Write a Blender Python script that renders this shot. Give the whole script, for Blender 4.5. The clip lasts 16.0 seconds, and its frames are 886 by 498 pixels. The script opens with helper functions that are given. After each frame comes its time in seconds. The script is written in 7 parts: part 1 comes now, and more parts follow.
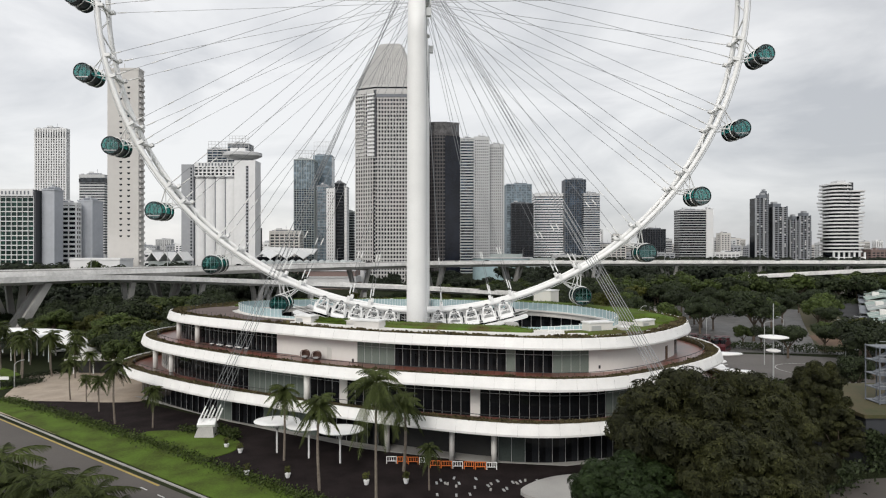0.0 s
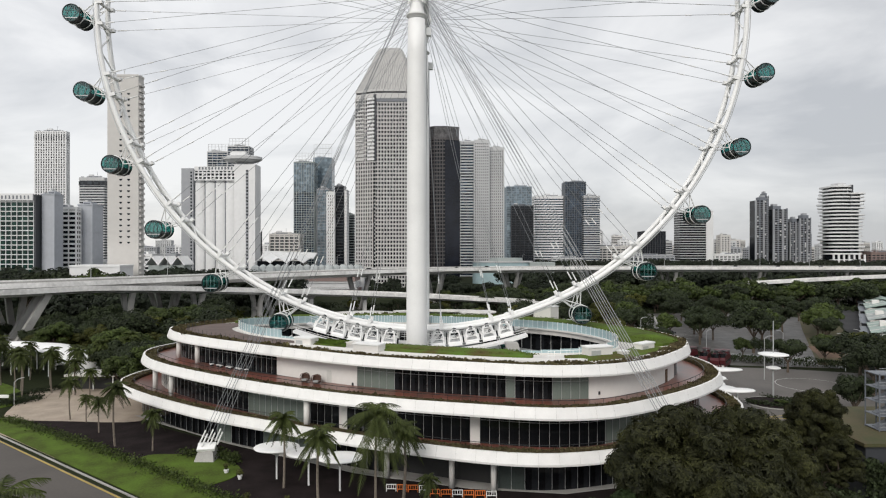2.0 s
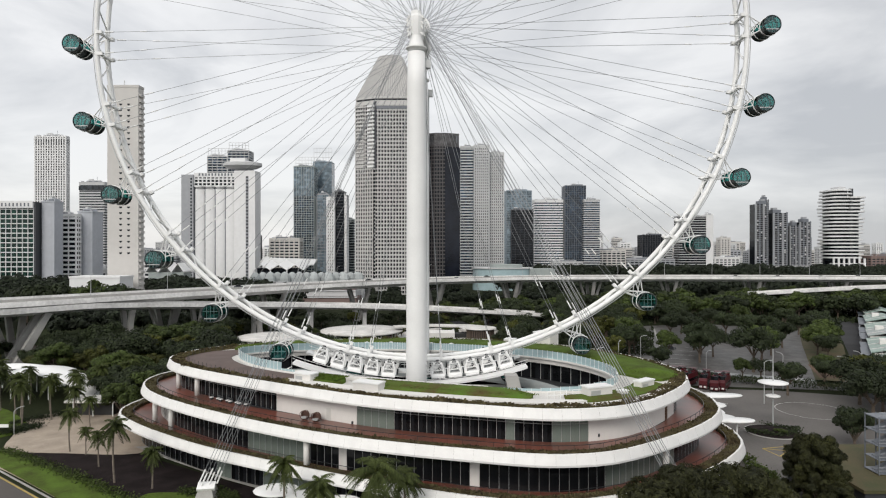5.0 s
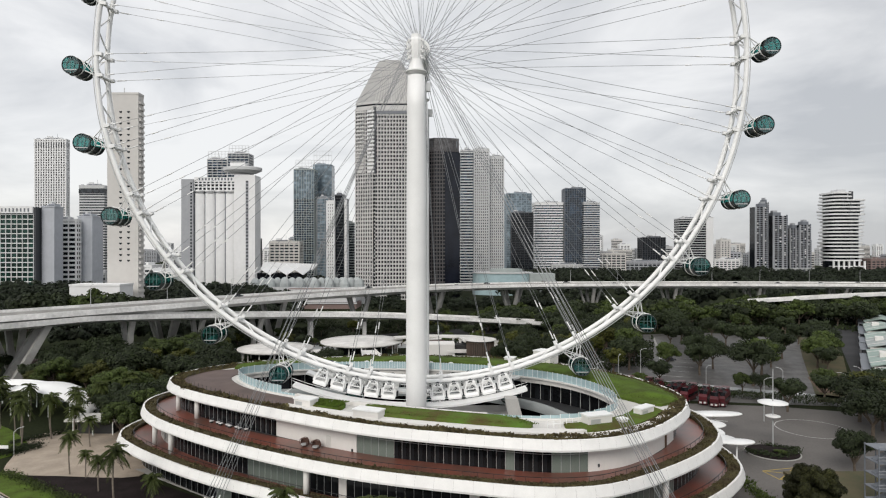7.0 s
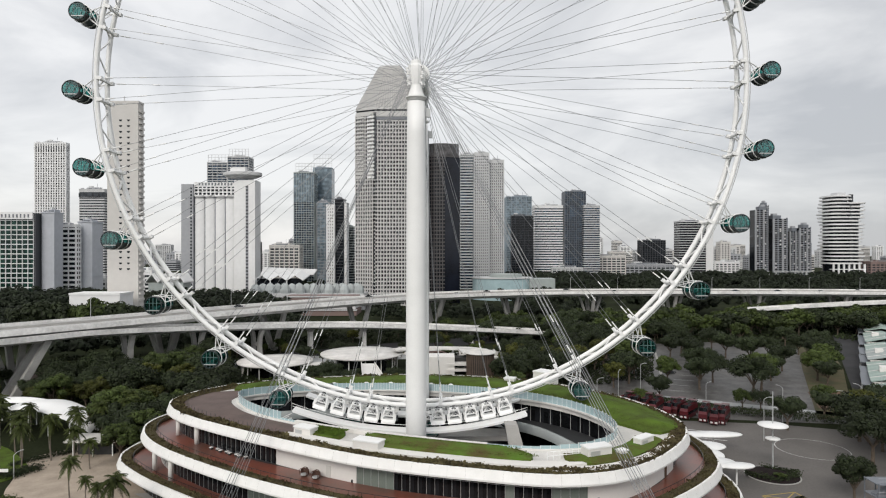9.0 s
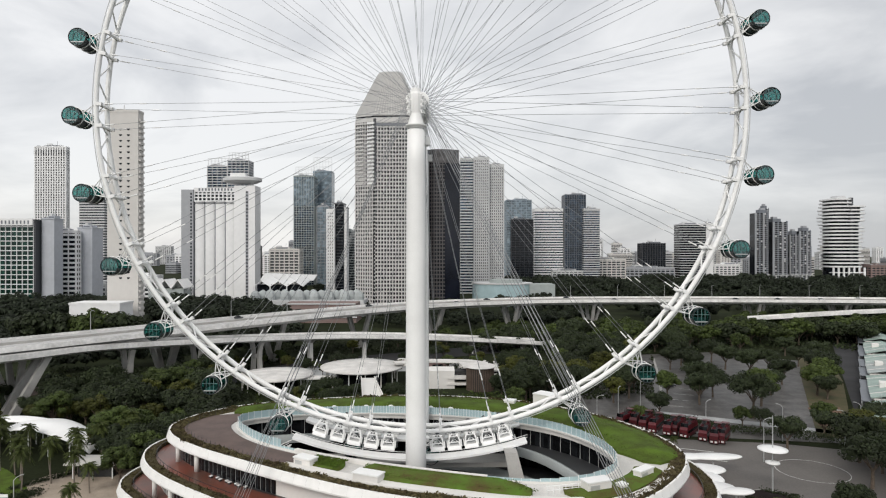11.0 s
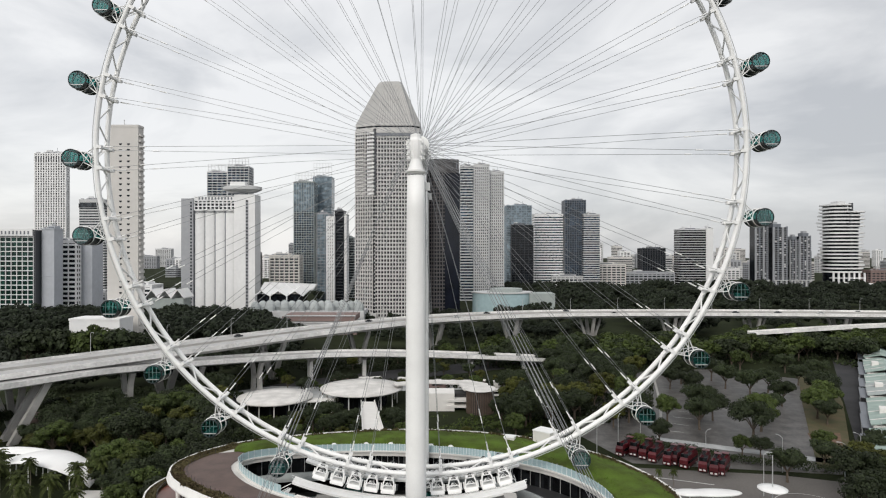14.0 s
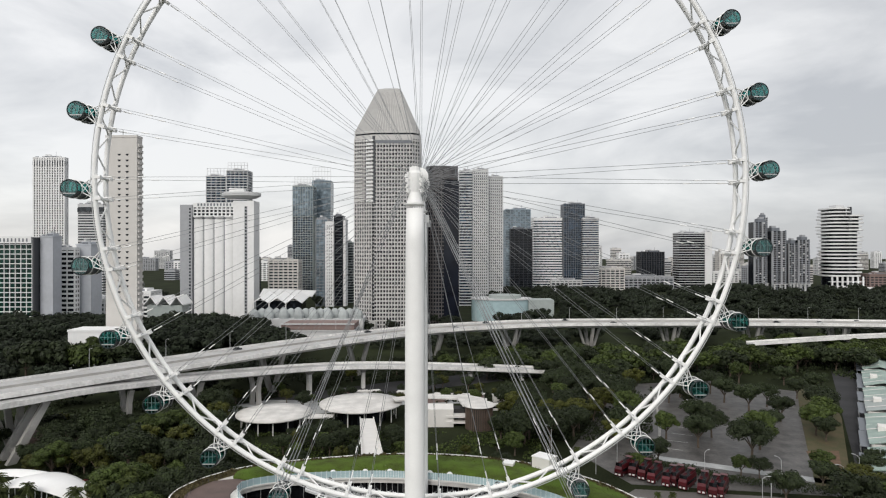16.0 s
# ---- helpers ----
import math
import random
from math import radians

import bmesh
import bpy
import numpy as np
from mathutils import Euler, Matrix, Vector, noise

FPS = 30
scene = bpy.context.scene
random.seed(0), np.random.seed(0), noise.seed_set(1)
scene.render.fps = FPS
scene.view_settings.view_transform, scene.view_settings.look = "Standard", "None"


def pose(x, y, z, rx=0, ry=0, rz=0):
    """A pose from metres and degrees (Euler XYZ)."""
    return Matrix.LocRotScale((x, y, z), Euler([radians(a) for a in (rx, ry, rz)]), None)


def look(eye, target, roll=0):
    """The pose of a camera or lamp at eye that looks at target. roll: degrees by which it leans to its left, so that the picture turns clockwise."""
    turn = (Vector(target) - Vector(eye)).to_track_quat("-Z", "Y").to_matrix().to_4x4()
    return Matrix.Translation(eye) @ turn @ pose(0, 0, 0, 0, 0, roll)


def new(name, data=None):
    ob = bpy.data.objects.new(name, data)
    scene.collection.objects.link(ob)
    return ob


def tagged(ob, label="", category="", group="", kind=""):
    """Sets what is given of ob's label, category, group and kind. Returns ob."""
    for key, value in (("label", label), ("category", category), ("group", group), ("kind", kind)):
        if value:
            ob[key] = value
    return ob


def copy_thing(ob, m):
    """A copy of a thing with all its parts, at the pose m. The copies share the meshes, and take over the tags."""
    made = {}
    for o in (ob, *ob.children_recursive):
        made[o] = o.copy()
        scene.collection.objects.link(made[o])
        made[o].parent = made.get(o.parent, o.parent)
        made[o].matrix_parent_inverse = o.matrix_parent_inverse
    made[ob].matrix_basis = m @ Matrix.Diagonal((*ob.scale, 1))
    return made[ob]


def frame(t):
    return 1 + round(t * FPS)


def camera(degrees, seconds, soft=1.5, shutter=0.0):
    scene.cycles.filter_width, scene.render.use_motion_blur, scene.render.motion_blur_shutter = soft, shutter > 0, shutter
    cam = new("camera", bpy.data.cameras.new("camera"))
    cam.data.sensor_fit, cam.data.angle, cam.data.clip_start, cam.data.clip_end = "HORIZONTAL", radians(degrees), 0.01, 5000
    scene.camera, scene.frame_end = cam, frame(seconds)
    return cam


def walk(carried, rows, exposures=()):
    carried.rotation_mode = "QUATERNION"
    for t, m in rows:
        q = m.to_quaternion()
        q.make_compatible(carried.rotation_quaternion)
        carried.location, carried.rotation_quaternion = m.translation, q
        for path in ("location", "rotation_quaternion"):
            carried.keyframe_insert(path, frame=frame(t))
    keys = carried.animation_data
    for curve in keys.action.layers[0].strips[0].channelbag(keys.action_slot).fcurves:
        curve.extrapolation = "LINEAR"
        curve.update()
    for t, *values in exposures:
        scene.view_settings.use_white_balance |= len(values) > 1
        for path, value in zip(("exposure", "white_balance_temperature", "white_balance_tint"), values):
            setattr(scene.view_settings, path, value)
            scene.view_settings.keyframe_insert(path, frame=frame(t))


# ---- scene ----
cam = camera(71.0, 16.0, soft=1.15)
PATH = [
    (0, pose(0.000, 0, 31.71, 90, 0, 0.000)),
    (0.5, pose(0.008, 0, 32.70, 90, 0, 0.000)),
    (1, pose(0.017, 0, 33.69, 90, 0, 0.000)),
    (1.5, pose(0.025, 0, 34.71, 90, 0, 0.000)),
    (2, pose(0.033, 0, 35.81, 90, 0, 0.000)),
    (2.5, pose(0.042, 0, 36.87, 90, 0, 0.000)),
    (3, pose(0.050, 0, 38.01, 90, 0, 0.000)),
    (3.5, pose(0.058, 0, 39.14, 90, 0, 0.000)),
    (4, pose(0.067, 0, 40.24, 90, 0, 0.000)),
    (6.5, pose(0.108, 0, 45.99, 90, 0, 0.000)),
    (7, pose(0.117, 0, 47.23, 90, 0, 0.000)),
    (7.5, pose(0.125, 0, 48.51, 90, 0, 0.000)),
    (8, pose(0.133, 0, 49.79, 90, 0, 0.000)),
    (8.5, pose(0.142, 0, 51.18, 90, 0, 0.000)),
    (9, pose(0.150, 0, 52.54, 90, 0, 0.000)),
    (11.5, pose(0.192, 0, 59.78, 90, 0, 0.000)),
    (12, pose(0.200, 0, 61.32, 90, 0, 0.000)),
    (12.5, pose(0.200, 0, 62.86, 90, 0, 0.000)),
    (13, pose(0.200, 0, 64.40, 90, 0, 0.000)),
    (13.5, pose(0.200, 0, 65.97, 90, 0, 0.000)),
    (14, pose(0.200, 0, 67.65, 90, 0, 0.000)),
    (14.5, pose(0.200, 0, 69.26, 90, 0, -0.022)),
    (15, pose(0.200, 0, 70.91, 90, 0, -0.045)),
    (15.5, pose(0.200, 0, 72.59, 90, 0, -0.068)),
    (16, pose(0.200, 0, 74.31, 90, 0, -0.090)),
]
walk(cam, PATH)

# ---- light ----
scene.view_settings.exposure = 0.17
world = bpy.data.worlds.new("overcast_sky")
scene.world = world
world.use_nodes = True
wn, wl = world.node_tree.nodes, world.node_tree.links
wn.clear()


def wnode(kind, **values):
    n = wn.new(kind)
    for key, value in values.items():
        n.inputs[key].default_value = value
    return n


sky = wn.new("ShaderNodeTexSky")
sky.sky_type, sky.sun_disc = "NISHITA", False
sky.sun_elevation, sky.sun_rotation = radians(52), radians(-35)
coord = wn.new("ShaderNodeTexCoord")
stretch = wn.new("ShaderNodeMapping")
stretch.inputs["Scale"].default_value = (1.0, 1.0, 3.4)
wl.new(coord.outputs["Generated"], stretch.inputs["Vector"])
cloud = wnode("ShaderNodeTexNoise", Scale=2.1, Detail=6.0, Roughness=0.55, Distortion=0.6)
wl.new(stretch.outputs["Vector"], cloud.inputs["Vector"])
ramp = wn.new("ShaderNodeValToRGB")
ramp.color_ramp.elements[0].position, ramp.color_ramp.elements[0].color = 0.30, (0.50, 0.512, 0.532, 1)
ramp.color_ramp.elements[1].position, ramp.color_ramp.elements[1].color = 0.56, (0.81, 0.81, 0.81, 1)
split = wn.new("ShaderNodeSeparateXYZ")
wl.new(coord.outputs["Generated"], split.inputs[0])
drift = wn.new("ShaderNodeMath")
drift.operation = "MULTIPLY_ADD"
drift.inputs[1].default_value = -0.05
wl.new(split.outputs["X"], drift.inputs[0])
wl.new(cloud.outputs["Fac"], drift.inputs[2])
low = wn.new("ShaderNodeMath")
low.operation, low.use_clamp = "SUBTRACT", True
low.inputs[0].default_value = 0.36
wl.new(split.outputs["Z"], low.inputs[1])
east = wn.new("ShaderNodeMath")
east.operation, east.use_clamp = "MULTIPLY", True
wl.new(split.outputs["X"], east.inputs[0])
wl.new(low.outputs[0], east.inputs[1])
thick = wn.new("ShaderNodeMath")
thick.operation = "MULTIPLY_ADD"
thick.inputs[1].default_value = -0.62
wl.new(east.outputs[0], thick.inputs[0])
wl.new(drift.outputs[0], thick.inputs[2])
wl.new(thick.outputs[0], ramp.inputs["Fac"])
clouds = wnode("ShaderNodeBackground", Strength=1.0)
wl.new(ramp.outputs["Color"], clouds.inputs["Color"])
# the cloud cover is brighter on the side where the sun stands behind it
veil = wn.new("ShaderNodeMapRange")
veil.interpolation_type = "SMOOTHSTEP"
veil.inputs["From Min"].default_value, veil.inputs["From Max"].default_value = 0.1, -0.9
veil.inputs["To Min"].default_value, veil.inputs["To Max"].default_value = 1.0, 1.3
wl.new(split.outputs["Y"], veil.inputs["Value"])
wl.new(veil.outputs["Result"], clouds.inputs["Strength"])
clear = wnode("ShaderNodeBackground", Strength=0.1)
wl.new(sky.outputs["Color"], clear.inputs["Color"])
both = wnode("ShaderNodeMixShader", Fac=0.9)
wl.new(clear.outputs[0], both.inputs[1])
wl.new(clouds.outputs[0], both.inputs[2])
out = wn.new("ShaderNodeOutputWorld")
wl.new(both.outputs[0], out.inputs["Surface"])

sun = new("sun", bpy.data.lights.new("sun", "SUN"))
sun.data.energy, sun.data.angle, sun.data.color = 1.5, radians(25), (1.0, 0.95, 0.88)
sun.matrix_world = look((-40, -50, 88), (0, 60, 0))


# ---- materials ----
def mat(name, color, rough=0.6, metal=0.0, vary=0.15, scale=0.4, fine=6.0, bump=0.0, tone=None, spread=0.0, spec=0.5, cells=None, pale=2.0):
    """A surface with broad stains (on window glass: painted cloud reflections), fine grain, relief and a per-piece
    shift of tone.
    """
    m = bpy.data.materials.new(name)
    m.use_nodes = True
    n, l = m.node_tree.nodes, m.node_tree.links
    p = n["Principled BSDF"]
    p.inputs["Roughness"].default_value, p.inputs["Metallic"].default_value = rough, metal
    p.inputs["Specular IOR Level"].default_value = spec
    co = n.new("ShaderNodeTexCoord")
    big, small = n.new("ShaderNodeTexNoise"), n.new("ShaderNodeTexNoise")
    big.inputs["Scale"].default_value, big.inputs["Detail"].default_value = scale, 4
    small.inputs["Scale"].default_value, small.inputs["Detail"].default_value = fine, 3
    for k in (big, small):
        l.new(co.outputs["Object"], k.inputs["Vector"])
    mix = n.new("ShaderNodeMix")
    mix.data_type = "RGBA"
    dark = tone or tuple(c * (1 - 2 * vary) for c in color)
    mix.inputs["A"].default_value, mix.inputs["B"].default_value = (*dark, 1), (*color, 1)
    add = n.new("ShaderNodeMath")
    add.operation = "MULTIPLY_ADD"
    add.inputs[1].default_value, add.inputs[2].default_value = 0.5, 0.0
    l.new(small.outputs["Fac"], add.inputs[0])
    sumn = n.new("ShaderNodeMath")
    sumn.operation = "MULTIPLY_ADD"
    sumn.inputs[1].default_value = 0.9
    l.new(big.outputs["Fac"], sumn.inputs[0])
    l.new(add.outputs[0], sumn.inputs[2])
    rng = n.new("ShaderNodeMapRange")
    rng.inputs["From Min"].default_value, rng.inputs["From Max"].default_value = 0.5, 0.9
    l.new(sumn.outputs[0], rng.inputs["Value"])
    l.new(rng.outputs["Result"], mix.inputs["Factor"])
    last = mix.outputs["Result"]
    if cells:
        # random tone per window: blinds, plus lamp light and reflections painted into the colour
        snap, white = n.new("ShaderNodeVectorMath"), n.new("ShaderNodeTexWhiteNoise")
        snap.operation = "SNAP"
        snap.inputs[1].default_value = cells
        l.new(co.outputs["Object"], snap.inputs[0])
        l.new(snap.outputs["Vector"], white.inputs["Vector"])
        gain, tint = n.new("ShaderNodeMapRange"), n.new("ShaderNodeHueSaturation")
        gain.inputs["From Min"].default_value = 0.45
        gain.inputs["To Min"].default_value, gain.inputs["To Max"].default_value = 0.7, pale
        l.new(white.outputs["Value"], gain.inputs["Value"])
        l.new(gain.outputs["Result"], tint.inputs["Value"])
        l.new(last, tint.inputs["Color"])
        last = tint.outputs["Color"]
    if spread:
        info, hsv = n.new("ShaderNodeNewGeometry"), n.new("ShaderNodeHueSaturation")
        lift = n.new("ShaderNodeMapRange")
        lift.inputs["To Min"].default_value, lift.inputs["To Max"].default_value = 1 - spread, 1 + spread
        l.new(info.outputs["Random Per Island"], lift.inputs["Value"])
        whole, lift2, both_ = n.new("ShaderNodeObjectInfo"), n.new("ShaderNodeMapRange"), n.new("ShaderNodeMath")
        lift2.inputs["To Min"].default_value, lift2.inputs["To Max"].default_value = 0.72, 1.32
        l.new(whole.outputs["Random"], lift2.inputs["Value"])
        both_.operation = "MULTIPLY"
        l.new(lift.outputs["Result"], both_.inputs[0])
        l.new(lift2.outputs["Result"], both_.inputs[1])
        l.new(both_.outputs[0], hsv.inputs["Value"])
        l.new(last, hsv.inputs["Color"])
        last = hsv.outputs["Color"]
    l.new(last, p.inputs["Base Color"])
    if bump:
        b = n.new("ShaderNodeBump")
        b.inputs["Strength"].default_value, b.inputs["Distance"].default_value = bump, 0.05
        l.new(small.outputs["Fac"], b.inputs["Height"])
        l.new(b.outputs["Normal"], p.inputs["Normal"])
    return m


WHITE = mat("white_paint", (0.88, 0.88, 0.87), 0.45, vary=0.06, scale=0.15)
FASCIA = mat("white_fascia_panels", (0.86, 0.85, 0.83), 0.5, vary=0.05, scale=0.5)
WALLW = mat("white_render", (0.74, 0.72, 0.69), 0.8, vary=0.05, scale=0.3)
CONCRETE = mat("concrete", (0.42, 0.41, 0.39), 0.85, vary=0.16, scale=0.15, bump=0.2)
ROADWAY = mat("viaduct_concrete", (0.68, 0.67, 0.65), 0.85, vary=0.17, scale=0.05, fine=1.0)
ASPHALT = mat("asphalt", (0.05, 0.05, 0.053), 0.85, spec=0.2, vary=0.2, scale=0.08, fine=3.0, bump=0.2)
PALEROAD = mat("worn_pale_asphalt", (0.14, 0.128, 0.118), 0.75, vary=0.2, scale=0.06, fine=2.0)
GRASS = mat("lawn", (0.092, 0.152, 0.021), 0.95, spec=0.15, vary=0.25, scale=0.22, fine=4.0, bump=0.8, tone=(0.050, 0.062, 0.014))
SEDUM = mat("roof_grass", (0.088, 0.168, 0.022), 0.95, spec=0.15, scale=0.22, fine=4.0, bump=0.8, tone=(0.085, 0.062, 0.024))
EARTH = mat("ground_cover", (0.030, 0.037, 0.018), 0.95, spec=0.05, vary=0.3, scale=0.03, fine=1.2)
MULCH = mat("dark_mulch", (0.026, 0.020, 0.020), 0.95, spec=0.08, vary=0.25, scale=0.3, fine=8.0, bump=0.6)
DECK = mat("red_brown_deck", (0.235, 0.066, 0.042), 0.28, vary=0.18, scale=0.2, fine=4.0, tone=(0.11, 0.055, 0.04))
PLANTER = mat("planter_shrubs", (0.095, 0.085, 0.040), 0.95, spec=0.15, scale=0.4, fine=4.0, tone=(0.060, 0.045, 0.028), spread=0.4)
MURAL = mat("black_and_white_mural", (0.72, 0.70, 0.66), 0.7, scale=0.9, fine=1.6, tone=(0.05, 0.05, 0.05))
PAVER = mat("beige_pavers", (0.41, 0.34, 0.27), 0.8, vary=0.15, scale=0.3, fine=3.0)
GLASS_DARK = mat("dark_glazing", (0.012, 0.013, 0.015), 0.06, vary=0.3, scale=0.2, spec=0.2, cells=(0.9, 40.0, 5.0), pale=2.2)
GLASS_GREEN = mat("green_glazing", (0.19, 0.225, 0.20), 0.08, vary=0.15, scale=0.15)
MULLION = mat("aluminium_mullion", (0.50, 0.51, 0.51), 0.4, metal=0.3, vary=0.05)
STEEL = mat("cable_steel", (0.24, 0.25, 0.26), 0.45, metal=0.4, vary=0.1)
DARKSTEEL = mat("dark_metal", (0.05, 0.055, 0.06), 0.4, metal=0.3)
PALMBARK = mat("pale_palm_bark", (0.22, 0.185, 0.15), 0.9, vary=0.2, scale=3.0)
BARK = mat("bark", (0.13, 0.10, 0.075), 0.95, vary=0.25, scale=2.0)
LEAF = mat("tree_leaves", (0.064, 0.090, 0.022), 0.65, spec=0.25, vary=0.25, scale=0.33, spread=0.45)
LEAF2 = mat("dark_tree_leaves", (0.034, 0.047, 0.019), 0.65, spec=0.25, vary=0.25, scale=0.33, spread=0.45)
LEAFMIX = mat("mixed_tree_leaves", (0.041, 0.043, 0.014), 0.6, spec=0.2, tone=(0.013, 0.015, 0.008), scale=0.35, spread=0.55)
LEAFDEEP = mat("deep_green_tree_leaves", (0.036, 0.062, 0.018), 0.6, spec=0.25, vary=0.3, scale=0.35, spread=0.55)
# leaf green of the far woods, with distance haze mixed into the colour
LEAFFAR = mat("far_tree_leaves", (0.026, 0.035, 0.020), 0.7, spec=0.2, vary=0.3, scale=0.06, spread=0.5)
LEAF3 = mat("yellowish_tree_leaves", (0.078, 0.085, 0.016), 0.65, spec=0.25, vary=0.25, scale=0.33, spread=0.4)
FROND = mat("palm_fronds", (0.064, 0.082, 0.022), 0.7, spec=0.2, vary=0.25, scale=0.5, spread=0.4)


def translucent(m, share):
    """Lets a share of the light through a leaf."""
    n, l = m.node_tree.nodes, m.node_tree.links
    p, o = n["Principled BSDF"], n["Material Output"]
    tr, mx = n.new("ShaderNodeBsdfTranslucent"), n.new("ShaderNodeMixShader")
    mx.inputs["Fac"].default_value = share
    l.new(p.inputs["Base Color"].links[0].from_socket, tr.inputs["Color"])
    l.new(p.outputs[0], mx.inputs[1])
    l.new(tr.outputs[0], mx.inputs[2])
    l.new(mx.outputs[0], o.inputs["Surface"])


for leafy in (LEAF, LEAF2, LEAF3, LEAFMIX, LEAFDEEP, FROND):
    translucent(leafy, 0.16)
YELLOW = mat("yellow_paint", (0.45, 0.33, 0.08), 0.7)
LINE = mat("white_road_paint", (0.7, 0.7, 0.68), 0.7)
CAPSULE_DARK = mat("dark_capsule_shell", (0.025, 0.035, 0.037), 0.3)


ROAD = mat("street_asphalt", (0.105, 0.094, 0.086), 0.8, spec=0.3, vary=0.12, scale=0.1, fine=3.0, bump=0.1)
LOT = mat("wet_car_park_asphalt", (0.125, 0.118, 0.112), 0.5, vary=0.36, scale=0.22, fine=1.0)
DRYGRASS = mat("dry_grass", (0.048, 0.055, 0.018), 0.9, scale=0.2, fine=3.0, tone=(0.095, 0.07, 0.035))
SOIL = mat("brown_soil", (0.15, 0.09, 0.055), 0.9, vary=0.2, scale=0.5)
ROOFSLAB = mat("pale_roof_screed", (0.72, 0.70, 0.67), 0.85, vary=0.16, scale=0.2)
# floor colour darkened to carry the shade inside the atrium
DARKFLOOR = mat("dark_stone_floor", (0.05, 0.052, 0.055), 0.5, vary=0.2, scale=0.2)
GLASS_TEAL = mat("teal_glazing", (0.07, 0.085, 0.08), 0.08, vary=0.2, scale=0.3)
# near-black base colour that stands in for unlit depth inside buildings
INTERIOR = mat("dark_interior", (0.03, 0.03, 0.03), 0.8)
DOORW = mat("pale_door_paint", (0.62, 0.61, 0.58), 0.6, vary=0.05)
ROOFDECK = mat("dark_roof_timber", (0.135, 0.092, 0.08), 0.7, vary=0.2, scale=0.3, fine=4.0)
RAILGLASS = mat("pale_blue_green_glass", (0.40, 0.53, 0.56), 0.12, vary=0.08, scale=0.2)
PODGLASS = mat("pale_pod_glass", (0.42, 0.45, 0.45), 0.3, vary=0.15, scale=0.1)
PALEPAVE = mat("pale_paving", (0.48, 0.49, 0.49), 0.7, vary=0.2, scale=0.15)
PROW = mat("blue_black_glass", (0.014, 0.017, 0.028), 0.12, vary=0.35, scale=0.05, spec=0.35)
WICKER = mat("dark_wicker", (0.12, 0.062, 0.045), 0.8, vary=0.2, scale=4.0)
ORANGE = mat("orange_plastic", (0.75, 0.20, 0.04), 0.5, vary=0.08)
RED = mat("red_bus_paint", (0.078, 0.008, 0.012), 0.35, vary=0.1, spread=0.2)
CAPSULE_BENCH = mat("capsule_bench", (0.2, 0.3, 0.3), 0.5)
CAPSULE_FRAME = mat("capsule_frame", (0.16, 0.26, 0.26), 0.4)
MINTROOF = mat("mint_green_roof", (0.33, 0.42, 0.38), 0.6, vary=0.16, scale=0.2)
ROADPALE = mat("pale_parapet_concrete", (0.84, 0.83, 0.81), 0.85, vary=0.2, scale=0.12, fine=0.9)
ROADGREY = mat("grey_carriageway", (0.48, 0.475, 0.47), 0.8, vary=0.14, scale=0.05, fine=1.0)
SLAT = mat("brown_slats", (0.12, 0.085, 0.065), 0.7, vary=0.15)
W_WHITE = mat("tower_white", (0.80, 0.80, 0.80), 0.7, vary=0.06, scale=0.02, fine=0.3)
W_PALE = mat("tower_pale_grey", (0.58, 0.585, 0.59), 0.7, vary=0.08, scale=0.02, fine=0.3)
W_GREY = mat("tower_grey", (0.36, 0.37, 0.39), 0.7, vary=0.08, scale=0.02, fine=0.3)
W_SLATE = mat("tower_slate", (0.17, 0.185, 0.21), 0.5, vary=0.1, scale=0.02, fine=0.3)
W_STEEL = mat("tower_blue_grey_render", (0.47, 0.49, 0.53), 0.7, vary=0.08, scale=0.05, fine=0.3)
W_DARK = mat("tower_dark", (0.05, 0.053, 0.06), 0.4, vary=0.1, scale=0.02, fine=0.3)
W_BROWN = mat("tower_dark_brown", (0.085, 0.078, 0.08), 0.5, vary=0.15, scale=0.05, fine=0.4)
W_GREEN = mat("tower_grey_green", (0.36, 0.40, 0.39), 0.6, vary=0.1, scale=0.02, fine=0.3)
W_BLUE = mat("tower_blue_grey", (0.28, 0.34, 0.39), 0.4, vary=0.1, scale=0.02, fine=0.3)
W_BEIGE = mat("tower_beige", (0.60, 0.58, 0.555), 0.8, vary=0.05, scale=0.03, fine=0.3)
W_STONE = mat("tower_stone", (0.56, 0.55, 0.54), 0.7, vary=0.06, scale=0.03, fine=0.3)
W_ROOF = mat("tower_metal_roof", (0.40, 0.395, 0.385), 0.5, vary=0.1, scale=0.05, fine=0.3)
BRICKRED = mat("muted_red_terrace", (0.23, 0.165, 0.15), 0.8, vary=0.1, scale=0.05)
# skyline glass: cell tones and broad noise paint reflections into the base colour
GLASS_SKY = mat("window_glass", (0.045, 0.052, 0.06), 0.15, vary=0.3, scale=0.05, fine=0.6, spec=0.35, cells=(3.1, 40.0, 3.6))
GLASS_SKYD = mat("dark_window_glass", (0.016, 0.019, 0.024), 0.12, vary=0.3, scale=0.05, fine=0.6, spec=0.22, cells=(2.7, 40.0, 3.5))
GLASS_SKYG = mat("green_window_glass", (0.010, 0.040, 0.030), 0.15, vary=0.3, scale=0.05, fine=0.6, spec=0.3, cells=(2.6, 40.0, 4.3), pale=1.8)
GLASS_BLUE = mat("blue_window_glass", (0.25, 0.325, 0.38), 0.15, vary=0.35, scale=0.03, fine=0.2, cells=(4.0, 40.0, 3.8), pale=1.3)
GLASS_BLUED = mat("deep_blue_window_glass", (0.030, 0.048, 0.072), 0.12, vary=0.35, scale=0.03, fine=0.3, spec=0.35, cells=(3.0, 40.0, 3.9), pale=2.4)
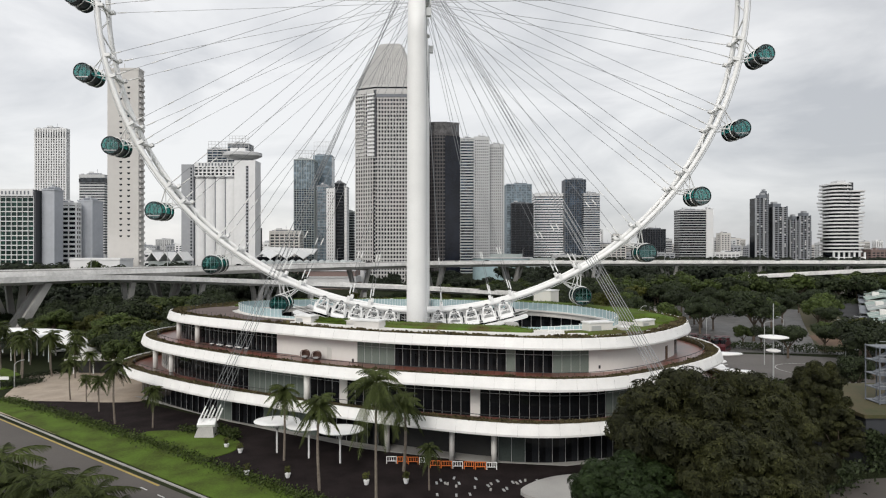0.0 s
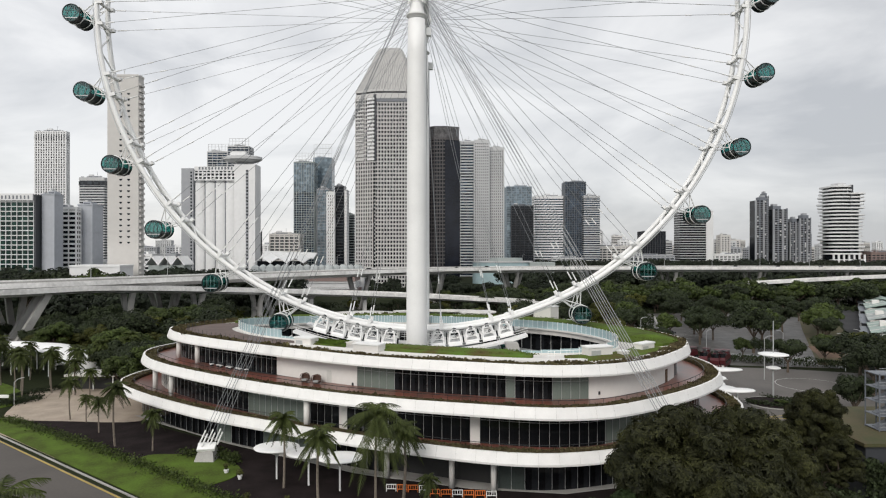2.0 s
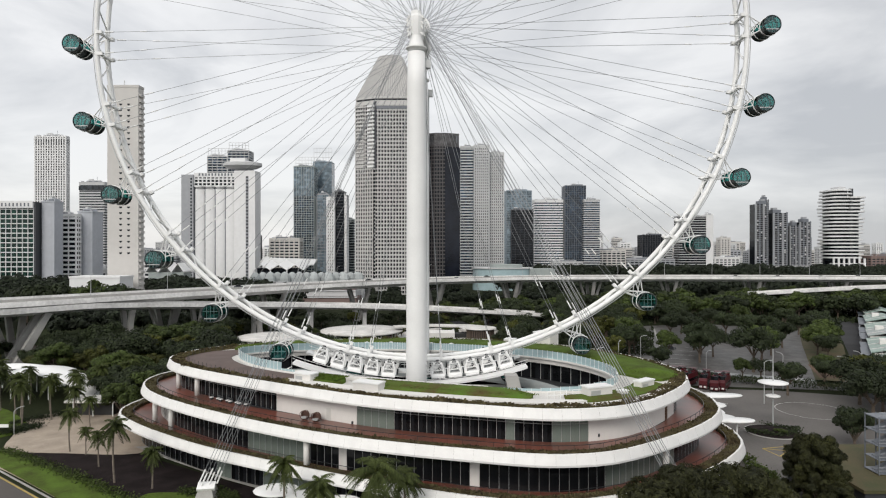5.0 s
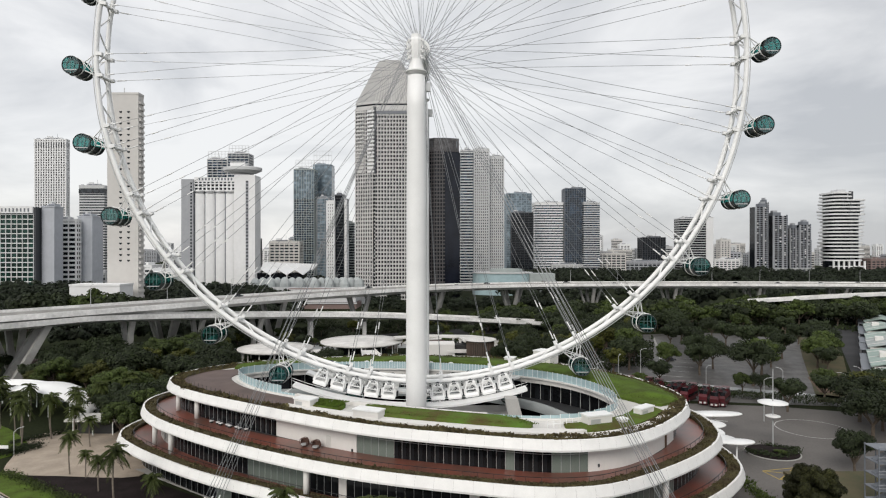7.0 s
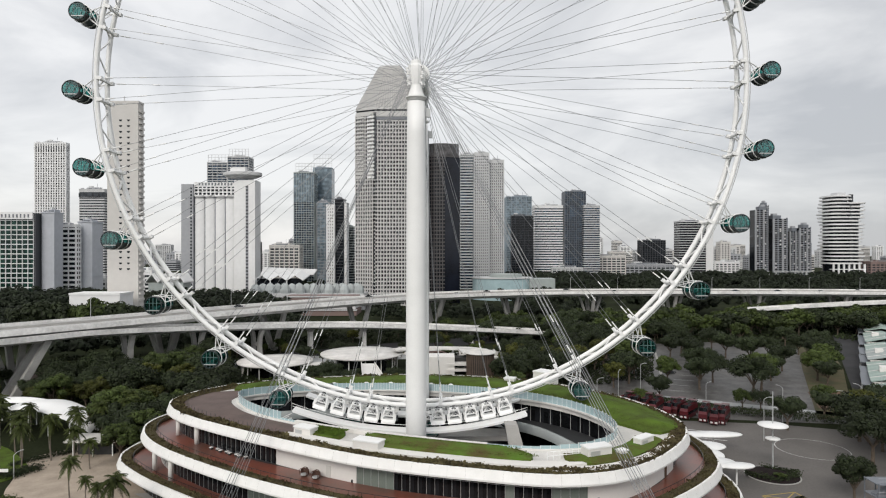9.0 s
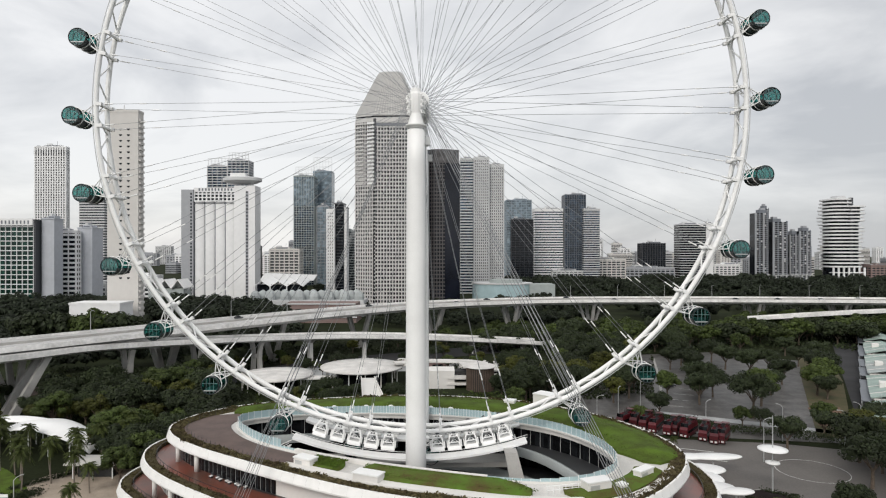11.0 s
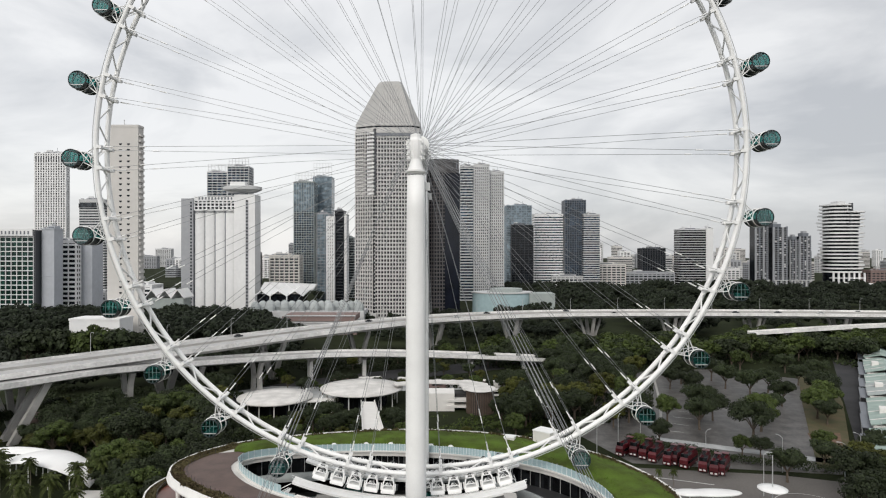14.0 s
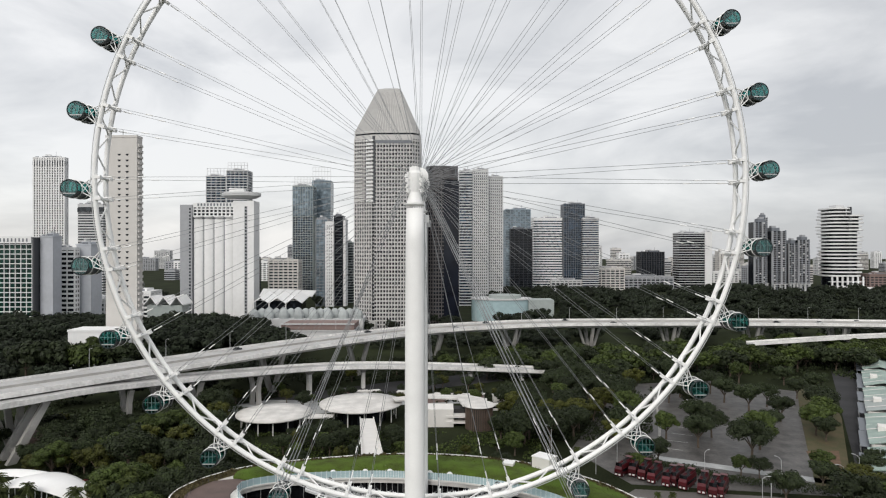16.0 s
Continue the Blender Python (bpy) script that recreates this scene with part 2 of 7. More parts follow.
# the strong noise paints reflections into the dark crown colour
CROWNSTONE = mat("mottled_dark_cladding", (0.13, 0.125, 0.13), 0.6, vary=0.4, scale=0.25, fine=0.9)


def see_through(name, tint, gloss):
    """Tinted glass that one can look through."""
    m = bpy.data.materials.new(name)
    m.use_nodes = True
    n, l = m.node_tree.nodes, m.node_tree.links
    n.remove(n["Principled BSDF"])
    a, b, mx = n.new("ShaderNodeBsdfTransparent"), n.new("ShaderNodeBsdfGlossy"), n.new("ShaderNodeMixShader")
    a.inputs["Color"].default_value = (*tint, 1)
    b.inputs["Roughness"].default_value = 0.05
    b.inputs["Color"].default_value = (0.8, 0.9, 0.9, 1)
    mx.inputs["Fac"].default_value = gloss
    l.new(a.outputs[0], mx.inputs[1])
    l.new(b.outputs[0], mx.inputs[2])
    l.new(mx.outputs[0], n["Material Output"].inputs["Surface"])
    return m


CAPSULE_GLASS = see_through("teal_capsule_glass", (0.42, 0.68, 0.66), 0.08)

# ---- mesh helpers ----
class Geo:
    """Collects vertices and faces of one mesh."""

    def __init__(self):
        self.v, self.f = [], []

    def quad(self, a, b, c, d):
        k = len(self.v)
        self.v += [a, b, c, d]
        self.f.append((k, k + 1, k + 2, k + 3))
        return self

    def box(self, cx, cy, cz, sx, sy, sz, rz=0.0):
        k, c, s = len(self.v), math.cos(rz), math.sin(rz)
        for dz in (-sz / 2, sz / 2):
            for dx, dy in ((-sx / 2, -sy / 2), (sx / 2, -sy / 2), (sx / 2, sy / 2), (-sx / 2, sy / 2)):
                self.v.append((cx + dx * c - dy * s, cy + dx * s + dy * c, cz + dz))
        self.f += [(k + 3, k + 2, k + 1, k), (k + 4, k + 5, k + 6, k + 7)]
        self.f += [(k + j, k + (j + 1) % 4, k + 4 + (j + 1) % 4, k + 4 + j) for j in range(4)]
        return self

    def tube(self, p, q, r, n=8, r2=None):
        p, q = Vector(p), Vector(q)
        r2 = r if r2 is None else r2
        d = (q - p).normalized()
        u = d.orthogonal().normalized()
        w = d.cross(u)
        k = len(self.v)
        for o, rr in ((p, r), (q, r2)):
            for j in range(n):
                a = 2 * math.pi * j / n
                self.v.append(tuple(o + (u * math.cos(a) + w * math.sin(a)) * rr))
        self.f += [(k + j, k + (j + 1) % n, k + n + (j + 1) % n, k + n + j) for j in range(n)]
        self.f += [tuple(range(k + n - 1, k - 1, -1)), tuple(range(k + n, k + 2 * n))]
        return self

    def prism(self, poly, z0, z1):
        k, n = len(self.v), len(poly)
        self.v += [(x, y, z0) for x, y in poly] + [(x, y, z1) for x, y in poly]
        self.f += [tuple(range(k + n - 1, k - 1, -1)), tuple(range(k + n, k + 2 * n))]
        self.f += [(k + j, k + (j + 1) % n, k + n + (j + 1) % n, k + n + j) for j in range(n)]
        return self

    def loops(self, rings, closed=True, caps=False):
        """Skins a row of rings that have the same number of points."""
        k, n = len(self.v), len(rings[0])
        for r in rings:
            self.v += [tuple(p) for p in r]
        for i in range(len(rings) - 1):
            for j in range(n if closed else n - 1):
                a, b = k + i * n + j, k + i * n + (j + 1) % n
                self.f.append((a, b, b + n, a + n))
        if caps:
            self.f += [tuple(range(k + n - 1, k - 1, -1)), tuple(range(k + (len(rings) - 1) * n, k + len(rings) * n))]
        return self

    def lathe(self, profile, n=16, o=(0, 0, 0)):
        return self.loops([[(o[0] + r * math.cos(2 * math.pi * j / n), o[1] + r * math.sin(2 * math.pi * j / n), o[2] + z) for j in range(n)] for r, z in profile], True, True)

    def hoop(self, c, radius, r, n=28, m=6):
        """A closed ring round the y axis through c."""
        k = len(self.v)
        for j in range(n):
            b = 2 * math.pi * j / n
            for i in range(m):
                t = 2 * math.pi * i / m
                d = radius + r * math.cos(t)
                self.v.append((c[0] + d * math.cos(b), c[1] + r * math.sin(t), c[2] + d * math.sin(b)))
        for j in range(n):
            for i in range(m):
                a, b = k + j * m, k + (j + 1) % n * m
                self.f.append((a + i, a + (i + 1) % m, b + (i + 1) % m, b + i))
        return self

    def pipe(self, points, r, n=6):
        """A bent round bar through the points."""
        rings = []
        for i, p in enumerate(points):
            d = (Vector(points[min(i + 1, len(points) - 1)]) - Vector(points[max(i - 1, 0)])).normalized()
            u = d.cross(Vector((0, 1, 0))).normalized() if abs(d.y) < 0.9 else d.orthogonal().normalized()
            w = d.cross(u)
            rings.append([Vector(p) + (u * math.cos(2 * math.pi * k / n) + w * math.sin(2 * math.pi * k / n)) * r for k in range(n)])
        return self.loops(rings, True, True)

    def data(self, name, material, smooth=False):
        me = bpy.data.meshes.new(name)
        me.from_pydata(self.v, [], self.f)
        me.materials.append(material)
        if smooth:
            me.shade_smooth()
        return me


def part(name, geo, material, parent, label="", smooth=False, kind=""):
    ob = new(name, geo.data(name, material, smooth))
    ob.parent = parent
    return tagged(ob, label, kind=kind)


def thing(name, label, category, group="", at=(0, 0, 0), kind=""):
    ob = new(name)
    ob.location = at
    return tagged(ob, label, category, group, kind)


def solid(name, geo, material, label, category, kind="", smooth=False, group=""):
    return tagged(new(name, geo.data(name, material, smooth)), label, category, group, kind)


def spline(points, per=8, closed=True):
    """A smooth curve through the points."""
    P, out = [Vector(p) for p in points], []
    n = len(P)
    for i in range(n if closed else n - 1):
        if closed:
            a, b, c, d = P[i - 1], P[i], P[(i + 1) % n], P[(i + 2) % n]
        else:
            a, b, c, d = P[max(i - 1, 0)], P[i], P[i + 1], P[min(i + 2, n - 1)]
        for j in range(per):
            t = j / per
            out.append(0.5 * (2 * b + (c - a) * t + (2 * a - 5 * b + 4 * c - d) * t * t + (3 * b - a - 3 * c + d) * t ** 3))
    if not closed:
        out.append(P[-1])
    return out


def inset(poly, d):
    """A closed plan outline moved inwards by d."""
    P, n, out = [Vector(p[:2]) for p in poly], len(poly), []
    for i in range(n):
        t = (P[(i + 1) % n] - P[i - 1]).normalized()
        out.append(P[i] + Vector((-t.y, t.x)) * d)
    return out


def at_z(poly, z):
    return [(p[0], p[1], z) for p in poly]


# ---- ground ----
g = Geo()
g.quad((-4000, -1500, 0), (4000, -1500, 0), (4000, 4600, 0), (-4000, 4600, 0))
solid("ground", g, EARTH, "dark green planted ground reaching the city", "ground", "structure")


def sheet(name, points, z, material, label, category="ground", smoothed=0, kind="structure"):
    poly = [tuple(p) for p in (spline(points, smoothed) if smoothed else points)]
    return solid(name, Geo().prism(poly, -0.3, z), material, label, category, kind)


def strip(name, points, w, z, material, label, category, per=6, kind="structure"):
    P = spline([(x, y, 0) for x, y in points], per, False)
    rings = []
    for i, p in enumerate(P):
        t = P[min(i + 1, len(P) - 1)] - P[max(i - 1, 0)]
        s = Vector((t.y, -t.x, 0)).normalized() * (w / 2)
        rings.append([p - s, p + s, p + s + Vector((0, 0, z)), p - s + Vector((0, 0, z))])
    return solid(name, Geo().loops(rings, True, True), material, label, category, kind)


strip("road", [(-170, 168.5), (-125, 135.6), (-88.4, 108.8), (-60.4, 88.3), (-43.4, 75.9), (-5.4, 48.1), (35, 18.6)], 18.6, 0.04, ROAD, "grey asphalt street with a yellow edge line", "road")
strip("kerb", [(-164.3, 176.9), (-119.3, 144.0), (-82.3, 117.0), (-54.3, 96.5), (-37.3, 84.1), (0.7, 56.3)], 0.28, 0.16, CONCRETE, "pale concrete kerb", "kerb")
strip("yellow_line", [(-165, 175.9), (-120, 143.0), (-83, 116.0), (-55, 95.5), (-38, 83.1)], 0.34, 0.055, YELLOW, "worn yellow edge line of the street", "road marking")
strip("footpath", [(-96, 127.5), (-82, 118.6), (-66, 107)], 1.6, 0.05, PAVER, "narrow tan footpath beside the road", "pavement")
dash = Geo().box(0, 0, 0.06, 1.6, 0.16, 0.03)
for k in range(9):
    t = k / 8
    d = solid("road_dash", dash, LINE, "white dashed lane mark", "road marking", "structure") if not k else copy_thing(d0, pose(0, 0, 0))
    if not k:
        d0 = d
    d.matrix_basis = pose(-39.5 + 27 * t, 82.0 - 19.7 * t, 0, 0, 0, -36)
sheet("lawn_verge", [(-164, 178), (-119, 145), (-82, 117.8), (-54, 97.2), (-37, 84.6), (1, 57), (10, 60), (-6, 73), (-21.5, 82.5), (-47, 101), (-70, 117), (-93, 131), (-120, 150), (-160, 186)], 0.10, GRASS, "mown green roadside lawn")
sheet("planting_bed", [(-93, 131), (-70, 117), (-47, 101), (-24, 84), (-8, 72), (6, 58), (40, 60), (48, 84), (40, 99), (16, 92), (-10, 97), (-40, 114), (-62, 128), (-66, 133), (-78, 130)], 0.06, MULCH, "bare dark mulch bed around the terminal")
sheet("plaza", [(-92, 131), (-79, 129), (-63, 129), (-66, 141), (-70, 155), (-78, 164), (-98, 162), (-103, 153), (-98, 142)], 0.12, PAVER, "beige brick-paved forecourt", "pavement", 4)
sheet("lawn_island", [(-51, 107.5), (-41, 107), (-33.5, 102), (-33, 96.5), (-38, 92.8), (-45, 96.5), (-50, 101)], 0.16, GRASS, "small kerbed lawn by the cable anchor", "lawn", 5)
sheet("lawn_patch", [(-128, 155), (-104, 138), (-98, 146), (-106, 156), (-120, 166)], 0.14, GRASS, "rounded lawn with shrubs", "lawn", 5)
sheet("apron", [(-60, 134), (-66, 133), (-40, 114.5), (-14, 99), (4, 92.6), (18, 90.6), (32, 94.6), (30, 102), (-10, 108), (-40, 125)], 0.14, CONCRETE, "pale concrete apron along the glazing", "pavement")
sheet("forecourt", [(40, 98), (62, 104), (92, 110), (118, 150), (122, 178), (100, 186), (60, 192), (44, 176), (62, 150)], 0.05, PALEROAD, "pale worn asphalt turning court", "road")
sheet("car_park", [(60, 196), (120, 186), (150, 230), (190, 320), (150, 350), (96, 340), (62, 262), (48, 230)], 0.045, LOT, "wet grey asphalt car park with trees", "road")
sheet("side_road", [(119, 140), (127, 140), (255, 385), (243, 388), (122, 178)], 0.055, ASPHALT, "dark asphalt lane beside market sheds", "road")
sheet("grass_median", [(116, 192), (126, 190), (176, 273), (205, 330), (190, 332), (158, 273)], 0.09, DRYGRASS, "dry yellow-green grass median with bare soil", "lawn")
sheet("bare_soil_patch", [(124, 204), (132, 204), (146, 228), (134, 228)], 0.105, SOIL, "bare brown soil patch in the grass", "ground")
strip("white_walkway", [(76, 221), (98, 210), (121, 199), (150, 184)], 4.8, 0.09, PALEPAVE, "pale covered-way paving", "pavement")
strip("road", [(150, 395), (80, 385), (10, 352), (-60, 312), (-140, 240)], 26, 0.03, ASPHALT, "dark street under the expressway", "road")
sheet("paved_yard", [(-104, 290), (-86, 276), (-50, 282), (-20, 296), (18, 300), (22, 316), (-20, 314), (-58, 304), (-84, 306)], 0.06, PALEPAVE, "pale worn paving behind the round pavilions", "pavement")
for k in range(7):
    strip("bay_line", [(82 + 5.5 * k, 232 + 9 * k), (89 + 5.5 * k, 229 + 9 * k)], 0.22, 0.06, LINE, "faded white parking bay line", "road marking", 2)
strip("kerb", [(74, 214), (92, 262), (112, 330)], 1.0, 0.25, CONCRETE, "pale kerb of the car park", "kerb")
g = Geo()
for k in range(48):
    a, b = 2 * math.pi * k / 48, 2 * math.pi * (k + 1) / 48
    g.quad(*[(97 + r * math.cos(t), 163 + r * math.sin(t), 0.07) for r, t in ((8.6, a), (8.6, b), (8.78, b), (8.78, a))])
for (xa, ya), (xb, yb) in (((69, 127), (77, 129)), ((77, 129), (76, 134)), ((76, 134), (68, 132)), ((68, 132), (69, 127)), ((69, 127), (76, 134)), ((77, 129), (68, 132))):
    strip("yellow_hatching", [(xa, ya), (xb, yb)], 0.25, 0.08, YELLOW, "yellow no-stopping hatch on the court", "road marking", 2)
solid("circle_marking", g, LINE, "thin white circle painted on the court", "road marking", "structure")
for y in (170, 178):
    strip("road_line", [(48, y + 12), (78, y)], 0.3, 0.075, LINE, "white line painted on the bus court", "road marking")
island = thing("roundabout_island", "round planted traffic island with a pale kerb", "traffic island", at=(76.5, 144, 0))
part("kerb", Geo().lathe([(6.0, 0.0), (6.0, 0.2), (5.75, 0.22), (5.75, 0.1)], 36), CONCRETE, island)
part("soil", Geo().lathe([(5.7, 0.2), (4, 0.5), (1, 0.9)], 28), MULCH, island)

# ---- terminal building ----
ROOF = spline([(-62.4, 141), (-55, 130), (-37, 117), (-14, 103.5), (6, 96.8), (19, 94.4), (31, 98), (42, 109), (48, 121), (47, 135), (38, 152), (20, 166), (-5, 172), (-30, 169), (-50, 162), (-60, 152)], 6)
TIER3 = spline([(-67.5, 140), (-59, 126), (-38, 109.6), (-16, 97.4), (5.5, 90.5), (18, 88.5), (29, 92), (45, 105), (53, 118), (53, 135), (42, 156), (20, 171), (-5, 177), (-32, 175), (-54, 166), (-65, 153)], 6)
TIER2 = spline([(-72, 138), (-64, 127), (-46, 113), (-30, 104), (-13, 95.5), (3, 89), (14, 86.8), (24, 88.5), (36, 94), (50, 106), (57, 118), (56, 136), (44, 158), (20, 174), (-5, 180), (-34, 178), (-58, 168), (-70, 153)], 6)
HOLE = spline([(-47, 143), (-38, 131), (-22, 121), (0, 112.5), (16, 108.5), (27, 110), (33, 117), (32, 129), (24, 141), (8, 150), (-12, 154), (-32, 153), (-45, 149)], 6)
HOLE3 = spline([(-46, 143), (-38, 132), (-22, 122), (0, 113.5), (14, 110.5), (23, 113), (27.5, 119), (25, 129), (19, 139), (6, 148), (-12, 152), (-32, 151), (-44, 148)], 6)
CX, CY, NR = -7.0, 136.0, 96


def even(poly):
    """A plan outline sampled at even angles round the middle of the atrium."""
    res = []
    for j in range(NR):
        t = 2 * math.pi * j / NR
        d, best = Vector((math.cos(t), math.sin(t))), 1.0
        for i in range(len(poly)):
            p = Vector((poly[i][0] - CX, poly[i][1] - CY))
            q = Vector((poly[(i + 1) % len(poly)][0] - CX, poly[(i + 1) % len(poly)][1] - CY))
            e = q - p
            den = d.x * e.y - d.y * e.x
            if abs(den) < 1e-9:
                continue
            k, m = (p.x * e.y - p.y * e.x) / den, (p.x * d.y - p.y * d.x) / den
            if k > 0 and -1e-6 <= m <= 1 + 1e-6:
                best = k
        res.append(Vector((CX + d.x * best, CY + d.y * best)))
    return res


terminal = thing("terminal_building", "round three-storey white terminal with planted terraces", "building")


def ring_slab(name, o, h, z0, z1, material, label=""):
    part(name, Geo().loops([at_z(o, z0), at_z(o, z1), at_z(h, z1), at_z(h, z0), at_z(o, z0)]), material, terminal, label)


def shrubs(name, outline, d, z, n, size, parent, seed, y_max=400.0):
    """Uneven small leafy tufts along an edge planter, too many to count."""
    rnd, P, g = random.Random(seed), inset(outline, d), Geo()
    for _ in range(n):
        i = rnd.randrange(len(P))
        p = P[i].lerp(P[(i + 1) % len(P)], rnd.random())
        if p.y > y_max:
            continue
        s = size * rnd.uniform(0.5, 1.5) * (0.5 + abs(noise.noise((p.x * 0.25, p.y * 0.25, seed))) * 1.6)
        for _ in range(3):
            a, r = rnd.uniform(0, 6.28), rnd.uniform(0.1, 0.75)
            c = Vector((p.x + rnd.uniform(-0.5, 0.5), p.y + rnd.uniform(-0.5, 0.5), z))
            u = Vector((math.cos(a), math.sin(a), 0)) * s * 0.5
            w = Vector((rnd.uniform(-0.5, 0.5), rnd.uniform(-0.5, 0.5), 1)) * s * r * 1.2
            g.quad(tuple(c - u), tuple(c + u), tuple(c + u * 0.5 + w), tuple(c - u * 0.6 + w))
    part(name, g, PLANTER, parent, "scrubby green and brown edge planting", kind="stuff")


def resample(outline, step):
    P = [Vector(p[:2]) for p in outline]
    P.append(P[0])
    out, left = [P[0]], step
    for a, b in zip(P, P[1:]):
        d, L = (b - a), (b - a).length
        pos = 0.0
        while L - pos >= left:
            pos += left
            out.append(a + d * (pos / L))
            left = step
        left -= L - pos
    return out


def tier(outline, hole, z0, z1, deck, seed):
    """White sloped fascia in panels, planter strip behind it, and the floor."""
    c, wide = inset(outline, 0.85), 3.1 if seed < 3 else 3.6
    P, Q = resample(outline, 3.0), None
    n = len(P)
    P = [Vector(p) for p in P]
    nor = []
    for i in range(n):
        t = (P[(i + 1) % n] - P[i - 1]).normalized()
        nor.append(Vector((-t.y, t.x)))
    for i in range(n):
        p, q, u, w = P[i], P[(i + 1) % n], nor[i], nor[(i + 1) % n]
        e = (q - p) * 0.003
        sec = []
        for o, m in ((p + e, u), (q - e, w)):
            sec.append([(*(o + m * d), z) for d, z in ((1.2, z0 + 0.15), (0.05, z0 + 0.25), (0.0, z0 + 0.55), (0.5, z1), (0.85, z1), (0.85, deck - 0.2))])
        part("fascia_panel", Geo().loops([[s[k] for s in sec] for k in range(6)], False), FASCIA, terminal)
    part("fascia_core", Geo().loops([at_z(inset(outline, 1.25), z0 + 0.2), at_z(inset(outline, 0.1), z0 + 0.3), at_z(inset(outline, 0.58), z1 - 0.05), at_z(inset(outline, 0.8), z1 - 0.05)]), CONCRETE, terminal, "grey joint behind white fascia panels")
    part("planter", Geo().loops([at_z(c, deck), at_z(c, z1 - 0.25), at_z(inset(outline, 1.6), z1 - 0.12), at_z(inset(outline, wide - 0.1), z1 - 0.2), at_z(inset(outline, wide), deck)]), PLANTER, terminal, "soil and low shrubs in the edge planter")
    shrubs("edge_shrubs", outline, 1.3, z1 - 0.2, 2200, 0.5 if seed == 3 else 0.34, terminal, seed)
    for d in (2.0, 2.6) if seed < 3 else (1.9, 2.5, 3.1):
        shrubs("edge_shrubs", outline, d, z1 - 0.25, 2600, 0.42 if seed == 3 else 0.28, terminal, seed + int(d * 10))
    o, h = even(inset(outline, 1.0)), even(hole)
    ring_slab("terrace_floor", o, h, z0 + 0.3, deck, DECK if seed < 3 else ROOFSLAB, "red-brown timber terrace floor" if seed < 3 else "pale roof slab")
    return o, h


tier(TIER2, HOLE3, 5.0, 7.0, 6.2, 1)
tier(TIER3, HOLE3, 11.0, 13.0, 12.3, 2)
RO, RH = tier(ROOF, HOLE, 16.0, 18.0, 17.4, 3)
part("atrium_floor", Geo().prism([tuple(p) for p in inset(HOLE, -8)], 0.0, 0.2), DARKFLOOR, terminal, "atrium floor with its shade put into the dark colour")


def wall_kind(storey, u, p):
    """Which panel stands where, by the bearing of the bay."""
    table = {
        3: ((-0.45, "dark"), (-0.268, "dark"), (-0.137, "white"), (-0.072, "green"), (0.105, "dark"), (0.119, "green"), (0.169, "dark"), (0.236, "green"), (0.37, "white"), (9, "dark")),
        2: ((-0.462, "dark"), (-0.43, "mural"), (-0.31, "dark"), (-0.228, "green"), (-0.172, "dark"), (-0.157, "white"), (0.045, "dark"), (0.067, "white"), (0.265, "dark"), (0.37, "green"), (9, "dark")),
        1: ((-0.363, "dark"), (-0.34, "green"), (-0.29, "dark"), (-0.2, "green"), (-0.085, "dark"), (0.085, "void"), (0.14, "greenish"), (9, "dark"))}
    if p.y > 150:
        return "white"
    for lim, kind in table[storey]:
        if u < lim:
            return kind
    return "dark"


KINDS = {"mural": MURAL, "dark": GLASS_DARK, "green": GLASS_GREEN, "greenish": GLASS_TEAL, "white": WALLW}


def storey(level, outline, d, z0, z1, step):
    """A ring of panes, mullions and wall panels below a tier."""
    line = inset(outline, d)
    P = resample(line, step)
    bar = Geo().box(0, 0, 0, 0.055, 0.14, z1 - z0).data("mullion", MULLION)
    for i in range(len(P)):
        p, q = P[i], P[(i + 1) % len(P)]
        if (q - p).length > step * 1.2 or (q - p).length < 0.2:
            continue
        mid, ang = (p + q) / 2, math.atan2(q.y - p.y, q.x - p.x)
        kind = wall_kind(level, mid.x / mid.y, mid)
        if kind == "void":
            continue
        name = "wall_panel" if kind == "white" else "pane"
        ob = part(name, Geo().box(0, 0, (z0 + z1) / 2, (q - p).length + (0.01 if kind == "white" else -0.04), 0.3 if kind == "white" else 0.06, z1 - z0), KINDS[kind], terminal)
        ob.matrix_basis = pose(mid.x, mid.y, 0, 0, 0, math.degrees(ang))
        if kind != "white":
            ob = new("mullion", bar)
            ob.parent = terminal
            ob.matrix_basis = pose(p.x, p.y, (z0 + z1) / 2, 0, 0, math.degrees(ang))
            if level != 1 or i % 2:
                t = part("transom", Geo().box(0, -0.02, z0 + (z1 - z0) * 0.7, (q - p).length, 0.10, 0.05), MULLION, terminal)
                t.matrix_basis = pose(mid.x, mid.y, 0, 0, 0, math.degrees(ang))
    # near-black ring wall: the darkness of the rooms is put into its colour
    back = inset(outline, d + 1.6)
    part("inner_wall", Geo().loops([at_z(back, z0), at_z(back, z1)]), INTERIOR, terminal, "near-black wall standing in for the unlit interior behind the glazing")


storey(1, TIER2, 5.0, 0.1, 5.35, 2.0)
storey(2, TIER3, 4.2, 6.2, 11.35, 1.5)
storey(3, ROOF, 2.6, 12.3, 16.35, 1.45)


def on_outline(outline, d, u):
    """The front point of an outline at the bearing u."""
    P = inset(outline, d)
    for a, b in zip(P, P[1:] + P[:1]):
        if a.y < 140 and b.y < 140 and a.x / a.y <= u < b.x / b.y:
            return a.lerp(b, (u - a.x / a.y) / (b.x / b.y - a.x / a.y))
    return min((p for p in P if p.y < 140), key=lambda p: abs(p.x / p.y - u))


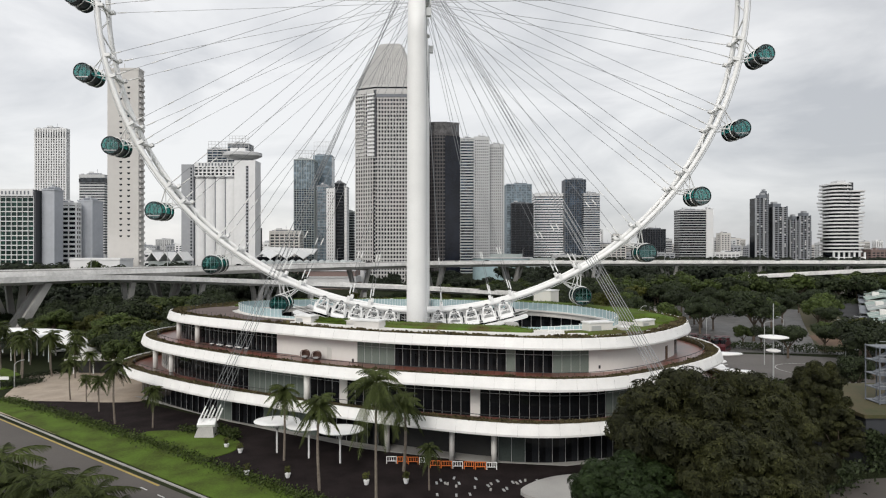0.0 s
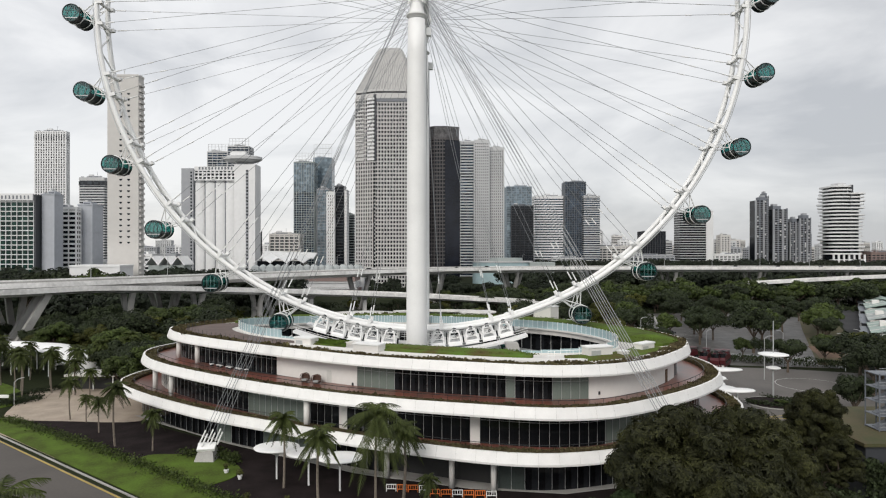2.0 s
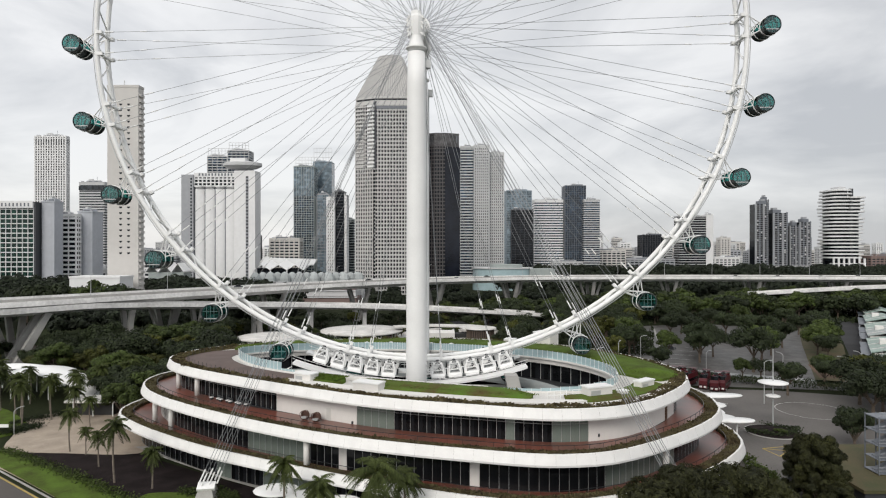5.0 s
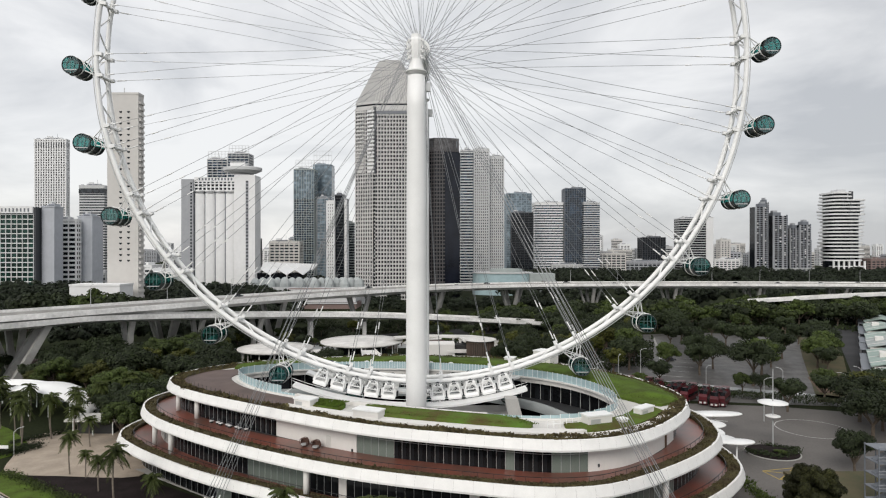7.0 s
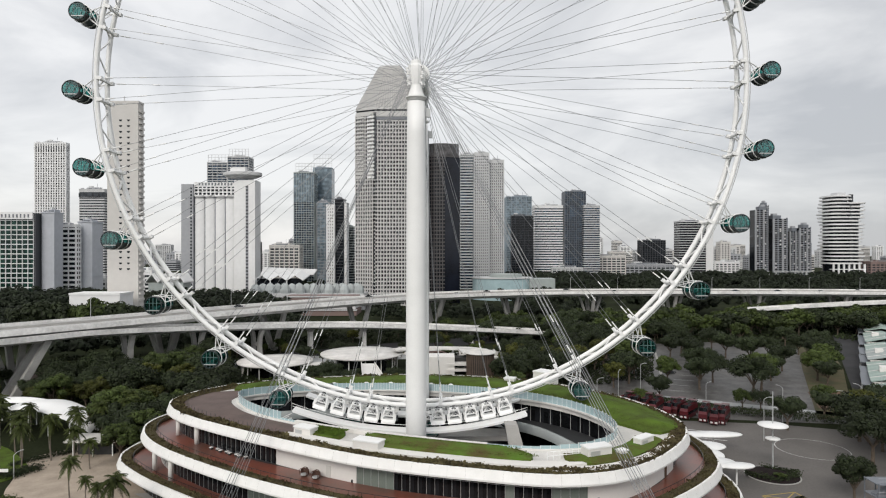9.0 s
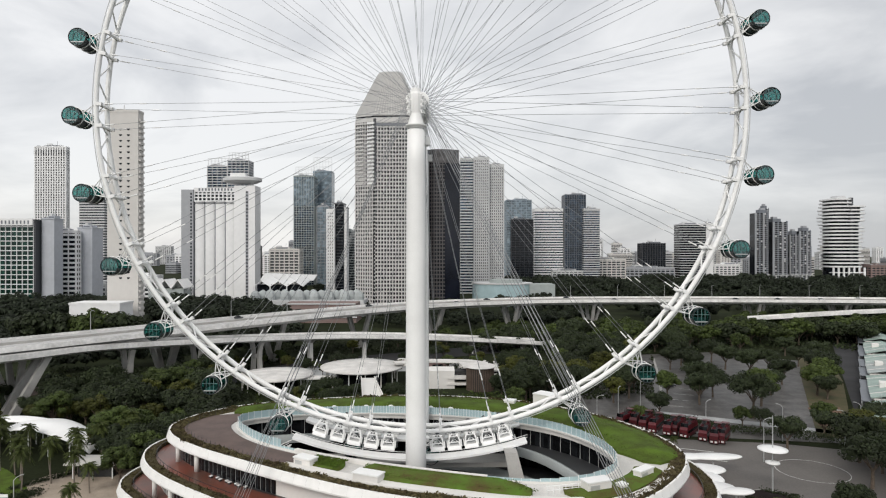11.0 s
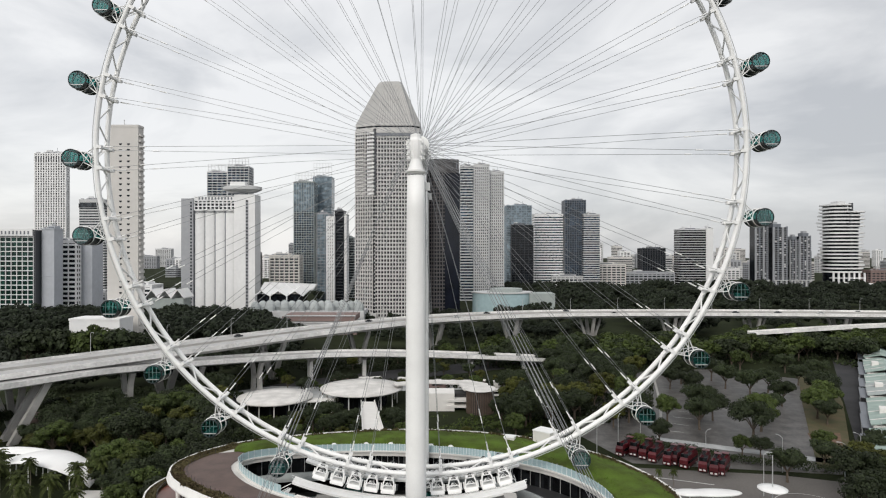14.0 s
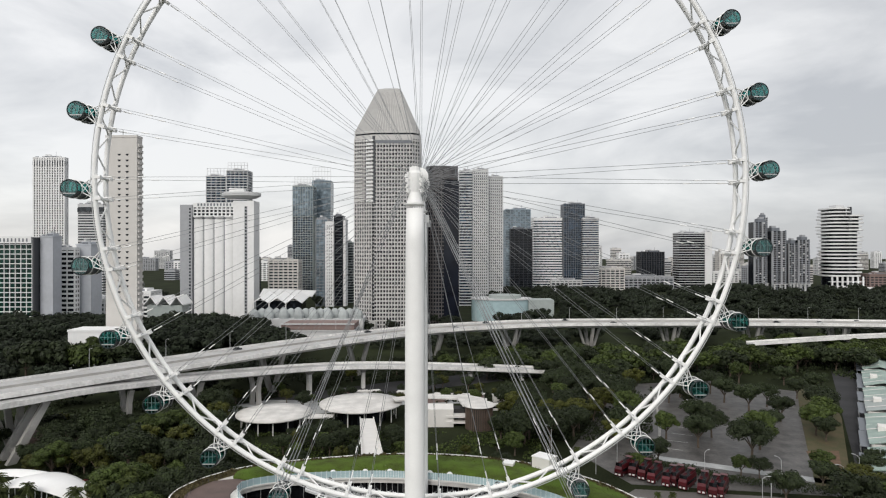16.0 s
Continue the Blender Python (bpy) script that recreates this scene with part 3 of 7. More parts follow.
for lvl, outline, d, z0, z1, us in ((3, ROOF, 1.5, 12.3, 16.3, (-0.425, -0.395)), (2, TIER3, 1.8, 6.2, 11.3, (-0.463, -0.437, -0.219, 0.36)), (1, TIER2, 3.2, 0.1, 5.3, (0.0145, 0.082, -0.09))):
    for u in us:
        p = on_outline(outline, d, u)
        part("column", Geo().tube((p.x, p.y, z0), (p.x, p.y, z1), 0.5 if lvl > 1 else 0.42, 14), WALLW, terminal, "white round column", True)
for outline, d, z in ((TIER2, 3.3, 6.2), (TIER3, 3.3, 12.3)):
    line = inset(outline, d)
    part("handrail", Geo().loops([at_z(line, z + 1.05), at_z(inset(outline, d + 0.08), z + 1.05), at_z(inset(outline, d + 0.08), z + 1.13), at_z(line, z + 1.13), at_z(line, z + 1.05)]), DARKSTEEL, terminal, "thin dark handrail")
    post = Geo().box(0, 0, 0.55, 0.05, 0.05, 1.1).data("baluster", DARKSTEEL)
    for p in resample(line, 2.4):
        if p.y < 150:
            ob = new("baluster", post)
            ob.parent, ob.location = terminal, (p.x, p.y, z)
# doors and service openings in the white wall panels
for u, z, w, h, m, lab in ((-0.183, 12.3, 1.0, 2.1, DOORW, "pale flush door"), (-0.145, 12.3, 0.35, 0.5, DARKSTEEL, "dark wall vent"), (0.252, 12.9, 0.3, 0.5, DARKSTEEL, "dark wall vent"), (0.36, 12.3, 1.3, 2.3, SOIL, "brown wooden door")):
    p = on_outline(ROOF, 2.42, u)
    q = on_outline(ROOF, 2.42, u + 0.02)
    ob = part("door" if h > 1 else "vent", Geo().box(0, 0, z + h / 2, w, 0.12, h), m, terminal, lab)
    ob.matrix_basis = pose(p.x, p.y, 0, 0, 0, math.degrees(math.atan2(q.y - p.y, q.x - p.x)))


def ring_pt(deg, f):
    """A point on the roof: 0 at the atrium, 1 at the outer edge."""
    k = (deg % 360) / 360 * NR
    j = int(k)
    a, b = RH[j].lerp(RH[(j + 1) % NR], k - j), RO[j].lerp(RO[(j + 1) % NR], k - j)
    return a.lerp(b, f)


def patch(name, a0, a1, f0, f1, z0, z1, material, label, bulge=0.0, n=40):
    rings = []
    for i in range(n + 1):
        t = a0 + (a1 - a0) * i / n
        taper = min(1.0, i / 3, (n - i) / 3)
        e0, e1 = f0 + (f1 - f0) * 0.35 * (1 - taper), f1 - (f1 - f0) * 0.35 * (1 - taper)
        row = []
        for k in range(9):
            p = ring_pt(t, e0 + (e1 - e0) * k / 8)
            hump = bulge * math.sin(math.pi * k / 8) * taper * (1 + 0.5 * noise.noise((p.x * 0.15, p.y * 0.15, 3)))
            row.append((p.x, p.y, z1 + hump))
        b, a = ring_pt(t, e1), ring_pt(t, e0)
        rings.append([(a.x, a.y, z0)] + row + [(b.x, b.y, z0)])
    return part(name, Geo().loops(rings, True, True), material, terminal, label)


patch("timber_roof_terrace", 158, 222, 0.12, 0.86, 17.3, 17.55, ROOFDECK, "dark brown timber roof terrace")
patch("roof_wall", 220, 310, 0.60, 0.80, 17.3, 18.1, WALLW, "white upstand wall along the roof edge")
patch("roof_lawn", 223, 241, 0.20, 0.58, 17.3, 18.2, SEDUM, "small grassy roof bed", 0.25)
patch("roof_lawn", 252, 304, 0.10, 0.62, 17.3, 18.35, SEDUM, "long grassy roof bed with dry patches", 0.35, 60)
patch("roof_lawn", -50, -24, 0.28, 0.74, 17.3, 17.9, SEDUM, "small grassy roof bed", 0.2)
patch("roof_lawn", -21, 158, 0.14, 0.96, 17.3, 17.9, GRASS, "broad green roof lawn behind the atrium", 0.9, 110)
patch("roof_curb", -60, -22, 0.78, 0.92, 17.3, 17.9, WALLW, "white curved roof curb", 0, 24)
tufts = Geo()
rnd = random.Random(21)
for _ in range(9000):
    a = rnd.choice((rnd.uniform(252, 304), rnd.uniform(223, 241), rnd.uniform(-21, 158)))
    lo, hi, z = (0.17, 0.55, 18.45) if a > 200 else (0.2, 0.9, 18.5)
    p, s, r = ring_pt(a, rnd.uniform(lo, hi)), rnd.uniform(0.1, 0.26), rnd.uniform(0, 6.28)
    u, w = Vector((math.cos(r), math.sin(r), 0)) * s * 0.5, Vector((rnd.uniform(-0.2, 0.2), rnd.uniform(-0.2, 0.2), s))
    c = Vector((p.x, p.y, z))
    tufts.quad(tuple(c - u), tuple(c + u), tuple(c + u * 0.2 + w), tuple(c - u * 0.2 + w))
part("grass_tuft_mat", tufts, GRASS, terminal, "uneven grass tufts on the roof beds", kind="stuff")

# glass balustrade round the atrium
for j in range(NR):
    deg = 360 * (j + 0.5) / NR
    a, b = RH[j], RH[(j + 1) % NR]
    mid, L, ang = (a + b) / 2, (b - a).length, math.degrees(math.atan2(b.y - a.y, b.x - a.x))
    tall = not 205 < deg < 300
    if tall:
        # the glass sinks towards the front roof beds
        up = max(0.35, min(1.0, (deg - 296) / 40)) if deg > 200 else 1.0
        ob = part("glass_panel", Geo().box(0, 0, 17.4 + 0.95 * up, L - 0.06, 0.08, 1.9 * up), RAILGLASS, terminal)
        ob.matrix_basis = pose(mid.x, mid.y, 0, 0, 0, ang)
        for f in (0.0, 0.5):
            q = a.lerp(b, f)
            ob = part("panel_post", Geo().box(0, 0, 17.4 + up, 0.07, 0.14, 2.0 * up), WHITE, terminal)
            ob.matrix_basis = pose(q.x, q.y, 0, 0, 0, ang)
    ob = part("coping", Geo().box(0, 0, 17.5 if tall else 17.75, L + 0.1, 0.9, 0.35 if tall else 0.75), WALLW, terminal)
    ob.matrix_basis = pose(mid.x, mid.y, 0, 0, 0, ang)
# atrium inside: bands, glazing and inner balconies
inner, band = even(inset(HOLE, -1.5)), even(inset(HOLE3, 0.3))
part("atrium_glazing", Geo().loops([at_z(inner, 12.4), at_z(inner, 16.3)]), GLASS_DARK, terminal, "dark atrium glazing")
low = even(inset(HOLE, -4))
part("atrium_glazing", Geo().loops([at_z(low, 0.2), at_z(low, 12.0)]), GLASS_DARK, terminal, "dark atrium glazing")
for z in (6.2, 12.3):
    part("atrium_parapet", Geo().loops([at_z(band, z - 0.9), at_z(band, z + 1.1), at_z(even(inset(HOLE3, -0.35)), z + 1.1), at_z(even(inset(HOLE3, -0.35)), z - 0.9)]), PODGLASS, terminal, "pale glazed curved atrium parapet", True)
# dark sheet over the deck paints the atrium shade on the galleries
for z in (6.2, 12.3):
    part("gallery_floor", Geo().loops([at_z(even(inset(HOLE3, -0.3)), z + 0.02), at_z(even(inset(HOLE, -9)), z + 0.02)]), DARKFLOOR, terminal, "gallery floor coloured dark for the shade in the atrium")
bar = Geo().box(0, 0, 14.35, 0.12, 0.2, 4.0).data("mullion", MULLION)
for j in range(0, NR):
    ob = new("mullion", bar)
    ob.parent, ob.location = terminal, (inner[j].x, inner[j].y, 0)


def roof_box(x, y, rz, sx, sy, h, label):
    t = thing("roof_plant_box", label, "roof box", at=(x, y, 17.4))
    t.rotation_euler = (0, 0, radians(rz))
    part("body", Geo().box(0, 0, h / 2, sx, sy, h), WALLW, t)
    part("lid", Geo().box(0, 0, h + 0.15, sx + 0.25, sy + 0.25, 0.22), WHITE, t)
    if sx < 4.8:
        part("louvre", Geo().box(-sx * 0.2, -sy / 2 - 0.03, h * 0.5, sx * 0.4, 0.06, h * 0.6), MULLION, t, "grey louvred side")


roof_box(-12.8, 108.2, -24, 5.0, 2.4, 1.8, "white plant enclosure with a flat lid")
roof_box(-25.6, 116.6, -30, 4.0, 2.2, 1.7, "white plant enclosure with a flat lid")
roof_box(26.0, 104.6, 20, 4.6, 2.2, 1.9, "white plant enclosure beside the roof bed")
roof_box(36.0, 111.0, 40, 4.0, 1.6, 1.5, "low white plant enclosure")
roof_box(30.5, 105.2, 30, 1.4, 1.2, 1.0, "small grey-white roof unit")
roof_box(26.5, 159.5, -40, 5.0, 4.0, 3.6, "white lift overrun hut with a flat roof")
roof_box(17.5, 160.5, -20, 2.6, 2.4, 1.7, "white roof hut behind the lawn")
fence = thing("roof_fence", "thin white guard rail on the roof", "fence")
for k in range(7):
    part("post", Geo().tube((17.5 + k * 1.1, 103.2 + k * 0.3, 17.4), (17.5 + k * 1.1, 103.2 + k * 0.3, 18.8), 0.05, 6), WHITE, fence)
for z in (18.1, 18.8):
    part("rail", Geo().tube((17.5, 103.2, z), (24.1, 105.0, z), 0.05, 6), WHITE, fence)
post = Geo().box(0, 0, 0.6, 0.06, 0.06, 1.2).data("fence_post", DARKSTEEL)
terrace_fence = thing("terrace_fence", "dark post fence along the timber roof terrace", "fence")
for k in range(34):
    p = ring_pt(160 + k * 1.8, 0.78)
    ob = new("post", post)
    ob.parent, ob.location = terrace_fence, (p.x, p.y, 17.5)
for k in range(14):
    a = 62 + k * 7.5
    p = ring_pt(a, 0.07)
    solid("roof_dome", Geo().lathe([(0.8, 18.2 - 0.9), (0.75, 18.9), (0.45, 19.25), (0.1, 19.35)], 14, (p.x, p.y, 0)), WHITE, "small white rooftop vent dome", "vent", group="roof vents", smooth=True) if k % 2 == 0 else None

# ---- terrace furniture ----
for k in range(8):
    p = on_outline(ROOF, 1.2, -0.372 + k * 0.0075)
    t = thing("terrace_lounger", "low white lounge seat on the terrace", "lounge seat", "terrace loungers", at=(p.x + 0.4 * (k % 2), p.y, 12.3))
    t.rotation_euler = (0, 0, -0.5)
    part("seat", Geo().box(0, 0, 0.42, 0.62, 0.6, 0.14), WHITE, t)
    part("backrest", Geo().box(0, 0.32, 0.7, 0.6, 0.08, 0.5), DARKSTEEL, t)
    part("base", Geo().box(0, 0, 0.17, 0.5, 0.5, 0.34), DARKSTEEL, t)
hoop = Geo().hoop((0, 0, 0.8), 0.78, 0.06, 20, 6).data("hoop", WICKER)
for k in range(2):
    p = on_outline(ROOF, 0.6, -0.222 + k * 0.0185)
    t = thing("round_lounge_chair", "round dark brown basket chair on the terrace", "chair", "lounge chairs", at=(p.x, p.y, 12.3))
    t.rotation_euler = (0, 0, -0.5)
    for a in (-0.5, 0.0, 0.5):
        ob = new("hoop", hoop)
        ob.parent, ob.location, ob.rotation_euler = t, (0, -0.5 * a, 0), (0.25 * a, 0, 0)
    part("seat", Geo().lathe([(0.2, 0.3), (0.66, 0.36), (0.66, 0.5), (0.2, 0.55)], 14), PALEPAVE, t, "pale round cushion")
    shell = [[(r * math.cos(math.pi * j / 12), 0.1 + 0.75 * r * math.sin(math.pi * j / 12), z) for j in range(13)] for r, z in ((0.5, 0.15), (0.82, 0.5), (0.86, 0.95), (0.6, 1.4))]
    part("back_shell", Geo().loops(shell, False), WICKER, t)

# ---- shade canopies, barriers, pots in front ----
for x, y, r in ((-25.8, 96.5, 3.1), (-20.3, 94.0, 3.0), (-15.2, 91.8, 3.0)):
    t = thing("shade_canopy", "white oval funnel canopy on a white post", "canopy", "front shade canopies", at=(x, y, 0))
    part("post", Geo().tube((0, 0, 0), (0, 0, 4.8), 0.14, 10), WHITE, t)
    part("funnel", Geo().lathe([(0.2, 3.6), (0.5, 4.5), (1.0, 4.8)], 16), WHITE, t, smooth=True)
    part("canopy", Geo().loops([[(1.15 * rr * math.cos(2 * math.pi * j / 28), 0.9 * rr * math.sin(2 * math.pi * j / 28), z) for j in range(28)] for rr, z in ((0.2, 4.75), (r * 0.6, 4.75), (r * 0.97, 4.9), (r, 5.02), (r * 0.97, 5.12), (r * 0.5, 5.1), (0.2, 5.0))], True, True), WHITE, t, smooth=True)
for k in range(10):
    t = thing("crowd_barrier", ("orange" if k % 3 else "white") + " plastic crowd barrier in front of the entrance", "barrier", "crowd barriers", at=(-7.6 + k * 1.62, 90.3 - k * 0.14 + (1.3 if k < 4 else 0), 0.1))
    m = ORANGE if k % 3 else WHITE
    for z in (0.35, 1.0):
        part("rail", Geo().box(0, 0, z, 1.5, 0.08, 0.1), m, t)
    for x in (-0.7, 0.7):
        part("foot", Geo().box(x, 0, 0.5, 0.1, 0.3, 1.0), m, t)
    for x in (-0.35, 0.0, 0.35):
        part("bar", Geo().box(x, 0, 0.67, 0.08, 0.05, 0.6), m, t)
for x, y in ((-31.5, 96.5), (-27.5, 87.0), (-21.5, 86.0), (-10.3, 83.5), (-34.5, 99.0), (-5.0, 84.0)):
    t = thing("flower_pot", "white pot with a small green shrub", "plant pot", "white pots", at=(x, y, 0.06))
    part("pot", Geo().lathe([(0.28, 0), (0.42, 0.6), (0.36, 0.62)], 12), WHITE, t)
    g, rnd = Geo(), random.Random(int(x * 10))
    for _ in range(70):
        a, r, z = rnd.uniform(0, 6.28), rnd.uniform(0, 0.5), rnd.uniform(0.6, 1.4)
        b = rnd.uniform(0, 6.28)
        g.quad((r * math.cos(a), r * math.sin(a), z), (r * math.cos(a) + 0.2 * math.cos(b), r * math.sin(a) + 0.2 * math.sin(b), z + 0.1), (r * math.cos(a) + 0.2 * math.cos(b), r * math.sin(a) + 0.15, z + 0.25), (r * math.cos(a), r * math.sin(a) + 0.1, z + 0.15))
    part("shrub", g, LEAF3, t)
for k in range(30):
    rnd = random.Random(k)
    x, y = rnd.uniform(-3, 17), rnd.uniform(79, 86)
    solid("paving_slab", Geo().box(x, y, 0.1, 0.28, 0.8, 0.1, rnd.uniform(-0.2, 0.3)), PALEPAVE if k % 3 else CONCRETE, "loose pale stepping stone on dark mulch", "paving stone", group="stepping stones")
sheet("curved_stage", [(10, 80), (13, 84), (18, 86.2), (24, 86), (26, 82), (22, 78), (14, 77)], 0.5, CONCRETE, "pale curved concrete stage", "pavement", 5)


# ---- observation wheel ----
WX, WY, WZ = -4.6, 139.0, 89.7
PHASE = radians(1.55)
wheel = thing("observation_wheel", "giant white observation wheel with steel cable spokes", "ferris wheel", at=(WX, WY, WZ))
RIM, HALF = 71.6, 2.25


def on_rim(a, r, y):
    return (r * math.cos(a), y, r * math.sin(a))


for y in (-HALF, HALF):
    N, rings = 168, []
    for j in range(N + 1):
        a = 2 * math.pi * j / N
        rings.append([((RIM + 0.52 * math.cos(math.pi * k / 6)) * math.cos(a), y + 0.52 * math.sin(math.pi * k / 6), (RIM + 0.52 * math.cos(math.pi * k / 6)) * math.sin(a)) for k in range(12)])
    part("rim_chord", Geo().loops(rings), WHITE, wheel, smooth=True)
# service rail on the outer side of each chord
for y in (-HALF - 0.3, HALF + 0.3):
    rings = []
    for j in range(169):
        a = 2 * math.pi * j / 168
        rings.append([((RIM + 0.68 + 0.1 * math.cos(math.pi * k / 3)) * math.cos(a), y + 0.1 * math.sin(math.pi * k / 3), (RIM + 0.68 + 0.1 * math.cos(math.pi * k / 3)) * math.sin(a)) for k in range(6)])
    part("service_rail", Geo().loops(rings), MULLION, wheel)


def turned(name, data, a, parent=wheel):
    ob = new(name, data)
    ob.parent, ob.rotation_euler = parent, (0, -a, 0)
    return ob


a1 = 2 * math.pi / 56
brace_a = Geo().tube(on_rim(0, RIM, -HALF), on_rim(a1 * 0.5, RIM, HALF), 0.18, 8).data("brace", WHITE)
brace_b = Geo().tube(on_rim(a1 * 0.5, RIM, HALF), on_rim(a1, RIM, -HALF), 0.18, 8).data("brace", WHITE)
beam = Geo().tube(on_rim(0, RIM - 0.5, -HALF - 0.5), on_rim(0, RIM - 0.5, HALF + 0.5), 0.34, 10)
for s in (-1, 1):
    beam.box(RIM - 0.75, s * (HALF + 0.1), 0, 1.3, 0.9, 0.7)
beam = beam.data("cross_beam", WHITE)
spoke, sleeve = [], []
for s in (-1, 1):
    p, q = Vector((RIM - 1.0, s * (HALF + 0.2), 0)), Vector((1.7, s * 7.2, 0))
    spoke.append(Geo().tube(p, q, 0.048, 5).data("spoke_cable", STEEL))
    d = (q - p).normalized()
    sleeve.append((Geo().tube(p + d * 1.0, p + d * 3.0, 0.14, 8).data("cable_sleeve", WHITE), Geo().tube(p + d * 9.0, p + d * 10.6, 0.12, 8).data("turnbuckle", WHITE)))
for k in range(56):
    turned("brace", brace_a, a1 * k + PHASE)
    turned("brace", brace_b, a1 * k + PHASE)
for k in range(28):
    for da in (-1.9, 1.9):
        a = 2 * math.pi * k / 28 + PHASE + radians(da)
        turned("cross_beam", beam, a)
        for s in (0, 1):
            turned("spoke_cable", spoke[s], a)
            turned("cable_sleeve", sleeve[s][0], a)
            turned("turnbuckle", sleeve[s][1], a)
part("hub_drum", Geo().tube((0, -8, 0), (0, 8, 0), 1.5, 28), WHITE, wheel)
for y in (-7.2, 7.2):
    part("hub_flange", Geo().tube((0, y - 0.35, 0), (0, y + 0.35, 0), 1.9, 32), WHITE, wheel)
part("axle", Geo().tube((-0.7, -12, 0), (-0.7, 12, 0), 1.0, 20), WHITE, wheel)
# arms that hold the capsules
arms = []
for y in (-HALF, HALF):
    for z in (-1.5, 1.5):
        arms.append(Geo().tube((RIM + 0.4, y, z * 1.5), (76.9 - 2.0, y * 0.62, z * 0.55), 0.13, 6).data("bracket_arm", WHITE))
        arms.append(Geo().tube((RIM + 0.4, y, z * 1.5), (76.9 - 2.0, y * 0.62, -z * 0.55), 0.09, 6).data("bracket_arm", WHITE))
holders = [Geo().hoop((76.9, y, 0), 2.05, 0.11, 24).data("holding_ring", WHITE) for y in (-HALF * 0.62, HALF * 0.62)]
for k in range(28):
    for h_ in holders + arms:
        turned(h_.name.split(".")[0], h_, 2 * math.pi * k / 28 + PHASE)

capsule = thing("capsule", "dark teal glazed passenger capsule hung on the wheel rim", "capsule", "capsules of the wheel")
R0 = 1.9


def arc_shell(a0, a1, y0, y1, r, n=14):
    rings = []
    for rr in (r, r - 0.08):
        for y in ((y0, y1) if rr == r else (y1, y0)):
            rings.append([(rr * math.cos(a0 + (a1 - a0) * j / n), y, rr * math.sin(a0 + (a1 - a0) * j / n)) for j in range(n + 1)])
    return Geo().loops(rings + [rings[0]], False)


part("lower_shell", arc_shell(radians(195), radians(345), -2.8, 2.9, R0), CAPSULE_DARK, capsule, "dark grey lower shell", True)
part("glass_side", arc_shell(radians(-15), radians(60), -2.8, 2.9, R0 - 0.02, 8), CAPSULE_GLASS, capsule, "teal curved glass", True)
part("glass_side", arc_shell(radians(120), radians(195), -2.8, 2.9, R0 - 0.02, 8), CAPSULE_GLASS, capsule, "teal curved glass", True)
part("roof_shell", arc_shell(radians(60), radians(120), -2.8, 2.9, R0, 8), CAPSULE_DARK, capsule, "dark roof panel", True)
part("floor", Geo().box(0, 0, -1.1, 2.9, 5.5, 0.15), MULLION, capsule, "light grey floor")
part("bench", Geo().box(0, 0, -0.7, 1.0, 3.0, 0.5), CAPSULE_BENCH, capsule)
for y, name in ((-2.9, "glass_end"), (2.9, "glass_end")):
    pane = part(name, Geo().tube((0, y, 0), (0, y + 0.06, 0), R0 - 0.1, 28), CAPSULE_GLASS, capsule, "teal end glass")
    ring = Geo().hoop((0, y, 0), R0, 0.13)
    part("end_ring", ring, CAPSULE_DARK, capsule)
    for x in (-0.8, 0.0, 0.8):
        hgt = math.sqrt((R0 - 0.1) ** 2 - x * x)
        part("end_mullion", Geo().box(x, y - 0.03, 0.0, 0.07, 0.1, 2 * hgt - 0.1), CAPSULE_FRAME, pane)
    part("end_transom", Geo().box(0, y - 0.03, 0.5, 3.4, 0.1, 0.07), CAPSULE_FRAME, pane)
    part("end_sill", Geo().box(0, y - 0.03, -1.1, 2.7, 0.12, 0.2), MULLION, pane)
for y in (-1.2, 1.3):
    ring = Geo().hoop((0, y, 0), R0, 0.1)
    part("hoop", ring, CAPSULE_DARK, capsule)
for k in range(28):
    a = 2 * math.pi * k / 28 + PHASE
    m = pose(WX + 76.9 * math.cos(a), WY, WZ + 76.9 * math.sin(a))
    if k:
        copy_thing(capsule, m)
    else:
        capsule.matrix_basis = m

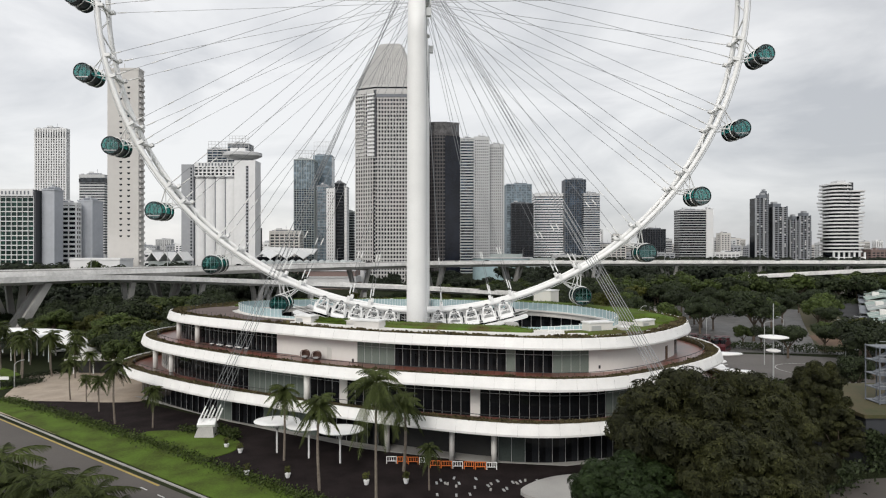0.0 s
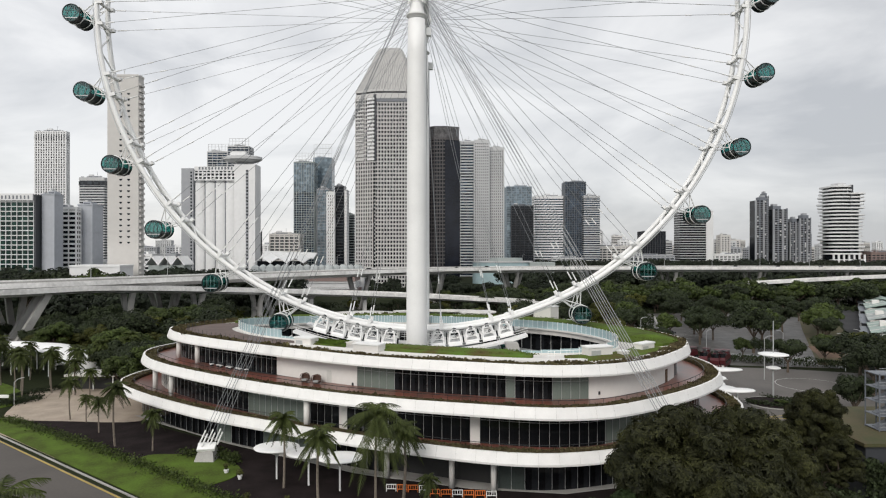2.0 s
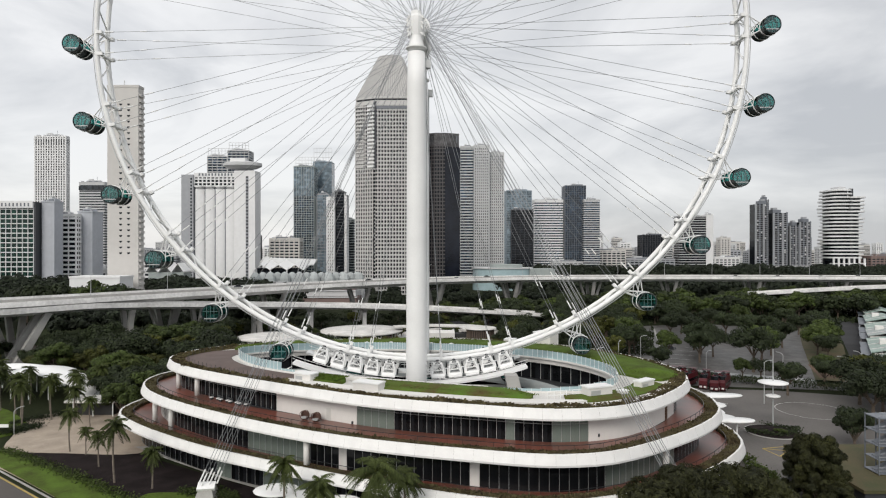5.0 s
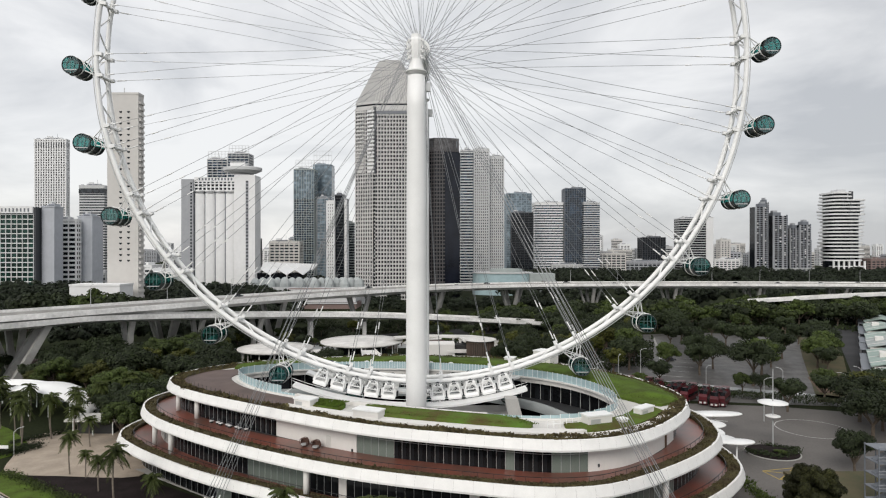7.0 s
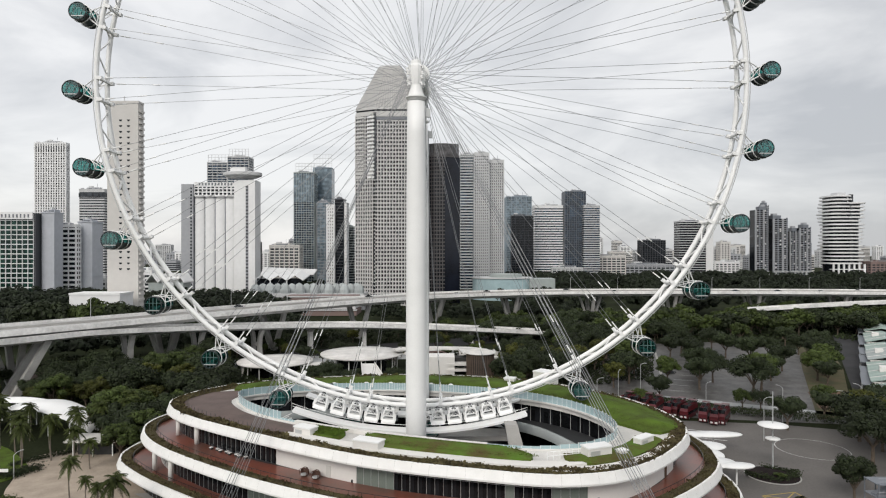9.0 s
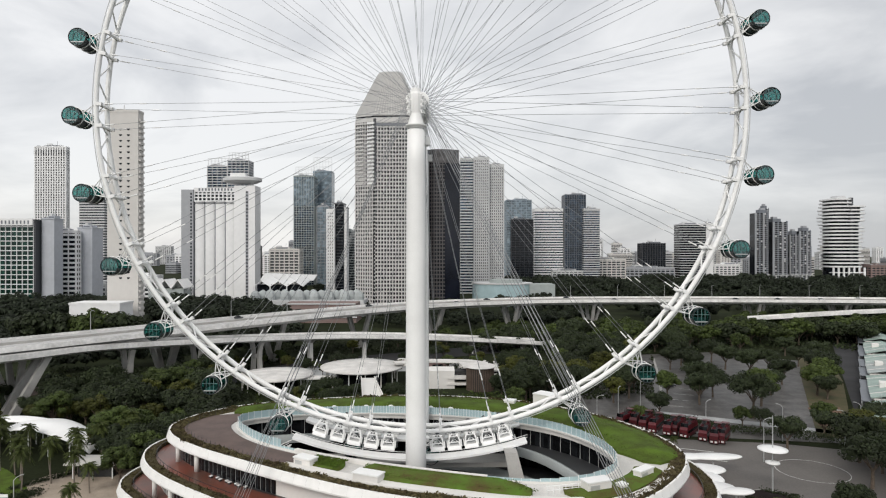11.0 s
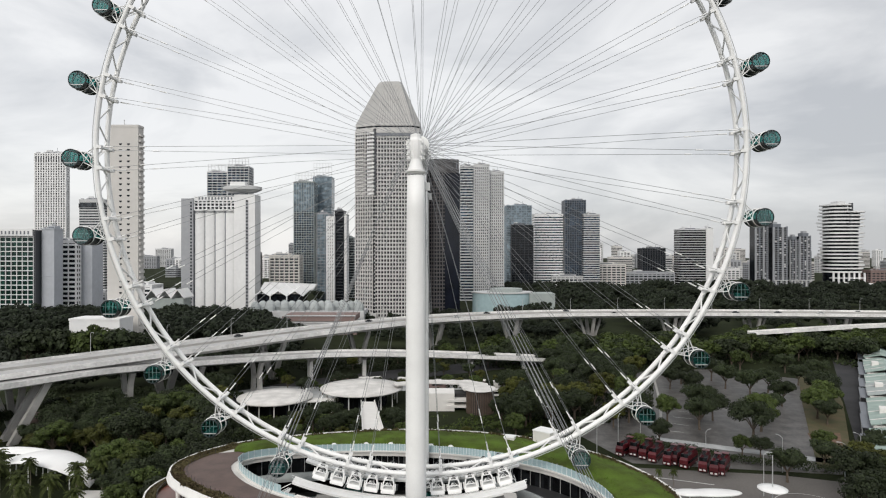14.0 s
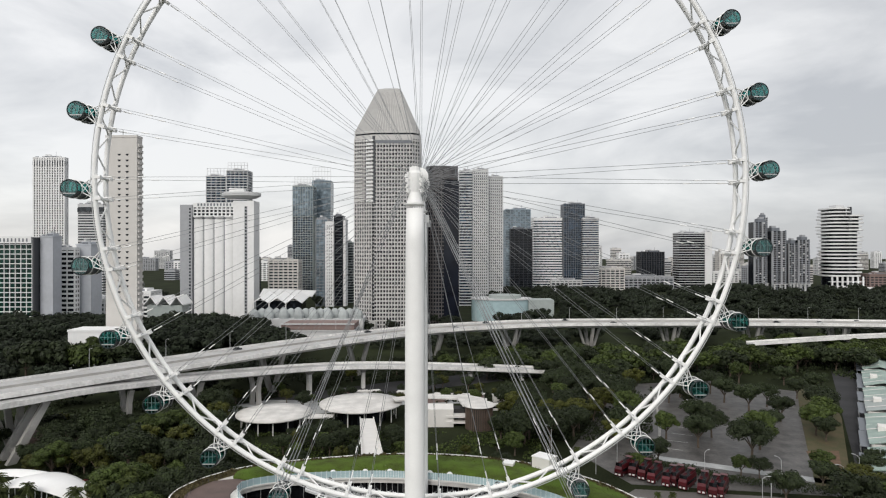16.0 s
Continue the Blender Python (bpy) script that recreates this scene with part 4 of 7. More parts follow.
for y, s in ((127.0, -1), (151.0, 1)):
    col = thing("support_column", "tall white steel support column of the wheel", "column", "wheel columns", at=(-5.35, y, 0))
    part("shaft", Geo().lathe([(2.1, 0.0), (2.1, 20.0), (2.0, 60), (1.9, 76.0), (1.76, 82.6)], 40), WHITE, col, smooth=True)
    part("collar", Geo().lathe([(1.7, 83.1), (2.15, 83.35), (2.15, 83.6), (1.4, 83.7)], 32), WHITE, col, "flared white collar")
    part("neck", Geo().lathe([(1.68, 83.7), (1.45, 84.6), (1.0, 86.4)], 28), WHITE, col)
    part("bearing_head", Geo().lathe([(0.9, 85.3), (1.15, 85.9), (1.3, 87.0), (1.45, 88.9), (1.4, 89.8), (1.15, 90.3), (1.1, 91.0), (0.5, 91.2)], 10), WHITE, col, "white bearing head")
    lug = Geo().box(0, 0, 0, 0.62, 0.22, 0.26).box(0.14, 0, -0.3, 0.26, 0.2, 0.5).tube((0.3, -0.2, -0.5), (0.3, 0.2, -0.5), 0.16, 8).data("cable_lug", WHITE)
    for side in (-1, 1):
        for k in range(12):
            row, a = k // 3, radians(-40 + 40 * (k % 3)) + (math.pi if side < 0 else 0)
            ob = new("cable_lug", lug)
            ob.parent, ob.location, ob.rotation_euler = col, ((1.45 + 0.08 * row) * math.cos(a), (1.45 + 0.08 * row) * math.sin(a), 86.4 + 1.05 * row + 0.2 * (k % 2)), (0, 0, a)
    for k in range(5):
        part("lifting_lug", Geo().box(-0.6 + 0.3 * k, -0.3, 91.3, 0.1, 0.5, 0.8), MULLION, col)
    part("service_box", Geo().box(2.4, 1.0, 80.5, 1.0, 1.0, 1.6), MULLION, col)
    part("ladder", Geo().box(1.95, 0.9, 42, 0.25, 0.12, 79), MULLION, col)
    for side, ax, ayy in ((-1, -40.0, 105.6), (1, 36.1, 84.2)) if s < 0 else ():
        base_z = 2.6
        stay = thing("stay_cables", "bundle of steel stay cables from the wheel head to an anchor", "cable", "stay cables", at=(0, 0, 0))
        for k in range(6):
            u, v = (k % 3 - 1) * 1.25 + (k // 3) * 0.5, (k // 3) * 1.0
            foot = (ax + u * 0.9, ayy + u * 0.4 - v * 0.5, base_z + 0.4 - v * 0.5)
            head = (-5.35 + side * 1.8, y + 0.3 * (k % 2), 86.2 + k * 0.6)
            part("cable", Geo().tube(foot, head, 0.05, 6), STEEL, stay)
            d = (Vector(head) - Vector(foot)).normalized()
            part("socket", Geo().tube(Vector(foot), Vector(foot) + d * 2.2, 0.14, 8), WHITE, stay)
        if s < 0:
            an = thing("cable_anchor", "sloping concrete cable anchor block with a white steel head", "anchor block", "cable anchors", at=(ax, ayy, 0))
            blk = Geo().loops([[(-1.7, 1.5, 0), (1.7, 1.5, 0), (1.7, -1.8, 0), (-1.7, -1.8, 0)], [(-1.2, 0.8, 2.2), (1.2, 0.8, 2.2), (1.2, -1.0, 1.8), (-1.2, -1.0, 1.8)]], True, True)
            part("block", blk, CONCRETE, an)
            hd = part("head", Geo().box(0, 0, 0, 2.9, 0.5, 1.6), WHITE, an)
            hd.matrix_basis = pose(0, -0.4, 2.3, -62, 0, -8 * side)

# ---- boarding platform under the rim ----
platform = thing("boarding_platform", "white steel boarding platform curving under the wheel", "platform")
for y, w in ((-6.6, 3.4), (6.6, 3.4)):
    rings = []
    for j in range(41):
        x = -27 + 49.5 * j / 40
        z = WZ - math.sqrt(76.2 ** 2 - (x + 1) ** 2) + 0.1
        rings.append([(WX + x, WY + y - w / 2, z), (WX + x, WY + y + w / 2, z), (WX + x, WY + y + w / 2, z + 0.45), (WX + x, WY + y - w / 2, z + 0.45)])
    part("walkway", Geo().loops(rings, True, True), WHITE, platform)
    for zz in (0.55, 1.1):
        e = y + math.copysign(w / 2, y)
        xs = [-27 + 49.5 * j / 40 for j in range(41)]
        part("guard_rail", Geo().pipe([(WX + x, WY + e, WZ - math.sqrt(76.2 ** 2 - (x + 1) ** 2) + 0.9 + zz) for x in xs], 0.05), WHITE, platform)
for x, lean in ((18.8, 3.4), (-27.5, -3.0)):
    part("inclined_leg", Geo().loops([[(WX + x - 1.3, 127.5, 16.4), (WX + x + 1.3, 127.5, 16.4), (WX + x + 1.3, 130.5, 16.4), (WX + x - 1.3, 130.5, 16.4)], [(WX + x + lean - 1.9, 122.5, 0.2), (WX + x + lean + 1.9, 122.5, 0.2), (WX + x + lean + 1.9, 125.5, 0.2), (WX + x + lean - 1.9, 125.5, 0.2)]], True, True), CONCRETE, platform, "inclined concrete leg")
part("underside_beam", Geo().box(WX - 2, WY, 11.0, 44, 6.0, 1.0), CONCRETE, platform)
drive = thing("wheel_drive_unit", "white steel drive frame with a black tyre", "drive unit", "wheel drive units")
for x in (-1.15, 1.15):
    part("side_frame", Geo().loops([[(x * 1.15 - 0.16, -0.8, -1.7), (x * 1.15 + 0.16, -0.8, -1.7), (x * 1.15 + 0.16, 0.8, -1.7), (x * 1.15 - 0.16, 0.8, -1.7)], [(x - 0.14, -0.6, 0.2), (x + 0.14, -0.6, 0.2), (x + 0.14, 0.6, 0.2), (x - 0.14, 0.6, 0.2)], [(x * 0.7 - 0.14, -0.35, 1.5), (x * 0.7 + 0.14, -0.35, 1.5), (x * 0.7 + 0.14, 0.35, 1.5), (x * 0.7 - 0.14, 0.35, 1.5)]], True, True), WHITE, drive)
for z, w in ((1.2, 0.75), (-0.1, 1.05)):
    part("cross_bar", Geo().box(0, -0.55, z, 2 * w, 0.18, 0.17), WHITE, drive)
for s in (-1, 1):
    part("rocker_arm", Geo().tube((s * 0.7, -0.5, 1.2), (s * 0.25, -0.2, 1.9), 0.11, 6), WHITE, drive)
    part("diagonal", Geo().tube((s * 1.1, -0.45, -0.5), (s * 0.2, -0.45, 0.5), 0.08, 6), WHITE, drive)
    part("damper", Geo().tube((s * 1.55, -0.3, -1.2), (s * 1.5, -0.3, 0.3), 0.14, 8), WHITE, drive)
part("motor_box", Geo().box(-0.1, 0.25, -0.2, 1.1, 0.6, 0.55), MULLION, drive)
part("gearbox", Geo().tube((0.35, -0.5, 0.28), (0.35, 0.5, 0.28), 0.28, 12), DARKSTEEL, drive, "dark gearbox drum")
part("base", Geo().loops([[(-1.35, -0.9, -1.75), (1.35, -0.9, -1.75), (1.35, 0.9, -1.75), (-1.35, 0.9, -1.75)], [(-1.5, -1.0, -1.4), (1.5, -1.0, -1.4), (1.5, 0.9, -1.4), (-1.5, 0.9, -1.4)], [(-1.2, -0.8, -0.85), (1.2, -0.8, -0.85), (1.2, 0.8, -0.85), (-1.2, 0.8, -0.85)]], True, True), WHITE, drive)
# added dark box that paints the shade of the gap beside the frame
part("gap_panel", Geo().box(1.85, 0.6, -0.7, 0.4, 0.4, 1.2), DARKSTEEL, drive, "dark panel standing in for the shaded gap between drive frames")
tyre = Geo().hoop((0, -0.2, 1.55), 0.42, 0.15, 18, 8)
part("tyre", tyre, DARKSTEEL, drive, "black rubber tyre")
first = True
for y in (-4.4, 4.6):
    for x in (-21.5, -17.8, -14.2, -10.6, -7.0, 3.6, 7.2, 10.8, 14.4, 18.0):
        z = WZ - math.sqrt(71.6 ** 2 - x * x) - 1.8
        m = pose(WX + x, WY + y, z, 0, math.degrees(math.asin(x / 72)) * -1, 0)
        if first:
            drive.matrix_basis, first = m, False
        else:
            copy_thing(drive, m)
stairs = thing("access_stair", "white steel access stair at the platform end", "stair")
for k in range(10):
    part("tread", Geo().box(WX - 28 - k * 0.45, WY - 6.6, 16.2 - k * 0.22, 0.5, 2.4, 0.08), WHITE, stairs)
for y in (-7.8, -5.4):
    for dz in (0.0, 1.0):
        part("stringer" if not dz else "handrail", Geo().tube((WX - 27.8, WY + y, 16.2 + dz), (WX - 32.5, WY + y, 14.0 + dz), 0.09, 6), WHITE, stairs)

# ---- viaducts ----
def sweep(points, section, per=8):
    P = spline(points, per, False)
    rings = []
    for i, p in enumerate(P):
        t = (P[min(i + 1, len(P) - 1)] - P[max(i - 1, 0)])
        side = Vector((t.y, -t.x, 0)).normalized()
        rings.append([p + side * u + Vector((0, 0, w)) for u, w in section])
    return Geo().loops(rings, True, True)


def along(points, step, per=12):
    """Points and headings at even steps along a curve."""
    P, left = spline(points, per, False), step / 2
    for a, b in zip(P, P[1:]):
        L, pos = (b - a).length, 0.0
        while L - pos >= left:
            pos += left
            yield a.lerp(b, pos / L), math.atan2(b.y - a.y, b.x - a.x)
            left = step
        left -= L - pos


HIGH = [(-215, 165, 22.6), (-150, 245, 22.6), (-115, 290, 22.6), (-70, 345, 22.6), (-15, 398, 22.6), (40, 425, 22.6), (95, 438, 22.6), (200, 440, 22.6), (317, 430, 22.6), (520, 395, 22.6)]
LOW = [(-206, 140, 21.5), (-152, 216, 21), (-127, 248, 20.4), (-67, 317, 14), (-15, 340, 10.5), (62, 355, 5.0), (110, 362, 1.0)]
SIDE = [(197, 397, 14), (290, 405, 18), (420, 410, 20), (560, 400, 20)]


def viaduct(name, label, points, half, thick, lanes):
    v = thing(name, label, "viaduct", kind="structure")
    part("deck", sweep(points, [(-half, -0.2), (-half, -0.8), (-half + 2.5, -1.2), (-half + 4, -thick), (half - 4, -thick), (half - 2.5, -1.2), (half, -0.8), (half, -0.2), (half, 0), (-half, 0)]), ROADWAY, v)
    for u in ([-half + 0.15, half - 0.15] + ([0.0] if lanes > 1 else [])):
        part("parapet", sweep(points, [(u - 0.18, -0.9 if u else 0.0), (u + 0.18, -0.9 if u else 0.0), (u + 0.14, 1.0), (u - 0.14, 1.0)]), CONCRETE if u == 0 else ROADPALE, v, "pale concrete parapet")
    for u in ((-half / 2, half / 2) if lanes > 1 else (0,)):
        part("road_surface", sweep(points, [(u - (half / 2 if lanes > 1 else half) + 0.6, 0.0), (u + (half / 2 if lanes > 1 else half) - 0.6, 0.0), (u + (half / 2 if lanes > 1 else half) - 0.6, 0.03), (u - (half / 2 if lanes > 1 else half) + 0.6, 0.03)]), ROADGREY, v, "grey carriageway")
    for p, h in along(points, 21):
        ob = part("expansion_joint", Geo().box(0, 0, 0.05, 0.35, 2 * half - 1.0, 0.02), CONCRETE, v)
        ob.matrix_basis = pose(p.x, p.y, p.z, 0, 0, math.degrees(h))
    return v


expressway = viaduct("expressway", "elevated pale concrete expressway on splayed piers", HIGH, 14, 2.6, 2)
slip = viaduct("slip_road", "lower concrete slip road descending behind trees", LOW, 6.4, 2.0, 1)
side_ramp = viaduct("side_ramp", "narrow concrete ramp joining the expressway", SIDE, 4.0, 1.4, 1)
for p, h in along(HIGH, 58):
    ob = thing("splayed_pier", "V-shaped concrete pier under the expressway", "pier", "expressway piers", at=(p.x, p.y, 0))
    ob.rotation_euler = (0, 0, h)
    # darker concrete than the deck: shade under the road put into the colour
    for s in (-1, 1):
        part("leg", Geo().loops([[(-1.2, s * 1.3 - 0.9, 0), (1.2, s * 1.3 - 0.9, 0), (1.2, s * 1.3 + 0.9, 0), (-1.2, s * 1.3 + 0.9, 0)], [(-0.9, s * 9.5 - 1.0, p.z - 2.4), (0.9, s * 9.5 - 1.0, p.z - 2.4), (0.9, s * 9.5 + 1.0, p.z - 2.4), (-0.9, s * 9.5 + 1.0, p.z - 2.4)]], True, True), CONCRETE, ob)
        part("strut", Geo().loops([[(s * 1.2 - 0.8, -0.9, 0), (s * 1.2 + 0.8, -0.9, 0), (s * 1.2 + 0.8, 0.9, 0), (s * 1.2 - 0.8, 0.9, 0)], [(s * 8 - 0.8, -0.9, p.z - 2.5), (s * 8 + 0.8, -0.9, p.z - 2.5), (s * 8 + 0.8, 0.9, p.z - 2.5), (s * 8 - 0.8, 0.9, p.z - 2.5)]], True, True), CONCRETE, ob)
    part("crosshead", Geo().box(0, 0, p.z - 2.9, 2.4, 20, 0.9), CONCRETE, ob)
for pts, st in ((LOW, 30), (SIDE, 45)):
    for p, h in along(pts, st):
        if p.z < 5:
            continue
        ob = thing("single_pier", "concrete pier with a widened head under a ramp", "pier", "ramp piers", at=(p.x, p.y, 0))
        ob.rotation_euler = (0, 0, h)
        top = p.z - 1.9
        if pts is LOW and p.x < -130:
            # pairs of long legs raked along the road
            for e in (-3.6, 3.6):
                part("raked_leg", Geo().loops([[(-12.5, e - 1.1, 0), (-9.5, e - 1.1, 0), (-9.5, e + 1.1, 0), (-12.5, e + 1.1, 0)], [(-1.2, e - 0.9, top), (1.2, e - 0.9, top), (1.2, e + 0.9, top), (-1.2, e + 0.9, top)]], True, True), CONCRETE, ob)
            part("tie_beam", Geo().box(-8.6, 0, 3.4, 1.4, 7.4, 1.6), CONCRETE, ob)
            part("head", Geo().box(0, 0, top + 0.2, 2.4, 9.0, 0.8), CONCRETE, ob)
        elif pts is LOW and p.x < -80:
            # H-shaped pier with legs that flare to the deck edges
            for e in (-1, 1):
                rows = ((0.0, 3.0, 0.9), (top * 0.45, 2.4, 0.8), (top * 0.7, 2.7, 0.8), (top * 0.88, 3.6, 0.9), (top, 4.6, 1.1))
                part("flared_leg", Geo().loops([[(-0.9, e * c - r, z), (0.9, e * c - r, z), (0.9, e * c + r, z), (-0.9, e * c + r, z)] for z, c, r in rows], True, True), CONCRETE, ob)
            part("tie_beam", Geo().box(0, 0, top * 0.52, 1.5, 4.2, 1.5), CONCRETE, ob)
        else:
            part("shaft", Geo().box(0, 0, (p.z - 3) / 2, 1.8, 2.6, p.z - 3), ROADWAY, ob)
            part("head", Geo().loops([[(-0.9, -1.3, p.z - 3.6), (0.9, -1.3, p.z - 3.6), (0.9, 1.3, p.z - 3.6), (-0.9, 1.3, p.z - 3.6)], [(-1, -4, top), (1, -4, top), (1, 4, top), (-1, 4, top)]], True, True), CONCRETE, ob)


def street_lamp(x, y, z, h, reach=1.8, a=0.0):
    t = thing("street_lamp", "slender grey street lamp with a curved arm", "street lamp", "street lamps", at=(x, y, z))
    t.rotation_euler = (0, 0, a)
    part("pole", Geo().tube((0, 0, 0), (0, 0, h - 0.6), 0.13, 6, 0.08), MULLION, t)
    arm_ = part("arm", Geo().tube((0, 0, h - 0.65), (reach * 0.5, 0, h - 0.1), 0.07, 5).tube((reach * 0.5, 0, h - 0.1), (reach, 0, h), 0.07, 5), MULLION, t)
    part("lamp_head", Geo().box(reach + 0.3, 0, h, 0.8, 0.3, 0.15), MULLION, arm_)


for i, (p, h) in enumerate(along(HIGH, 34)):
    n = Vector((-math.sin(h), math.cos(h), 0))
    q = p + n * 13.2
    street_lamp(q.x, q.y, q.z, 9.5, 2.0, h - math.pi / 2)
for x, y, h, a in ((88, 170, 12, 0), (103, 188, 11, 2), (60, 212, 11, 1), (72, 226, 11, 0), (118, 182, 11, 3), (51, 205, 10, 0), (128, 190, 11, 2), (84, 198, 10, 0.5), (40, 226, 10, 2.6), (-98, 142, 6, 1.2), (145, 205, 10, 1)):
    street_lamp(x, y, 0, h, 1.6, a)


def car(x, y, z, h, material, kind="car", label="small car driving lane parked still on the road"):
    t = thing(kind, label, "car", "cars", at=(x, y, z))
    t.rotation_euler = (0, 0, h)
    L, W = (4.4, 1.8)
    def ring(z, l0, l1, w):
        return [(l0, -w / 2, z), (l1, -w / 2, z), (l1, w / 2, z), (l0, w / 2, z)]
    part("body", Geo().loops([ring(0.25, -2.1, 2.1, 1.7), ring(0.5, -2.2, 2.2, W), ring(0.85, -2.15, 2.15, W), ring(0.92, -1.9, 1.9, 1.65)], True, True), material, t)
    part("cabin", Geo().loops([ring(0.9, -1.6, 1.1, 1.6), ring(1.42, -1.1, 0.5, 1.3)], True, True), GLASS_DARK, t)
    part("roof", Geo().box(-0.3, 0, 1.45, 1.5, 1.25, 0.07), material, t)
    for sx in (-1.35, 1.35):
        for sy in (-0.8, 0.8):
            tyre_ = part("wheel", Geo().tube((sx, sy - 0.1, 0.32), (sx, sy + 0.1, 0.32), 0.32, 12), DARKSTEEL, t)
            part("rim", Geo().tube((sx, sy - 0.11, 0.32), (sx, sy + 0.11, 0.32), 0.19, 10), MULLION, tyre_)


rnd = random.Random(5)
for i, (p, h) in enumerate(along(HIGH, 29)):
    if rnd.random() < 0.55:
        n = Vector((-math.sin(h), math.cos(h), 0)) * rnd.choice((-9.5, -4.5, 4.5, 9.0))
        c = rnd.choice((WHITE, DARKSTEEL, DARKSTEEL, MULLION))
        car(p.x + n.x, p.y + n.y, p.z + 0.05, h, c, label=("white" if c is WHITE else "dark" if c is DARKSTEEL else "silver") + " car on the expressway carriageway")
for x, y, h, c in ((-112, 196, 0.6, RED), (-108, 203, 0.6, RED), (-118, 190, 0.7, WHITE), (96, 262, 0.3, DARKSTEEL), (118, 300, 1.2, WHITE), (-40, 300, 0.4, WHITE), (-28, 305, 0.4, MULLION), (-12, 300, 0.4, WHITE), (2, 312, 0.4, RED), (12, 300, 0.3, WHITE)):
    car(x, y, 0.06, h, c, label=("white" if c is WHITE else "red" if c is RED else "grey") + " car parked on the ground below the expressway")

# ---- buildings behind the wheel ----
for x, y, z, r in ((-35.5, 273, 7.0, 18.0), (-70, 260, 6.0, 15.5)):
    t = thing("disc_pavilion", "low pavilion under a large pale round concrete roof", "pavilion", "disc pavilions", at=(x, y, 0))
    part("roof", Geo().lathe([(r - 1.5, z - 0.9), (r, z - 0.5), (r, z), (r * 0.6, z + 0.25), (0.5, z + 0.5)], 48), ROOFSLAB, t, "pale stained round roof", True)
    part("glazing", Geo().lathe([(r * 0.62, 0), (r * 0.62, z - 0.6)], 32), GLASS_DARK, t)
    for k in range(14):
        a = 2 * math.pi * k / 14
        part("post", Geo().tube((r * 0.86 * math.cos(a), r * 0.86 * math.sin(a), 0), (r * 0.86 * math.cos(a), r * 0.86 * math.sin(a), z - 0.6), 0.25, 8), WALLW, t)
link = thing("link_building", "low white building with a flat pale roof and balconies", "building", at=(0, 267, 0))
part("roof", Geo().prism([(-22, 8), (-8, 14), (6, 13), (13, 12), (20, 6), (19, -6), (9, -6), (7, 6), (-8, 8), (-20, 2)], 8.0, 8.6), ROOFSLAB, link)
part("block", Geo().box(-0.5, -3, 3.7, 11, 10, 7.4), WALLW, link, "white rendered block")
for z in (2.0, 4.4):
    part("balcony", Geo().box(6.5, -5, z, 9, 7, 0.9), WALLW, link)
# solid near-black block painted as the shade behind the balconies
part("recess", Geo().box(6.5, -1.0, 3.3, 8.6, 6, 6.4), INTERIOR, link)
drum = thing("slatted_drum", "brown slatted timber drum with a pale roof", "building", at=(15.6, 258, 0))
part("core", Geo().lathe([(5.5, 0), (5.5, 9.4)], 32), INTERIOR, drum)
slat = Geo().box(5.65, 0, 4.7, 0.25, 0.5, 9.4).data("slat", SLAT)
for k in range(40):
    ob = new("slat", slat)
    ob.parent, ob.rotation_euler = drum, (0, 0, 2 * math.pi * k / 40)
part("roof", Geo().lathe([(6.4, 9.4), (6.7, 9.6), (6.5, 9.9), (0.5, 10.1)], 32), ROOFSLAB, drum)
bridge = thing("footbridge", "pale footbridge sloping down from the roof lawn", "bridge")
part("deck", Geo().loops([[(-20.4, 160, 16.8), (-14.2, 160, 16.8), (-14.2, 160, 17.9), (-20.4, 160, 17.9)], [(-32.3, 246, 6.4), (-26.9, 246, 6.4), (-26.9, 246, 7.2), (-32.3, 246, 7.2)]], True, True), WALLW, bridge)
for dx in (0.0, 5.5):
    part("parapet", Geo().loops([[(-20.5 + dx * 1.1, 160, 17.8), (-20.2 + dx * 1.1, 160, 17.8), (-20.2 + dx * 1.1, 160, 18.6), (-20.5 + dx * 1.1, 160, 18.6)], [(-32.4 + dx * 0.96, 246, 7.0), (-32.1 + dx * 0.96, 246, 7.0), (-32.1 + dx * 0.96, 246, 7.9), (-32.4 + dx * 0.96, 246, 7.9)]], True, True), WALLW, bridge)
for x, y, z in ((-21.5, 190, 13.2), (-26.0, 220, 9.4)):
    part("support", Geo().box(x, y, z / 2, 1.0, 1.0, z), CONCRETE, bridge)

walk_roof = thing("link_canopy", "flat pale canopy between the round pavilions", "canopy", at=(-51, 257, 0))
part("roof", Geo().prism([(-7, -2.5), (6, -1), (6, 4), (-5, 5)], 4.6, 5.0), ROOFSLAB, walk_roof)
for x, y in ((-6, -1.5), (5, 0), (5, 3), (-4.4, 4)):
    part("post", Geo().tube((x, y, 0), (x, y, 4.6), 0.14, 8), WALLW, walk_roof)
for x, y, w, d, h, a in ((-150, 232, 16, 8, 4.5, 0.9), (-132, 232, 9, 6, 3.2, 0.8)):
    t = thing("brown_store", "low reddish brown store below the slip road", "building", at=(x, y, 0))
    t.rotation_euler = (0, 0, a)
    part("wall_block", Geo().box(0, 0, h / 2, w, d, h), BRICKRED, t)
    part("roof", Geo().loops([[(-w / 2 - 0.4, yy, h), (w / 2 + 0.4, yy, h), (0, yy, h + 1.6)] for yy in (-d / 2 - 0.4, d / 2 + 0.4)], True, True), BRICKRED, t)
    part("door", Geo().box(0, -d / 2 - 0.05, 1.2, 2.2, 0.12, 2.4), INTERIOR, t)

